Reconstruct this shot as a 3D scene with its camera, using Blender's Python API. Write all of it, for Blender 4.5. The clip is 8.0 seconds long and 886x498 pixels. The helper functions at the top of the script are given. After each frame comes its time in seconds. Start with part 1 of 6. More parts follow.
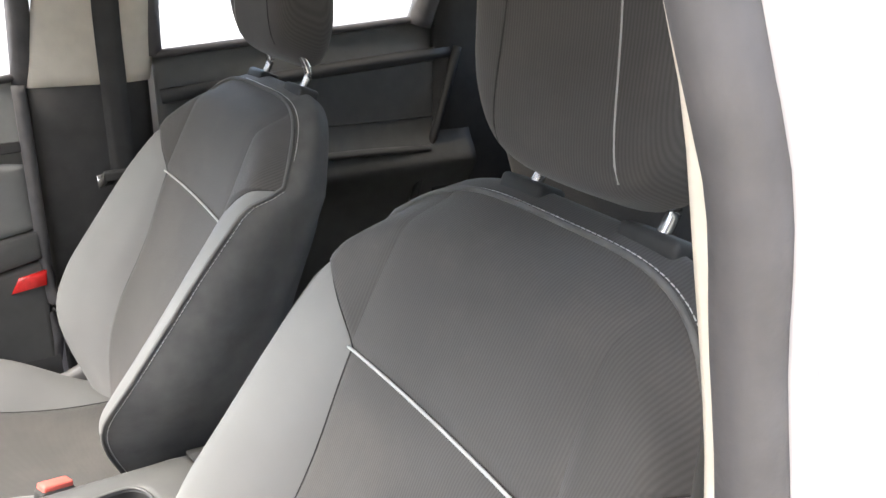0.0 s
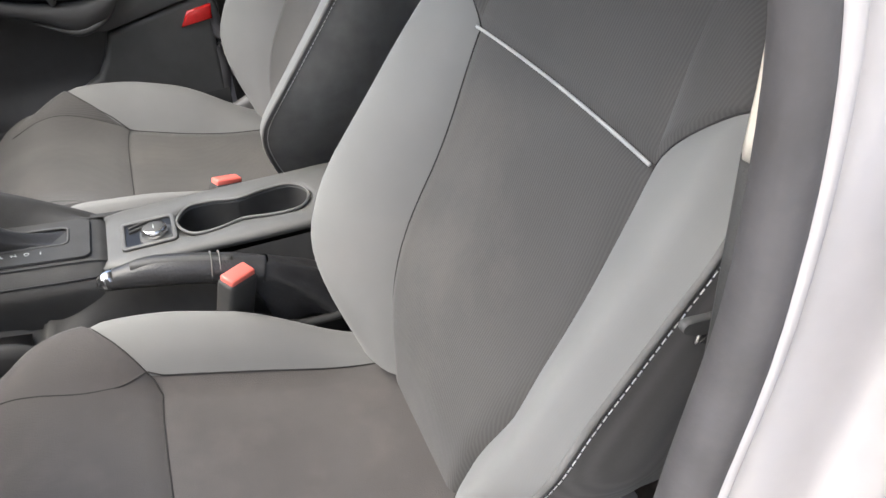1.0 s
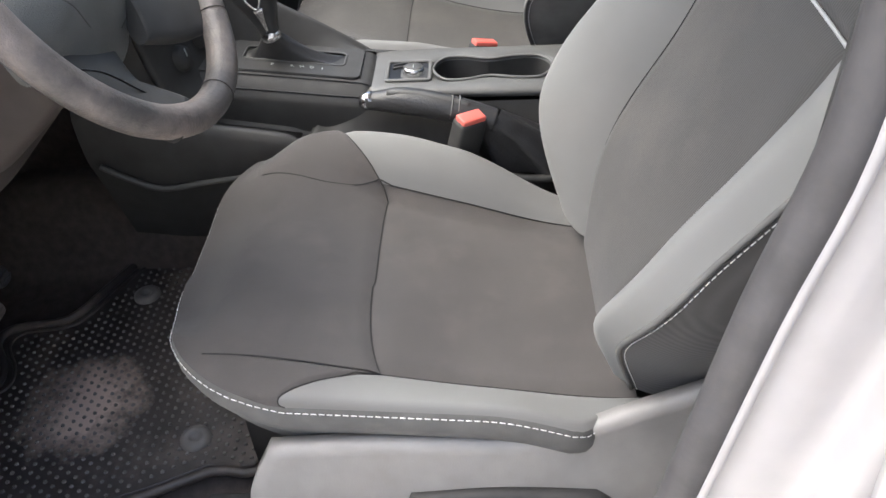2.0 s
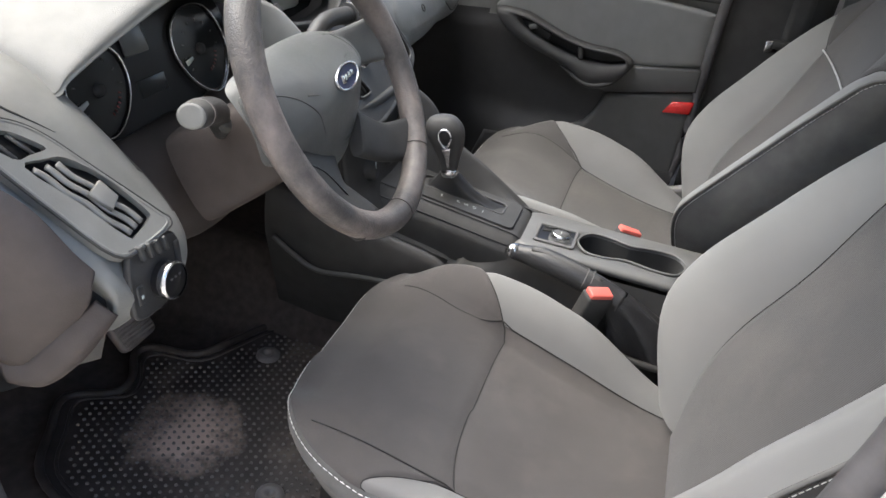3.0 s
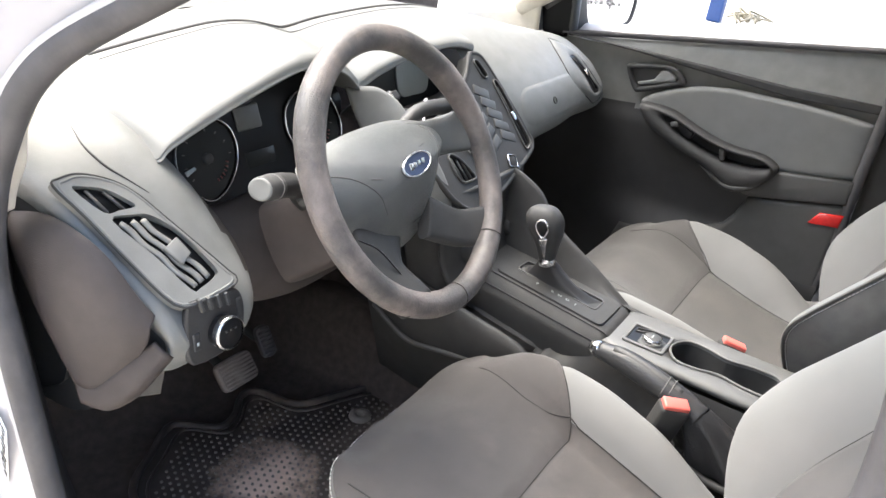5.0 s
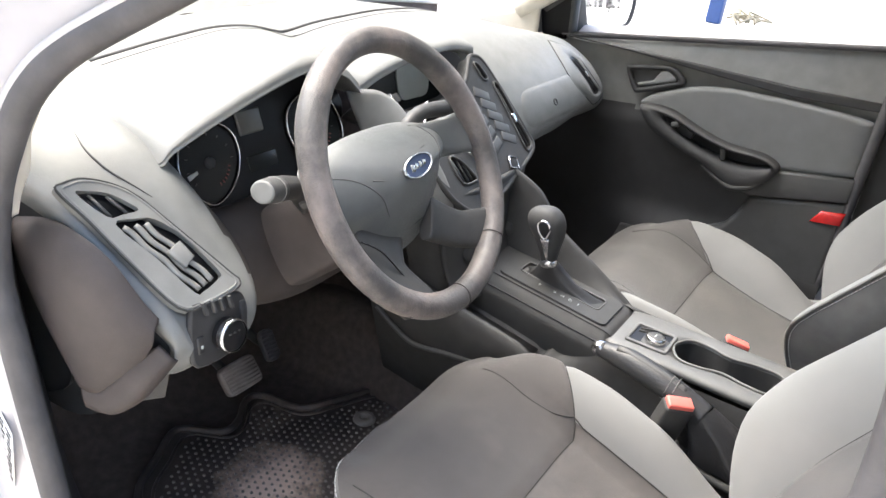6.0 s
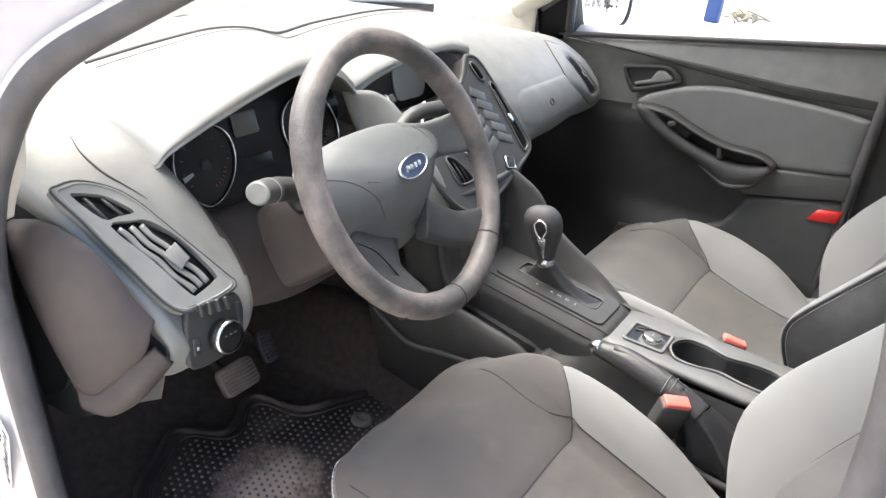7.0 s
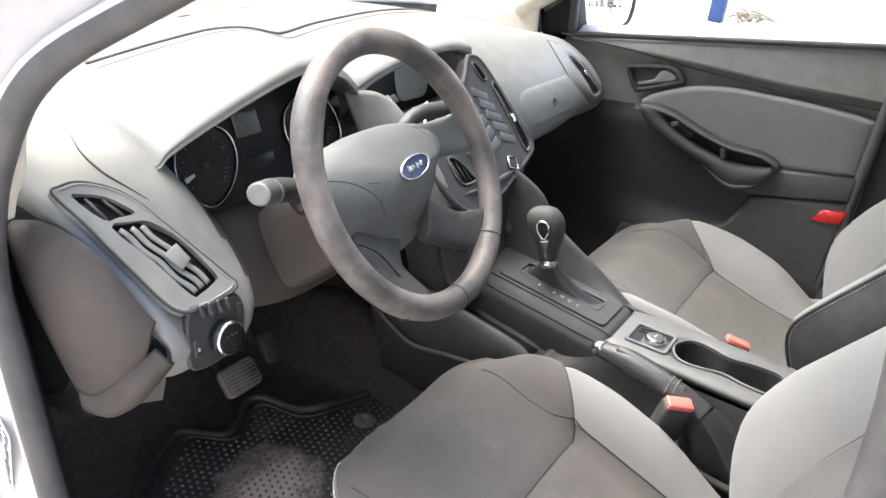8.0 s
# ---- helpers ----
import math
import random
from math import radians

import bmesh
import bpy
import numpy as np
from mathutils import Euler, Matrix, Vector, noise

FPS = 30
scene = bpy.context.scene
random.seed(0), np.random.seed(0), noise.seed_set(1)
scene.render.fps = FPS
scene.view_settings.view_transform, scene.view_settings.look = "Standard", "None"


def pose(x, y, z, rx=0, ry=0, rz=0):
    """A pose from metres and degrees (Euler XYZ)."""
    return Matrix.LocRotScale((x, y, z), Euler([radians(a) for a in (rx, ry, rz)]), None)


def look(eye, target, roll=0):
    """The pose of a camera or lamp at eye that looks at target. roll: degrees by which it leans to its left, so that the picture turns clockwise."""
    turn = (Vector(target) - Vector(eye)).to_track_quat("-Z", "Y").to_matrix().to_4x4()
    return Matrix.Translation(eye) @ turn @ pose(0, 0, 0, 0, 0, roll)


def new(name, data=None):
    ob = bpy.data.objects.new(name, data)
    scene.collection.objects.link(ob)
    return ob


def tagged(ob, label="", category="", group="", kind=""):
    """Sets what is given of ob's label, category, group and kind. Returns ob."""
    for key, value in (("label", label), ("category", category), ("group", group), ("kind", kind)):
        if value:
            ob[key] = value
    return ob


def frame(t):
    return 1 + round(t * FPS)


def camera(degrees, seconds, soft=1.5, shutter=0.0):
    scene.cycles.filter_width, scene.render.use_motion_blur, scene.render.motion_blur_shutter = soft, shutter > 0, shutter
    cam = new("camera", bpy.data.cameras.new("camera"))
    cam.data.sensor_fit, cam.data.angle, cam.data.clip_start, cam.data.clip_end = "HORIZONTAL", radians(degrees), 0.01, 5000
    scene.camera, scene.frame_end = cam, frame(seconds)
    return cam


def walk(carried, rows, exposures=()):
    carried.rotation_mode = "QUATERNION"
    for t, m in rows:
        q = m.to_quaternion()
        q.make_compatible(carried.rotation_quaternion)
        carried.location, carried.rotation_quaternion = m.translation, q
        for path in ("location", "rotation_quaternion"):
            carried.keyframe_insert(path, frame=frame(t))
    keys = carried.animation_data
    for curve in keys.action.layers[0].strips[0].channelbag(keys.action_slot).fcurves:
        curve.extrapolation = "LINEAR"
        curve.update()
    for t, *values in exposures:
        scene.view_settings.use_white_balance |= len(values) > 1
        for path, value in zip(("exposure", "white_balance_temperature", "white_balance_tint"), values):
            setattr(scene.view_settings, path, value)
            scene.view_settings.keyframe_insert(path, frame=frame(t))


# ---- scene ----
from mathutils.bvhtree import BVHTree

cam = camera(58.0, 8.0)
PATH = [
    (0, (-0.877, 0.163, 1.295), (0.701, -0.833, 0.576), 1.5),
    (0.1, (-0.884, 0.176, 1.288), (0.655, -0.827, 0.497), 1.0),
    (0.5, (-0.911, 0.197, 1.247), (0.593, -0.669, 0.254), -1.3),
    (1, (-0.958, 0.162, 1.203), (0.581, -0.36, 0.038), -4.0),
    (1.5, (-1.034, 0.135, 1.198), (0.528, 0.051, -0.048), -5.2),
    (1.7, (-1.057, 0.131, 1.19), (0.47, 0.182, -0.101), -6.3),
    (2.8, (-1.216, 0.168, 1.231), (0.457, 0.419, 0.164), 6.8),
    (3, (-1.204, 0.154, 1.254), (0.487, 0.545, 0.259), 9.0),
    (3.5, (-1.166, 0.054, 1.289), (0.43, 0.797, 0.339), 11.2),
    (4, (-1.157, 0.01, 1.306), (0.423, 0.85, 0.412), 10.7),
    (4.5, (-1.154, 0.001, 1.305), (0.413, 0.864, 0.41), 9.2),
    (6, (-1.159, -0.004, 1.301), (0.403, 0.878, 0.415), 7.4),
    (6.5, (-1.159, -0.009, 1.299), (0.403, 0.872, 0.414), 7.3),
    (7, (-1.157, -0.009, 1.302), (0.405, 0.873, 0.417), 7.1),
    (7.5, (-1.156, -0.009, 1.301), (0.403, 0.873, 0.412), 6.9),
    (8, (-1.153, -0.009, 1.302), (0.404, 0.88, 0.416), 7.0),
]
walk(cam, [(t, look(eye, target, roll)) for t, eye, target, roll in PATH], [(0.0, 2.9, 6800, 8.5), (0.5, 2.6, 6700, 8.5), (1.0, 2.36, 6600, 8.5), (1.5, 2.32, 6550, 8.5), (3.0, 2.25, 6600, 8.5), (3.5, 2.7, 6700, 8.5), (4.0, 2.86, 6700, 8.5), (8.0, 2.84, 6700, 8.5)])


# ---- world and light ----
world = bpy.data.worlds.new("sky")
world.use_nodes = True
scene.world = world
wn = world.node_tree.nodes
sky = wn.new("ShaderNodeTexSky")
sky.sky_type = "NISHITA"
sky.sun_disc = False
SUN_UP, SUN_ROUND = radians(62), radians(8)  # height over the horizon, and round from the car's nose
sky.sun_elevation, sky.sun_rotation = SUN_UP, SUN_ROUND
sky.air_density, sky.dust_density = 1.0, 3.0
wn["Background"].inputs["Strength"].default_value = 0.15
world.node_tree.links.new(sky.outputs["Color"], wn["Background"].inputs["Color"])
sun = new("sun", bpy.data.lights.new("sun", "SUN"))
sun.data.energy, sun.data.angle, sun.data.color = 1.1, radians(70), (1.0, 0.96, 0.9)
sun.matrix_world = look((0, 0, 0), (-math.sin(SUN_ROUND) * math.cos(SUN_UP), -math.cos(SUN_ROUND) * math.cos(SUN_UP), -math.sin(SUN_UP)))


# ---- materials ----
def material(name, color, rough=0.6, metal=0.0, var=0.15, scale=30.0, bump=0.0, bump_scale=400.0, spec=0.5, sheen=0.0, stain=None, stain_scale=3.0, stain_amount=0.0, coat=0.0, stain_from=0.5):
    """A surface with colour variation at two scales and fine relief."""
    m = bpy.data.materials.new(name)
    m.use_nodes = True
    n, l = m.node_tree.nodes, m.node_tree.links
    b = n["Principled BSDF"]
    b.inputs["Roughness"].default_value = rough
    b.inputs["Metallic"].default_value = metal
    b.inputs["Specular IOR Level"].default_value = spec
    b.inputs["Sheen Weight"].default_value = sheen
    b.inputs["Coat Weight"].default_value = coat
    tc = n.new("ShaderNodeTexCoord")
    big = n.new("ShaderNodeTexNoise")
    big.inputs["Scale"].default_value, big.inputs["Detail"].default_value = scale, 5
    l.new(tc.outputs["Object"], big.inputs["Vector"])
    ramp = n.new("ShaderNodeValToRGB")
    lo, hi = [c * (1 - var) for c in color], [min(1, c * (1 + var)) for c in color]
    ramp.color_ramp.elements[0].position, ramp.color_ramp.elements[1].position = 0.3, 0.7
    ramp.color_ramp.elements[0].color, ramp.color_ramp.elements[1].color = (*lo, 1), (*hi, 1)
    l.new(big.outputs["Fac"], ramp.inputs["Fac"])
    out = ramp.outputs["Color"]
    if stain:
        st = n.new("ShaderNodeTexNoise")
        st.inputs["Scale"].default_value, st.inputs["Detail"].default_value, st.inputs["Roughness"].default_value = stain_scale, 8, 0.65
        l.new(tc.outputs["Object"], st.inputs["Vector"])
        sr = n.new("ShaderNodeValToRGB")
        sr.color_ramp.elements[0].position, sr.color_ramp.elements[1].position = stain_from, stain_from + 0.25
        sr.color_ramp.elements[0].color, sr.color_ramp.elements[1].color = (0, 0, 0, 1), (stain_amount,) * 3 + (1,)
        l.new(st.outputs["Fac"], sr.inputs["Fac"])
        mix = n.new("ShaderNodeMix")
        mix.data_type = "RGBA"
        l.new(sr.outputs["Color"], mix.inputs["Factor"])
        l.new(out, mix.inputs["A"])
        mix.inputs["B"].default_value = (*stain, 1)
        out = mix.outputs["Result"]
    l.new(out, b.inputs["Base Color"])
    if bump:
        fine = n.new("ShaderNodeTexNoise")
        fine.inputs["Scale"].default_value, fine.inputs["Detail"].default_value = bump_scale, 2
        l.new(tc.outputs["Object"], fine.inputs["Vector"])
        bp = n.new("ShaderNodeBump")
        bp.inputs["Strength"].default_value, bp.inputs["Distance"].default_value = bump, 0.001
        l.new(fine.outputs["Fac"], bp.inputs["Height"])
        l.new(bp.outputs["Normal"], b.inputs["Normal"])
    return m


def woven(name, color, dark, across=900.0, axis="X", rough=0.9, bump=0.6, stain=None, stain_amount=0.0):
    """Ribbed seat cloth: fine bands with a broken weft, worn in soft patches."""
    m = material(name, color, rough, var=0.08, scale=7, spec=0.2, sheen=0.15, stain=stain, stain_scale=5, stain_amount=stain_amount)
    n, l = m.node_tree.nodes, m.node_tree.links
    b = n["Principled BSDF"]
    tc = n["Texture Coordinate"]
    wave = n.new("ShaderNodeTexWave")
    wave.bands_direction = axis
    wave.inputs["Scale"].default_value, wave.inputs["Distortion"].default_value, wave.inputs["Detail"].default_value = across / 20, 0.6, 1
    wave.inputs["Detail Scale"].default_value = 3
    l.new(tc.outputs["Object"], wave.inputs["Vector"])
    old = b.inputs["Base Color"].links[0].from_socket
    mix = n.new("ShaderNodeMix")
    mix.data_type, mix.blend_type = "RGBA", "MULTIPLY"
    mix.inputs["Factor"].default_value = 1.0
    r = n.new("ShaderNodeValToRGB")
    r.color_ramp.elements[0].color, r.color_ramp.elements[1].color = (dark, dark, dark, 1), (1, 1, 1, 1)
    l.new(wave.outputs["Fac"], r.inputs["Fac"])
    l.new(old, mix.inputs["A"])
    l.new(r.outputs["Color"], mix.inputs["B"])
    l.new(mix.outputs["Result"], b.inputs["Base Color"])
    bp = n.new("ShaderNodeBump")
    bp.inputs["Strength"].default_value, bp.inputs["Distance"].default_value = bump, 0.0006
    l.new(wave.outputs["Fac"], bp.inputs["Height"])
    l.new(bp.outputs["Normal"], b.inputs["Normal"])
    return m


CLOTH = woven("dark_ribbed_cloth", (0.082, 0.079, 0.076), 0.78, across=1900, bump=0.22, stain=(0.17, 0.15, 0.135), stain_amount=0.35)
PLAIN = material("dark_plain_cloth", (0.082, 0.076, 0.073), 0.9, var=0.1, scale=9, bump=0.6, bump_scale=800, spec=0.2, sheen=0.15, stain=(0.125, 0.11, 0.102), stain_scale=14, stain_amount=0.4)
LIGHT = woven("light_grey_cloth", (0.19, 0.19, 0.184), 0.985, across=4200, bump=0.03, stain=(0.185, 0.172, 0.163), stain_amount=0.4)
SIDE = material("dark_side_cloth", (0.135, 0.133, 0.127), 0.85, bump=0.5, bump_scale=900, sheen=0.1, spec=0.2)
SEAM = material("dark_seam_thread", (0.03, 0.028, 0.027), 0.9)
PIPE = material("pale_grey_piping", (0.42, 0.42, 0.41), 0.8)
THREAD = material("white_thread", (0.7, 0.7, 0.68), 0.8)
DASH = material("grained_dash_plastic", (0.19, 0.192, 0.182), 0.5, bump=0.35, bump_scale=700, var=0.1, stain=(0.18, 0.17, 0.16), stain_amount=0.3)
DARK = material("dark_plastic", (0.042, 0.042, 0.041), 0.6, bump=0.25, bump_scale=600, spec=0.32, stain=(0.08, 0.07, 0.065), stain_amount=0.3)
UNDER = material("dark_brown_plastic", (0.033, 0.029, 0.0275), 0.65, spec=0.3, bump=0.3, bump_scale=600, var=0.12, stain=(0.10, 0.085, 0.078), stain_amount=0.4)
BROWN = material("warm_grey_plastic", (0.064, 0.054, 0.050), 0.65, spec=0.32, bump=0.3, bump_scale=600, var=0.1, stain=(0.16, 0.14, 0.13), stain_amount=0.3)
REAR = material("rear_trim_plastic", (0.085, 0.086, 0.083), 0.55, bump=0.2, bump_scale=600, var=0.1)
GREY = material("mid_grey_plastic", (0.07, 0.07, 0.068), 0.5, spec=0.4, bump=0.15, bump_scale=600, var=0.08)
VALANCE = material("pale_grey_plastic", (0.26, 0.25, 0.242), 0.5, bump=0.2, bump_scale=500, var=0.08, stain=(0.2, 0.18, 0.17), stain_amount=0.3)
HUB = material("grained_hub_plastic", (0.11, 0.115, 0.112), 0.36, bump=0.6, bump_scale=900, var=0.12, stain=(0.15, 0.14, 0.135), stain_amount=0.3)
VINYL = material("grey_door_vinyl", (0.16, 0.162, 0.155), 0.65, bump=0.3, bump_scale=500, var=0.06)
LEATHER = material("worn_wheel_skin", (0.072, 0.068, 0.066), 0.45, bump=0.8, bump_scale=500, var=0.2, scale=18, stain=(0.29, 0.245, 0.222), stain_scale=12, stain_amount=0.6, stain_from=0.4)
GAITER = material("black_gaiter", (0.03, 0.03, 0.031), 0.42, bump=0.6, bump_scale=300)
TREAD = material("worn_pedal_rubber", (0.27, 0.235, 0.215), 0.6, bump=0.3, bump_scale=300, var=0.25)
PITCH = material("black_grained_plastic", (0.034, 0.034, 0.034), 0.5, bump=0.3, bump_scale=500, var=0.1)
PLATE = material("light_console_plastic", (0.105, 0.105, 0.101), 0.5, bump=0.15, bump_scale=600, var=0.08, stain=(0.12, 0.115, 0.11), stain_amount=0.4)
BLACK = material("black_gloss", (0.012, 0.012, 0.013), 0.3, var=0.05, spec=0.25)
CHROME = material("satin_chrome", (0.75, 0.75, 0.76), 0.22, metal=1.0, var=0.05)
RED = material("red_plastic", (0.72, 0.15, 0.12), 0.4, var=0.05)
REFLECT = material("red_reflector", (0.65, 0.02, 0.02), 0.15, var=0.1, scale=120, spec=0.8)
CREAM = material("cream_trim", (0.62, 0.58, 0.5), 0.75, bump=0.2, bump_scale=500, var=0.06)
PAINT = material("silver_paint", (0.47, 0.455, 0.455), 0.35, var=0.04, coat=0.6)
RUBBER = material("weatherstrip_rubber", (0.075, 0.072, 0.074), 0.6, bump=0.3, bump_scale=200, var=0.2, stain=(0.12, 0.11, 0.1), stain_amount=0.35, stain_scale=12)
CARPET = material("dark_carpet", (0.088, 0.074, 0.068), 0.95, bump=1.0, bump_scale=900, var=0.2, scale=60, spec=0.1, stain=(0.12, 0.095, 0.08), stain_amount=0.4)
MAT = material("dusty_rubber_mat", (0.052, 0.044, 0.041), 0.5, bump=0.3, bump_scale=200, var=0.25, stain=(0.34, 0.27, 0.22), stain_scale=4.5, stain_amount=0.75)
mn, ml = MAT.node_tree.nodes, MAT.node_tree.links
vd = mn.new("ShaderNodeVectorMath")
vd.operation = "DISTANCE"
vd.inputs[1].default_value = (-0.375, 0.715, 0.31)
near = mn.new("ShaderNodeMapRange")
near.inputs["From Min"].default_value, near.inputs["From Max"].default_value = 0.01, 0.16
near.inputs["To Min"].default_value, near.inputs["To Max"].default_value = 1.0, 0.0
dn = mn.new("ShaderNodeTexNoise")
dn.inputs["Scale"].default_value, dn.inputs["Detail"].default_value, dn.inputs["Roughness"].default_value = 22, 8, 0.7
mu = mn.new("ShaderNodeMath")
mu.operation = "MULTIPLY"
mr2 = mn.new("ShaderNodeValToRGB")
mr2.color_ramp.elements[0].position, mr2.color_ramp.elements[1].position = 0.2, 0.42
dm = mn.new("ShaderNodeMix")
dm.data_type = "RGBA"
dm.inputs["B"].default_value = (0.62, 0.48, 0.4, 1)
base_socket = mn["Principled BSDF"].inputs["Base Color"]
before = base_socket.links[0].from_socket
ml.new(mn["Texture Coordinate"].outputs["Object"], vd.inputs[0])
ml.new(mn["Texture Coordinate"].outputs["Object"], dn.inputs["Vector"])
ml.new(vd.outputs["Value"], near.inputs["Value"])
ml.new(near.outputs["Result"], mu.inputs[0])
ml.new(dn.outputs["Fac"], mu.inputs[1])
ml.new(mu.outputs["Value"], mr2.inputs["Fac"])
ml.new(mr2.outputs["Color"], dm.inputs["Factor"])
ml.new(before, dm.inputs["A"])
ml.new(dm.outputs["Result"], base_socket)
DOT = material("dusty_worn_dots", (0.155, 0.143, 0.135), 0.45, var=0.35, scale=25)
CONCRETE = material("pale_concrete", (0.5, 0.47, 0.42), 0.9, bump=0.4, bump_scale=40, var=0.1, scale=1.5)
WALLM = material("white_render", (0.8, 0.79, 0.77), 0.9, bump=0.3, bump_scale=30, var=0.05, scale=2)
BLUE = material("blue_paint", (0.015, 0.05, 0.17), 0.5, var=0.1)
STRAW = material("dry_tan_stems", (0.2, 0.17, 0.12), 0.8, var=0.3, scale=3)
BADGE = material("blue_enamel", (0.028, 0.034, 0.075), 0.2, var=0.05)
LINER = material("pale_headliner", (0.6, 0.58, 0.54), 0.95, bump=0.3, bump_scale=300, var=0.04)


def clear(name, tint=(0.93, 0.96, 0.95)):
    """Thin clear glass: see-through, with a mirror-like gloss by angle."""
    m = bpy.data.materials.new(name)
    m.use_nodes = True
    n, l = m.node_tree.nodes, m.node_tree.links
    n.remove(n["Principled BSDF"])
    tr, gl, fr, mx = n.new("ShaderNodeBsdfTransparent"), n.new("ShaderNodeBsdfGlossy"), n.new("ShaderNodeFresnel"), n.new("ShaderNodeMixShader")
    tr.inputs["Color"].default_value = (*tint, 1)
    gl.inputs["Roughness"].default_value = 0.02
    fr.inputs["IOR"].default_value = 1.45
    l.new(fr.outputs["Fac"], mx.inputs["Fac"])
    l.new(tr.outputs["BSDF"], mx.inputs[1])
    l.new(gl.outputs["BSDF"], mx.inputs[2])
    l.new(mx.outputs["Shader"], n["Material Output"].inputs["Surface"])
    return m


GLASS = clear("window_glass")
MIRROR = material("mirror_silver", (0.95, 0.95, 0.95), 0.02, metal=1.0, var=0.0)
SCREEN = material("glossy_display", (0.02, 0.022, 0.022), 0.25, var=0.05, spec=0.3)
DIM = material("dim_display", (0.10, 0.105, 0.10), 0.3, var=0.1)
DIMRED = material("dim_red_print", (0.16, 0.02, 0.02), 0.4, var=0.1)
PALE = material("pale_display", (0.42, 0.45, 0.43), 0.25, var=0.05)


# ---- mesh helpers ----
def part(name, bm, mat, parent=None, label="", smooth=True):
    me = bpy.data.meshes.new(name)
    if smooth:
        for fc in bm.faces:
            fc.smooth = len(fc.verts) <= 8
    bm.to_mesh(me)
    bm.free()
    me.materials.append(mat)
    ob = new(name, me)
    if parent:
        ob.parent = parent
    if label:
        ob["label"] = label
    return ob


def thing(name, label, category, at=(0, 0, 0), group="", kind=""):
    ob = new(name)
    ob.location = at
    ob.empty_display_size = 0.05
    bpy.context.view_layer.update()
    return tagged(ob, label, category, group, kind)


def under(ob, parent):
    """Parents ob, built in world coordinates, to a thing that stands elsewhere."""
    ob.parent = parent
    ob.matrix_parent_inverse = Matrix.Translation(parent.location).inverted()
    return ob


def smoothstep(a, b, x):
    k = min(1.0, max(0.0, (x - a) / (b - a)))
    return k * k * (3 - 2 * k)


def sheet(fn, us, vs, thick=0.0):
    """A grid of fn(u, v); with thickness, a closed shell behind it."""
    bm = bmesh.new()
    grid = [[bm.verts.new(fn(u, v)) for u in us] for v in vs]
    for j in range(len(vs) - 1):
        for i in range(len(us) - 1):
            try:
                bm.faces.new((grid[j][i], grid[j][i + 1], grid[j + 1][i + 1], grid[j + 1][i]))
            except ValueError:
                pass
    bmesh.ops.remove_doubles(bm, verts=bm.verts, dist=1e-5)
    if thick:
        bm.normal_update()
        bmesh.ops.solidify(bm, geom=bm.faces[:], thickness=thick)
    bmesh.ops.recalc_face_normals(bm, faces=bm.faces)
    return bm


def steps(a, b, n):
    return [a + (b - a) * i / n for i in range(n + 1)]


def catmull(p0, p1, p2, p3, t):
    return 0.5 * ((2 * p1) + (p2 - p0) * t + (2 * p0 - 5 * p1 + 4 * p2 - p3) * t * t + (3 * p1 - p0 - 3 * p2 + p3) * t ** 3)


def spline(points, n, closed=False):
    """Points along a smooth line through the given ones, n to each span."""
    ps = [Vector(p) for p in points]
    m, out = len(ps), []
    for i in range(m if closed else m - 1):
        q = [ps[(i + k) % m] if closed else ps[min(max(i + k, 0), m - 1)] for k in (-1, 0, 1, 2)]
        out += [catmull(*q, k / n) for k in range(n)]
    return out if closed else out + [ps[-1]]


def net(rows, nu=4, nv=4, thick=0.0, closed=False):
    """A smooth surface through rows of control points."""
    fine = [spline(r, nu, closed) for r in rows]
    cols = list(zip(*fine))
    fine = list(zip(*[spline(c, nv) for c in cols]))
    bm = bmesh.new()
    g = [[bm.verts.new(p) for p in r] for r in fine]
    w = len(g[0])
    for j in range(len(g) - 1):
        for i in range(w if closed else w - 1):
            bm.faces.new((g[j][i], g[j][(i + 1) % w], g[j + 1][(i + 1) % w], g[j + 1][i]))
    if thick:
        bm.normal_update()
        bmesh.ops.solidify(bm, geom=bm.faces[:], thickness=thick)
    bmesh.ops.recalc_face_normals(bm, faces=bm.faces)
    return bm


def tube(points, radius, sides=10, closed=False, flat=1.0, bm=None, caps=True, up=(0, 0, 1)):
    """A swept round (or flattened) bar; radius is one number or one a point."""
    fresh = bm is None
    bm = bmesh.new() if fresh else bm
    ps = [Vector(p) for p in points]
    n, rings = len(ps), []
    for i, p in enumerate(ps):
        d = (ps[(i + 1) % n] - ps[i - 1]) if closed else (ps[min(i + 1, n - 1)] - ps[max(i - 1, 0)])
        d.normalize()
        a = d.cross(Vector(up))
        if a.length < 1e-3:
            a = d.cross(Vector((1, 0, 0)))
        a.normalize()
        b = a.cross(d)
        r = radius[i] if isinstance(radius, (list, tuple)) else radius
        rings.append([bm.verts.new(p + a * (r * math.cos(2 * math.pi * k / sides)) + b * (r * flat * math.sin(2 * math.pi * k / sides))) for k in range(sides)])
    for i in range(n if closed else n - 1):
        r0, r1 = rings[i], rings[(i + 1) % n]
        for k in range(sides):
            bm.faces.new((r0[k], r0[(k + 1) % sides], r1[(k + 1) % sides], r1[k]))
    if caps and not closed:
        bm.faces.new(rings[0][::-1])
        bm.faces.new(rings[-1])
    if fresh:
        bmesh.ops.recalc_face_normals(bm, faces=bm.faces)
    return bm


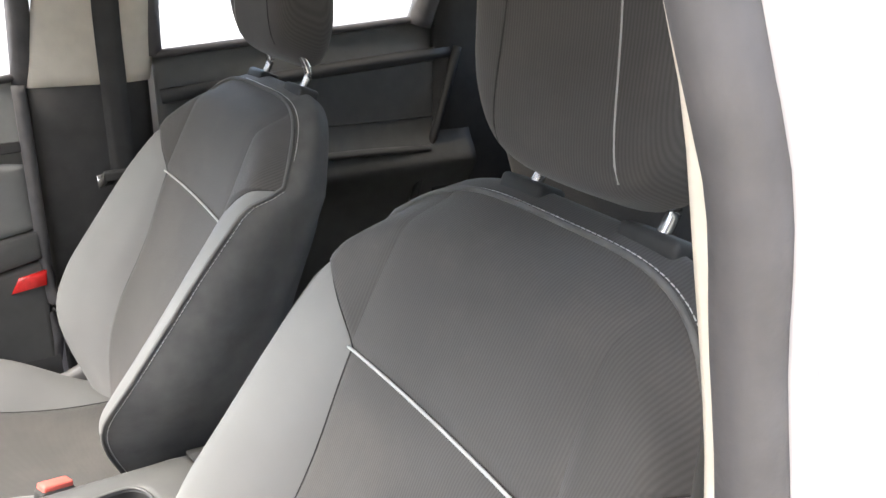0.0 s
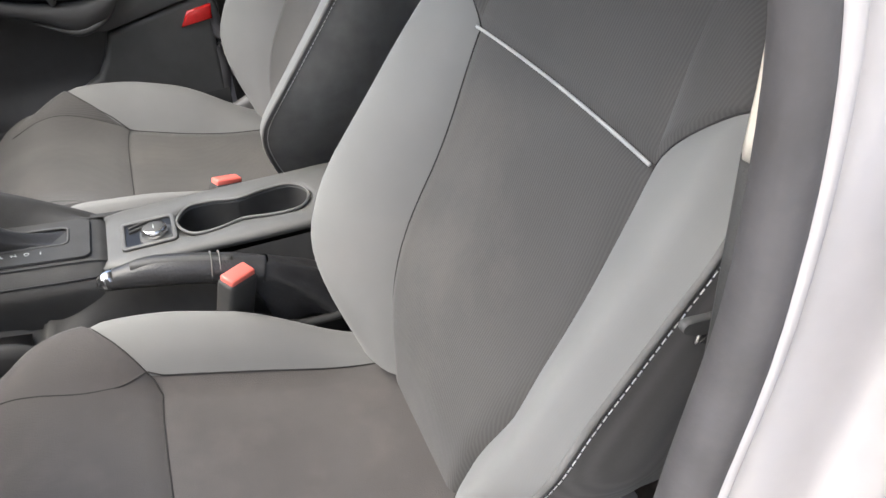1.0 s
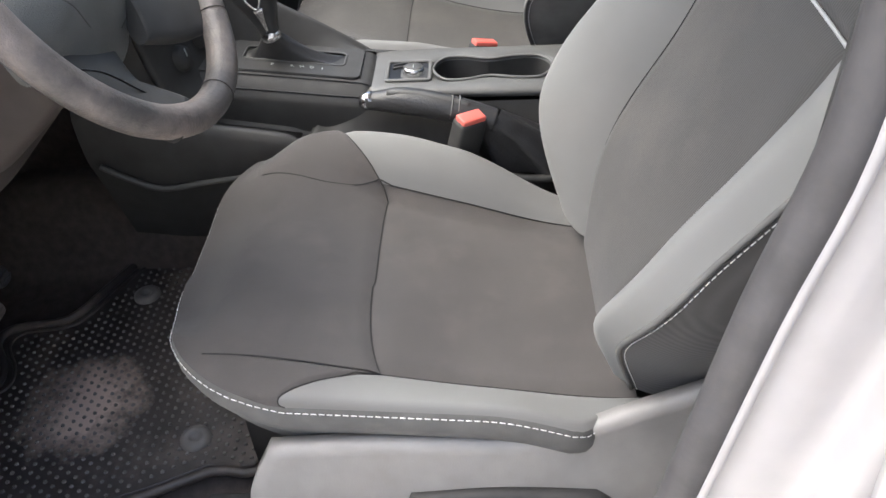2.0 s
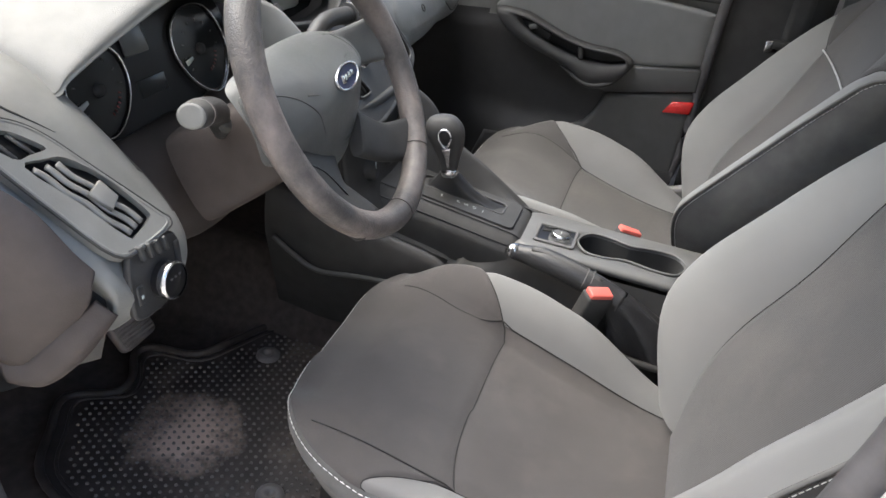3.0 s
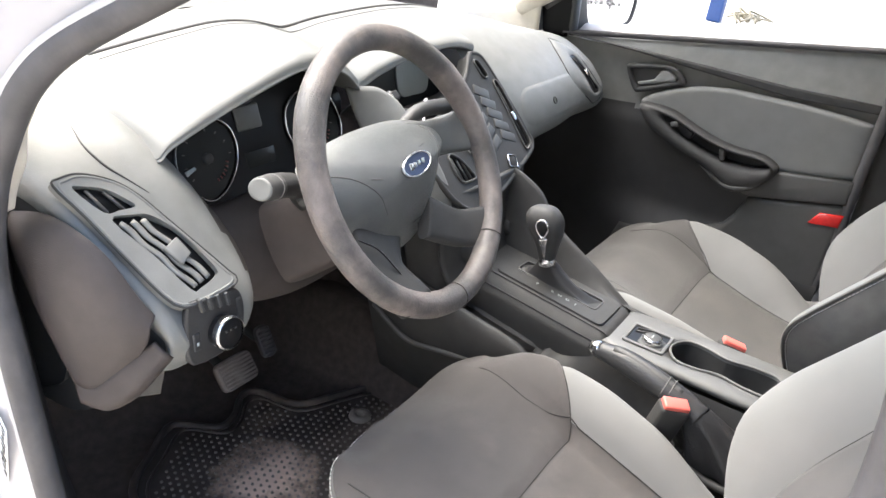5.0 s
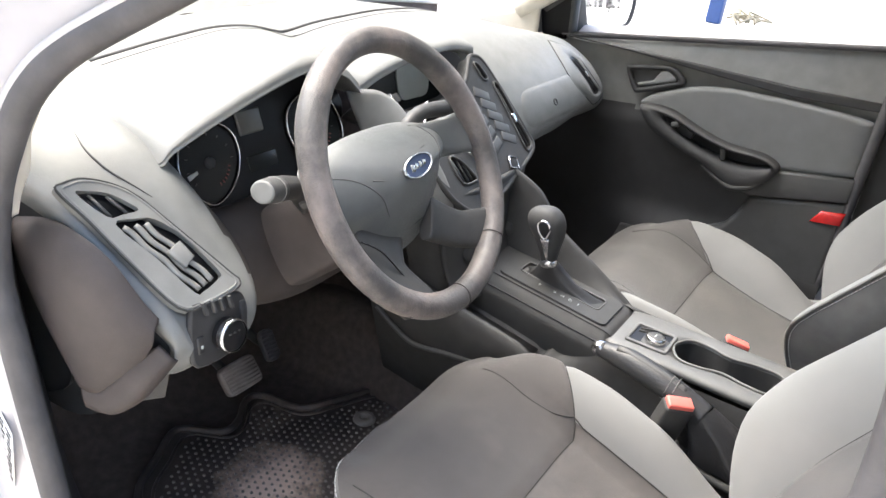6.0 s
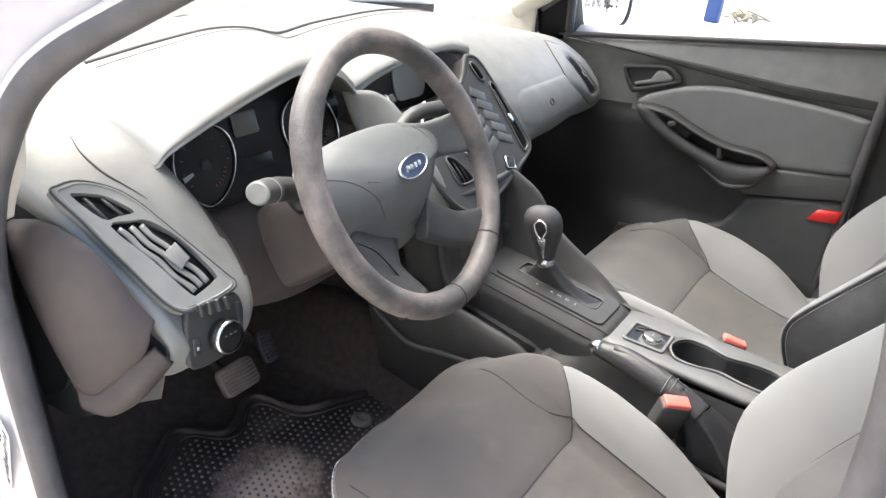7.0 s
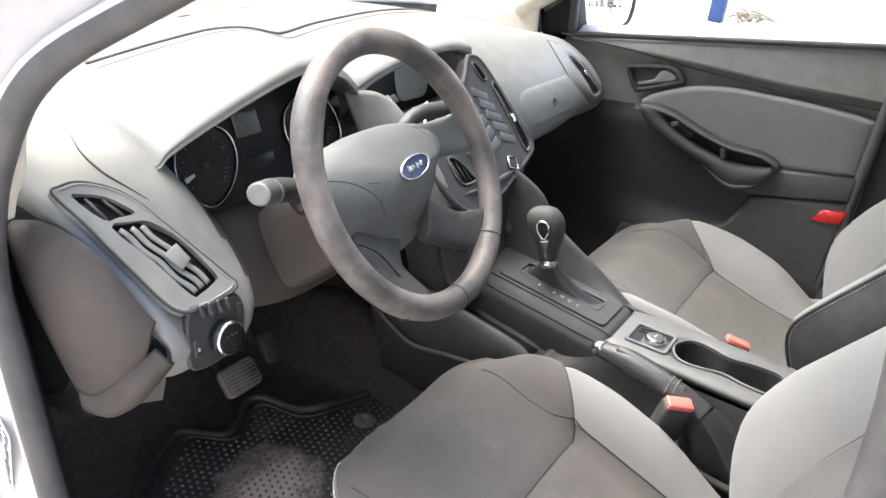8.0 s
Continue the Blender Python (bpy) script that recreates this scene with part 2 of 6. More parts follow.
def box(size, m=None, bevel=0.004, segments=3, bm=None):
    """A rounded block about the origin, laid at the pose m."""
    b2 = bmesh.new()
    bmesh.ops.create_cube(b2, size=1.0, matrix=Matrix.Diagonal((*size, 1)))
    if bevel:
        bmesh.ops.bevel(b2, geom=b2.edges[:], offset=bevel, segments=segments, affect="EDGES", profile=0.5)
    if m is not None:
        bmesh.ops.transform(b2, matrix=m, verts=b2.verts)
    if bm is None:
        return b2
    tmp = bpy.data.meshes.new("tmp")
    b2.to_mesh(tmp)
    b2.free()
    bm.from_mesh(tmp)
    bpy.data.meshes.remove(tmp)
    return bm


def prism(outline, depth, m=None, bevel=0.003, segments=2):
    """A plate of the outline (x, y), from z = 0 up to depth, with rounded edges, laid at the pose m."""
    bm = bmesh.new()
    low = [bm.verts.new((x, y, 0)) for x, y in outline]
    face = bm.faces.new(low)
    up = bmesh.ops.extrude_face_region(bm, geom=[face])
    bmesh.ops.translate(bm, vec=(0, 0, depth), verts=[v for v in up["geom"] if isinstance(v, bmesh.types.BMVert)])
    bmesh.ops.recalc_face_normals(bm, faces=bm.faces)
    if bevel:
        edges = [e for e in bm.edges if abs(e.verts[0].co.z - e.verts[1].co.z) < 1e-6 and e.verts[0].co.z > depth / 2]
        bmesh.ops.bevel(bm, geom=edges, offset=bevel, segments=segments, affect="EDGES", profile=0.5)
    if m is not None:
        bmesh.ops.transform(bm, matrix=m, verts=bm.verts)
    return bm


def round_outline(points, n=5):
    return [(p.x, p.y) for p in spline([(x, y, 0) for x, y in points], n, closed=True)]


def rrect(x0, y0, x1, y1, r, n=4):
    """A rectangle's outline with round corners."""
    res = []
    for cx, cy, a in ((x1 - r, y1 - r, 0), (x0 + r, y1 - r, 90), (x0 + r, y0 + r, 180), (x1 - r, y0 + r, 270)):
        res += [(cx + r * math.cos(radians(a + 90 * k / n)), cy + r * math.sin(radians(a + 90 * k / n))) for k in range(n + 1)]
    return res


def ring_plate(outer, inner, depth, m=None):
    """A flat frame between two outlines of as many points each."""
    bm = bmesh.new()
    k = len(outer)
    rows = [[bm.verts.new((x, y, z)) for x, y in o] for o, z in ((outer, 0), (outer, depth * 0.7), ([(a[0] * 0.85 + b[0] * 0.15, a[1] * 0.85 + b[1] * 0.15) for a, b in zip(outer, inner)], depth), ([(a[0] * 0.15 + b[0] * 0.85, a[1] * 0.15 + b[1] * 0.85) for a, b in zip(outer, inner)], depth), (inner, depth * 0.7), (inner, 0))]
    for r0, r1 in zip(rows, rows[1:] + rows[:1]):
        for i in range(k):
            bm.faces.new((r0[i], r0[(i + 1) % k], r1[(i + 1) % k], r1[i]))
    bmesh.ops.recalc_face_normals(bm, faces=bm.faces)
    if m is not None:
        bmesh.ops.transform(bm, matrix=m, verts=bm.verts)
    return bm


def holed_plate(outer, holes, depth, m=None):
    """A flat plate of the outline with openings cut through it."""
    bm = bmesh.new()
    edges = []
    for poly in [outer] + holes:
        vs = [bm.verts.new((x, y, 0)) for x, y in poly]
        edges += [bm.edges.new((vs[i], vs[(i + 1) % len(vs)])) for i in range(len(vs))]
    bmesh.ops.triangle_fill(bm, use_beauty=True, use_dissolve=False, edges=edges, normal=(0, 0, 1))
    up = bmesh.ops.extrude_face_region(bm, geom=bm.faces[:])
    bmesh.ops.translate(bm, vec=(0, 0, depth), verts=[v for v in up["geom"] if isinstance(v, bmesh.types.BMVert)])
    bmesh.ops.recalc_face_normals(bm, faces=bm.faces)
    if m is not None:
        bmesh.ops.transform(bm, matrix=m, verts=bm.verts)
    return bm


def soft_plate(outline, depth, m=None, inset=0.05):
    """A plate whose border rolls over in steps, with a flat middle."""
    cx, cy = sum(p[0] for p in outline) / len(outline), sum(p[1] for p in outline) / len(outline)
    bm = bmesh.new()
    rows = [[bm.verts.new((cx + (x - cx) * (1 - inset * f), cy + (y - cy) * (1 - inset * f), depth * h)) for x, y in outline] for f, h in ((0, 0), (0.0, 0.45), (0.1, 0.72), (0.35, 0.9), (0.65, 0.98), (1.0, 1.0))]
    k = len(outline)
    for r0, r1 in zip(rows, rows[1:]):
        for i in range(k):
            bm.faces.new((r0[i], r0[(i + 1) % k], r1[(i + 1) % k], r1[i]))
    top = [bm.edges.get((rows[-1][i], rows[-1][(i + 1) % k])) for i in range(k)]
    bmesh.ops.triangle_fill(bm, use_beauty=True, edges=top, normal=(0, 0, 1))
    bmesh.ops.recalc_face_normals(bm, faces=bm.faces)
    if m is not None:
        bmesh.ops.transform(bm, matrix=m, verts=bm.verts)
    return bm


def even(points, n):
    """A closed outline's points set at even steps along it."""
    ps = [Vector((x, y, 0)) for x, y in points]
    ps.append(ps[0])
    run = [0.0]
    for a, b in zip(ps, ps[1:]):
        run.append(run[-1] + (b - a).length)
    res, i = [], 0
    for k in range(n):
        d = run[-1] * k / n
        while run[i + 1] < d:
            i += 1
        q = ps[i].lerp(ps[i + 1], (d - run[i]) / max(1e-9, run[i + 1] - run[i]))
        res.append((q.x, q.y))
    return res


def lathe(profile, n=32, m=None):
    """A turned body from (radius, height) pairs."""
    bm = bmesh.new()
    rows = [[bm.verts.new((r * math.cos(2 * math.pi * k / n), r * math.sin(2 * math.pi * k / n), z)) for k in range(n)] for r, z in profile]
    for r0, r1 in zip(rows, rows[1:]):
        for k in range(n):
            bm.faces.new((r0[k], r0[(k + 1) % n], r1[(k + 1) % n], r1[k]))
    bmesh.ops.remove_doubles(bm, verts=bm.verts, dist=1e-6)
    bmesh.ops.recalc_face_normals(bm, faces=bm.faces)
    if m is not None:
        bmesh.ops.transform(bm, matrix=m, verts=bm.verts)
    return bm


def stitches(points, length=0.006, gap=0.004, r=0.0009):
    """Short white stitches along a line, in one mesh."""
    bm = bmesh.new()
    ps = [Vector(p) for p in points]
    run, on, start = 0.0, True, ps[0]
    for a, b in zip(ps, ps[1:]):
        d, at = (b - a).length, 0.0
        while d - at > 1e-6:
            need = (length if on else gap) - run
            step = min(need, d - at)
            at += step
            run += step
            if run >= (length if on else gap) - 1e-7:
                q = a + (b - a) * (at / d)
                if on:
                    tube([start, q], r, 5, bm=bm)
                else:
                    start = q
                on, run = not on, 0.0
    return bm


# ---- the car's shell ----
SEAT_X = 0.3745
ground = tagged(part("ground", sheet(lambda u, v: (u, v, 0), steps(-60, 60, 8), steps(-60, 60, 8)), CONCRETE, smooth=False), "pale sunlit concrete yard", "ground", kind="structure")
floor = tagged(part("floor", sheet(lambda u, v: (u, v, 0.285 + 0.30 * smoothstep(0.98, 1.2, v) + 0.17 * smoothstep(0.085, 0.03, abs(u)) * smoothstep(1.2, 0.9, v)), steps(-0.70, 0.70, 56), steps(-1.25, 1.2, 50), 0.02), CARPET), "dark dusty carpeted car floor with tunnel", "floor", kind="structure")


# ---- seats ----
SLIM = [0.0]  # how far the door side of the cushion is drawn in


def cushion_point(a, s, drop=0.0):
    """The seat cushion's skin: a runs across (-1 to 1), s from back to front, both to the rolled edge."""
    aa = abs(a)
    slim = SLIM[0] if a < 0 else 0.0
    front = 0.498 - (0.10 * aa ** 5.0 if a > 0 else 0.125 * aa ** 4.2)
    kk = max(0.0, (aa - 0.60) / 0.40)
    xs = 0.253 * min(aa, 0.6) + 0.050 * math.sin(kk * math.pi / 2)
    front += slim * (0.35 + 0.152 * (max(0.0, 1 - (xs / 0.2018) ** 2.4)) ** 0.417 - front)
    y = -0.03 + (front + 0.03) * s
    x = a * (0.246 + 0.024 * smoothstep(0.15, 0.7, s) - 0.012 * smoothstep(0.85, 1.0, s))
    x += slim * (-(xs + 0.025 * kk * (1 - s) - 0.06 * kk * smoothstep(0.20, 0.0, s)) - x)
    z = 0.492 + 0.078 * smoothstep(-0.02, 0.40, y) + 0.012 * smoothstep(0.25, 0.45, y) - 0.012 * (1 - aa ** 2) * smoothstep(0.0, 0.2, y) * smoothstep(0.45, 0.25, y)
    k = max(0.0, (aa - 0.60) / 0.40)
    rise = math.sin(min(1.0, k * 1.45) * math.pi / 2)
    soft = smoothstep(0.52, 0.8, s)
    rise = rise * (1 - soft) + smoothstep(0.30, 0.92, aa) * soft
    z0 = z
    z += 0.066 * smoothstep(-0.03, 0.17, y) * (1 - 0.5 * smoothstep(0.22, 0.44, y)) * rise * (1 - 0.45 * smoothstep(0.62, 1.0, k))
    z -= 0.034 * smoothstep(0.74, 1.0, s) ** 1.8 + 0.022 * smoothstep(0.85, 1.0, aa)
    z -= 0.006 * smoothstep(0.88, 1.0, s) * smoothstep(0.55, 0.8, a) * SLIM[0]
    if slim:
        # the worn door side: a low flat bolster with a level rim
        w = smoothstep(0.42, 1.0, aa)
        edge = 0.551 - 0.035 * smoothstep(0.14, -0.03, y)
        z = z0 + (edge - z0) * w + 0.009 * math.sin(kk * math.pi) * smoothstep(0.0, 0.1, y) - 0.034 * smoothstep(0.74, 1.0, s) ** 1.8 * (1 - smoothstep(0.25, 0.62, aa)) - 0.006 * smoothstep(0.9, 1.0, aa)
    return [x, y, z - drop]


def seam_s(a):
    """Where the cross seam lies: straight over the middle, swept forward over the bolsters."""
    k = max(0.0, (abs(a) - 0.60) / 0.40)
    if a > 0 and SLIM[0]:
        return 0.568 + 0.30 * k ** 1.3
    return 0.568 + (0.42 if SLIM[0] else 0.37) * k ** 0.8


def dip(z, *gaps):
    return z - 0.006 * max(math.exp(-(g / 0.008) ** 2) for g in gaps)


def cushion_block(a0, a1, s0, s1, nu, nv, far=0.0):
    def fn(u, v):
        a = a0 + (a1 - a0) * u
        lo, hi = s0(a), s1(a)
        p = cushion_point(a, lo + (hi - lo) * v)
        side = min(u, 1 - u) if abs(a0) < 0.99 and abs(a1) < 0.99 else (u if abs(a0) < 0.99 else 1 - u)
        sunk = dip(p[2], side * abs(a1 - a0) * 0.24 + far, (1 - v if s0(a) <= 0.01 else v) * 0.27)
        p[2] += (sunk - p[2]) * smoothstep(0.97, 0.72, lo + (hi - lo) * v)
        return p
    return sheet(fn, steps(0, 1, nu), steps(0, 1, nv))


BACK_TILT = radians(18)


def back_place(u, s, w):
    """From the backrest's own across, up and outward to the seat's x, y, z."""
    lean = BACK_TILT + 0.10 * smoothstep(0.35, 0.8, s)
    return (u, -0.006 - s * math.sin(lean) + w * math.cos(lean), 0.494 + s * math.cos(lean) + w * math.sin(lean))


def back_half(s):
    return 0.152 + 0.116 * smoothstep(-0.05, 0.25, s) - 0.014 * smoothstep(0.42, 0.62, s)


def back_point(a, s):
    aa = abs(a)
    top = 0.634 - 0.111 * aa ** 4.2
    h = 0.02 + (top - 0.02) * s
    u = a * back_half(h) * (1.0 if a > 0 else 1 - 0.08 * smoothstep(0.40, 0.56, h) - 0.10 * SLIM[0] * smoothstep(0.26, 0.04, h))
    w = 0.034 * math.exp(-((h - 0.13) / 0.13) ** 2) + 0.006 * smoothstep(0.45, 0.6, h)
    k = max(0.0, (aa - 0.60) / 0.40)
    w += 0.085 * math.sin(min(1.0, k * 1.2) * math.pi / 2) * smoothstep(0.62, 0.20, h) * smoothstep(-0.06, 0.17, h) * (1 - 0.08 * SLIM[0] * smoothstep(0.9, 1, k))
    w -= 0.030 * SLIM[0] * (a < 0) * smoothstep(0.5, 0.8, aa) * smoothstep(0.30, 0.08, h)
    w -= 0.035 * smoothstep(0.90, 1.0, s) ** 1.4 + 0.02 * smoothstep(0.88, 1.0, aa) * (1.0 if SLIM[0] or a < 0 else 0.15)
    return u, h, w


def back_seam(a):
    k = max(0.0, (abs(a) - 0.60) / 0.40)
    return (0.435 + 0.004 * max(0.0, 1 - (a / 0.6) ** 2) + 0.085 * k ** 0.8 - 0.02) / (0.634 - 0.111 * abs(a) ** 4.2 - 0.02)


def back_block(a0, a1, s0, s1, nu, nv, far=0.0):
    def fn(u, v):
        a = a0 + (a1 - a0) * u
        lo, hi = s0(a), s1(a)
        p = back_point(a, lo + (hi - lo) * v)
        edge = min(u, 1 - u) if abs(a0) < 0.99 and abs(a1) < 0.99 else (u if abs(a0) < 0.99 else 1 - u)
        return back_place(p[0], p[1], dip(p[2], edge * abs(a1 - a0) * 0.24 + far, (1 - v if s0(a) <= 0.01 else v) * 0.3))
    return sheet(fn, steps(0, 1, nu), steps(0, 1, nv))


def front_seat(cx, inner, label):
    """A front seat about x = cx; inner is +1 where the tunnel lies on its +x side."""
    SLIM[0] = 1.0 if inner > 0 else 0.0
    lift = 0.0 if inner > 0 else 0.02
    seat = thing("front_seat", label, "car seat", (cx, 0.22, 0.29), "front seats")

    def add(name, bm, mat, lab="", parent=None):
        if inner < 0:
            bmesh.ops.scale(bm, vec=(-1, 1, 1), verts=bm.verts)
            bmesh.ops.reverse_faces(bm, faces=bm.faces)
        bmesh.ops.translate(bm, vec=(cx, 0, 0), verts=bm.verts)
        ob = part(name, bm, mat, None, lab)
        under(ob, seat)
        if parent:
            ob.parent = parent
            ob.matrix_parent_inverse = Matrix.Identity(4)
        return ob

    zero, one = (lambda a: 0.0), (lambda a: 1.0)
    A, AI = 0.60, 0.655
    CUSHION = PLAIN if inner > 0 else CLOTH
    # same side cloth, toned darker on the driver seat to offset stronger light
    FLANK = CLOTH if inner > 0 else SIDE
    add("cushion_centre", cushion_block(-A, AI, zero, seam_s, 24, 22), CUSHION, "dark ribbed cloth panel, worn and dusty")
    add("cushion_front", cushion_block(-A, AI, seam_s, one, 24, 22, 0.03), CUSHION, "dark ribbed cloth panel")
    add("cushion_corner", cushion_block(-1, -A, seam_s, one, 14, 22, 0.008), CUSHION)
    add("cushion_corner", cushion_block(AI, 1, seam_s, one, 14, 22, 0.03), CUSHION)
    add("cushion_bolster", cushion_block(-1, -A, zero, seam_s, 14, 22), LIGHT, "light grey cloth bolster")
    add("cushion_bolster", cushion_block(AI, 1, zero, seam_s, 14, 22), LIGHT, "light grey cloth bolster")
    def cushion_line(pts):
        return [Vector(cushion_point(a, s)) - Vector((0, 0, (0.0052 if s < 0.569 or abs(a) > AI else 0.0004) * smoothstep(0.97, 0.72, s))) for a, s in pts]
    for name, pts in (("cross_seam", [(a, seam_s(a)) for a in steps(-1, 1, 60)]), ("long_seam", [(-A, s) for s in steps(0, 0.568, 20)]), ("long_seam", [(AI, s) for s in steps(0, seam_s(AI), 20)]), ("front_seam", [(-A, s) for s in steps(0.568, 0.95, 14)]), ("front_seam", [(p.x, p.y) for p in spline([(AI, seam_s(AI) + 0.004, 0), (0.605, 0.65, 0), (0.57, 0.72, 0), (0.585, 0.80, 0), (0.64, 0.90, 0)], 6)])):
        add(name, tube(cushion_line(pts), 0.0010, 6), SEAM, "dark seam")
    rim = [cushion_point(-1, s) for s in steps(0, 1, 24)] + [cushion_point(a, 1) for a in steps(-1, 1, 30)[1:-1]] + [cushion_point(1, s) for s in steps(1, 0, 24)]

    def skirt(u, v):
        p = rim[int(u)]
        cxy = Vector((p[0], p[1] - 0.2, 0))
        out = cxy.normalized() * (0.010 * math.sin(math.pi * min(1, v * 1.3)) - 0.02 * v)
        return (p[0] + out.x, p[1] + out.y, p[2] - 0.075 * v + (0.0 if v else 0.0))
    add("cushion_skirt", sheet(skirt, list(range(len(rim))), steps(0, 1, 6)), SIDE, "dark cloth edge band")
    line = [(p[0] * 1.012, p[1] + (0.003 if abs(p[0]) < 0.2 else 0), p[2] - 0.006) for p in rim]
    add("stitching", stitches(line, 0.006, 0.0025, 0.0007), THREAD, "white stitching along the cushion edge")
    base = [(-0.16, -0.05), (0.215, -0.05), (0.225, 0.30), (0.17, 0.44), (-0.10, 0.44), (-0.155, 0.30)]
    add("seat_base", prism(base, 0.16, pose(0, 0, 0.31), 0.02, 3), DARK)
    # moulded side cover on the door side, with its lever
    o = -1
    edge_x = 0.196 if inner > 0 else 0.246
    cover = net([[(o * edge_x, y, z) for y, z in row] for row in (((0.37, 0.492), (0.25, 0.498), (0.08, 0.500), (-0.02, 0.545), (-0.13, 0.60)), ((0.40, 0.42), (0.25, 0.42), (0.08, 0.42), (-0.04, 0.46), (-0.13, 0.50)), ((0.36, 0.36), (0.25, 0.355), (0.08, 0.35), (-0.06, 0.36), (-0.12, 0.40)))], 5, 4, 0.018)
    for v in cover.verts:
        v.co.x += o * (0.022 * smoothstep(0.52, 0.40, v.co.z))
    cov = add("side_cover", cover, VALANCE, "pale grey moulded plastic seat side cover")
    add("height_lever", net([[(o * (edge_x + 0.032), y, z - 0.02) for y, z in row] for row in (((0.22, 0.455), (0.12, 0.462), (0.02, 0.458)), ((0.225, 0.44), (0.12, 0.445), (0.0, 0.44)), ((0.22, 0.425), (0.12, 0.425), (0.02, 0.425)))], 4, 3, 0.014), DARK, "dark plastic seat height lever", cov)
    add("seat_rail", box((0.035, 0.62, 0.03), pose(-0.17, 0.18, 0.305), 0.004), DARK)
    add("seat_rail", box((0.035, 0.62, 0.03), pose(0.17, 0.18, 0.305), 0.004), DARK)
    # backrest
    add("back_centre", back_block(-A, A, zero, back_seam, 24, 30), CLOTH, "dark ribbed cloth panel, dusty")
    add("back_yoke", back_block(-A, A, back_seam, one, 24, 20, 0.009), CLOTH, "dark ribbed cloth upper panel")
    add("back_corner", back_block(-1, -A, back_seam, one, 14, 20, 0.009), CLOTH)
    add("back_corner", back_block(A, 1, back_seam, one, 14, 20, 0.009), CLOTH)
    add("back_bolster", back_block(-1, -A, zero, back_seam, 16, 30), LIGHT, "light grey cloth bolster")
    add("back_bolster", back_block(A, 1, zero, back_seam, 16, 30), LIGHT, "light grey cloth bolster")
    for name, pts in (("cross_seam", [(a, back_seam(a)) for a in steps(-1, -A, 14)]), ("cross_seam", [(a, back_seam(a)) for a in steps(A, 1, 14)]), ("long_seam", [(-A, s * back_seam(A)) for s in steps(0, 1, 24)]), ("long_seam", [(A, s * back_seam(A)) for s in steps(0, 1, 24)])):
        add(name, tube([back_place(u, h, w - 0.0052) for u, h, w in [back_point(a, s) for a, s in pts]], 0.0008, 6), SEAM, "dark seam")
    pipe = []
    for a in steps(-A, A, 20):
        u, h, w = back_point(a, back_seam(a))
        pipe.append(back_place(u, h, w + 0.0))
    add("piping", tube(pipe, 0.0017, 8), PIPE, "pale piping across the backrest")
    edge = [back_point(-1, s) for s in steps(0, 1, 30)] + [back_point(a, 1) for a in steps(-1, 1, 30)[1:-1]] + [back_point(1, s) for s in steps(1, 0, 30)]
    n_edge = len(edge)

    def side(u, v):
        p = edge[int(u)]
        deep = 0.125 - 0.03 * smoothstep(0.45, 0.62, p[1])
        inward = 1 - 0.10 * v * v - 0.12 * smoothstep(0.8, 1, v)
        swell = 1 + 0.035 * math.sin(math.pi * min(1, v * 1.5))
        hh = p[1] * (1 - 0.02 * v * v) + 0.022 * smoothstep(0.48, 0.61, p[1]) * smoothstep(0.0, 0.45, v)
        return back_place(p[0] * inward * swell, hh, p[2] + (-deep - p[2]) * v)
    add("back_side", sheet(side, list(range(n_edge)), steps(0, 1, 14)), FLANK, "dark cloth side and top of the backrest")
    rear_edge = [side(i, 1) for i in range(n_edge)]
    bmr = bmesh.new()
    bmr.faces.new([bmr.verts.new(p) for p in rear_edge])
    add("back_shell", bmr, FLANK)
    rim_line = [back_place(p[0] * 1.006, p[1] + (0.003 if s_i > 30 and s_i < 59 else 0), p[2] - 0.005) for s_i, p in enumerate(edge)]
    add("stitching", stitches(rim_line, 0.0048, 0.0020, 0.0006), THREAD, "white stitching round the backrest edge")
    add("seam_cord", tube([back_place(p[0] * 1.0, p[1], p[2] + 0.001) for p in edge], 0.003, 6), SIDE)
    # headrest on two chromed posts
    def head(u, v):
        th, ph = u * 2 * math.pi, (v - 0.5) * math.pi
        sgn = lambda t, e: math.copysign(abs(t) ** e, t)
        cx2, sx = math.cos(th), math.sin(th)
        q = sgn(math.cos(ph), 0.42)
        hx = 0.136 * sgn(cx2, 0.42) * q * (1 - 0.12 * smoothstep(0.3, -1, math.sin(ph)))
        hw = 0.055 * sgn(sx, 0.5) * q
        hh = 0.118 * sgn(math.sin(ph), 0.6) * (1 - 0.10 * (hx / 0.136) ** 2 * smoothstep(0.2, -0.5, math.sin(ph)))
        return back_place(hx, 0.783 + lift + hh, 0.014 + hw + 0.012 * (hx / 0.14) ** 2 + 0.045 * (hh / 0.1))
    head_bm = sheet(head, steps(0, 1, 56), steps(0, 1, 30))
    head_tree = BVHTree.FromBMesh(head_bm)
    hd = add("headrest", head_bm, CLOTH, "dark cloth headrest raised on posts")
    for sx in (-1, 1):
        seam = []
        for v in steps(-0.93, 0.93, 20):
            far, deep = Vector(back_place(sx * (0.066 + 0.013 * smoothstep(0.6, -1, v)), 0.783 + lift + 0.118 * v, 0.2)), Vector(back_place(0, 0.783, -1)) - Vector(back_place(0, 0.783, 0))
            hit = head_tree.ray_cast(far, deep.normalized())[0]
            if hit:
                seam.append(hit)
        add("headrest_seam", tube(seam, 0.0010, 6), PIPE if sx < 0 else SEAM, "stitched seam", hd)
        post = spline([back_place(sx * 0.083, 0.60, -0.06), back_place(sx * 0.083, 0.665, -0.06), back_place(sx * 0.083, 0.685, -0.052), back_place(sx * 0.083, 0.71, -0.025), back_place(sx * 0.083, 0.76, 0.015)], 5)
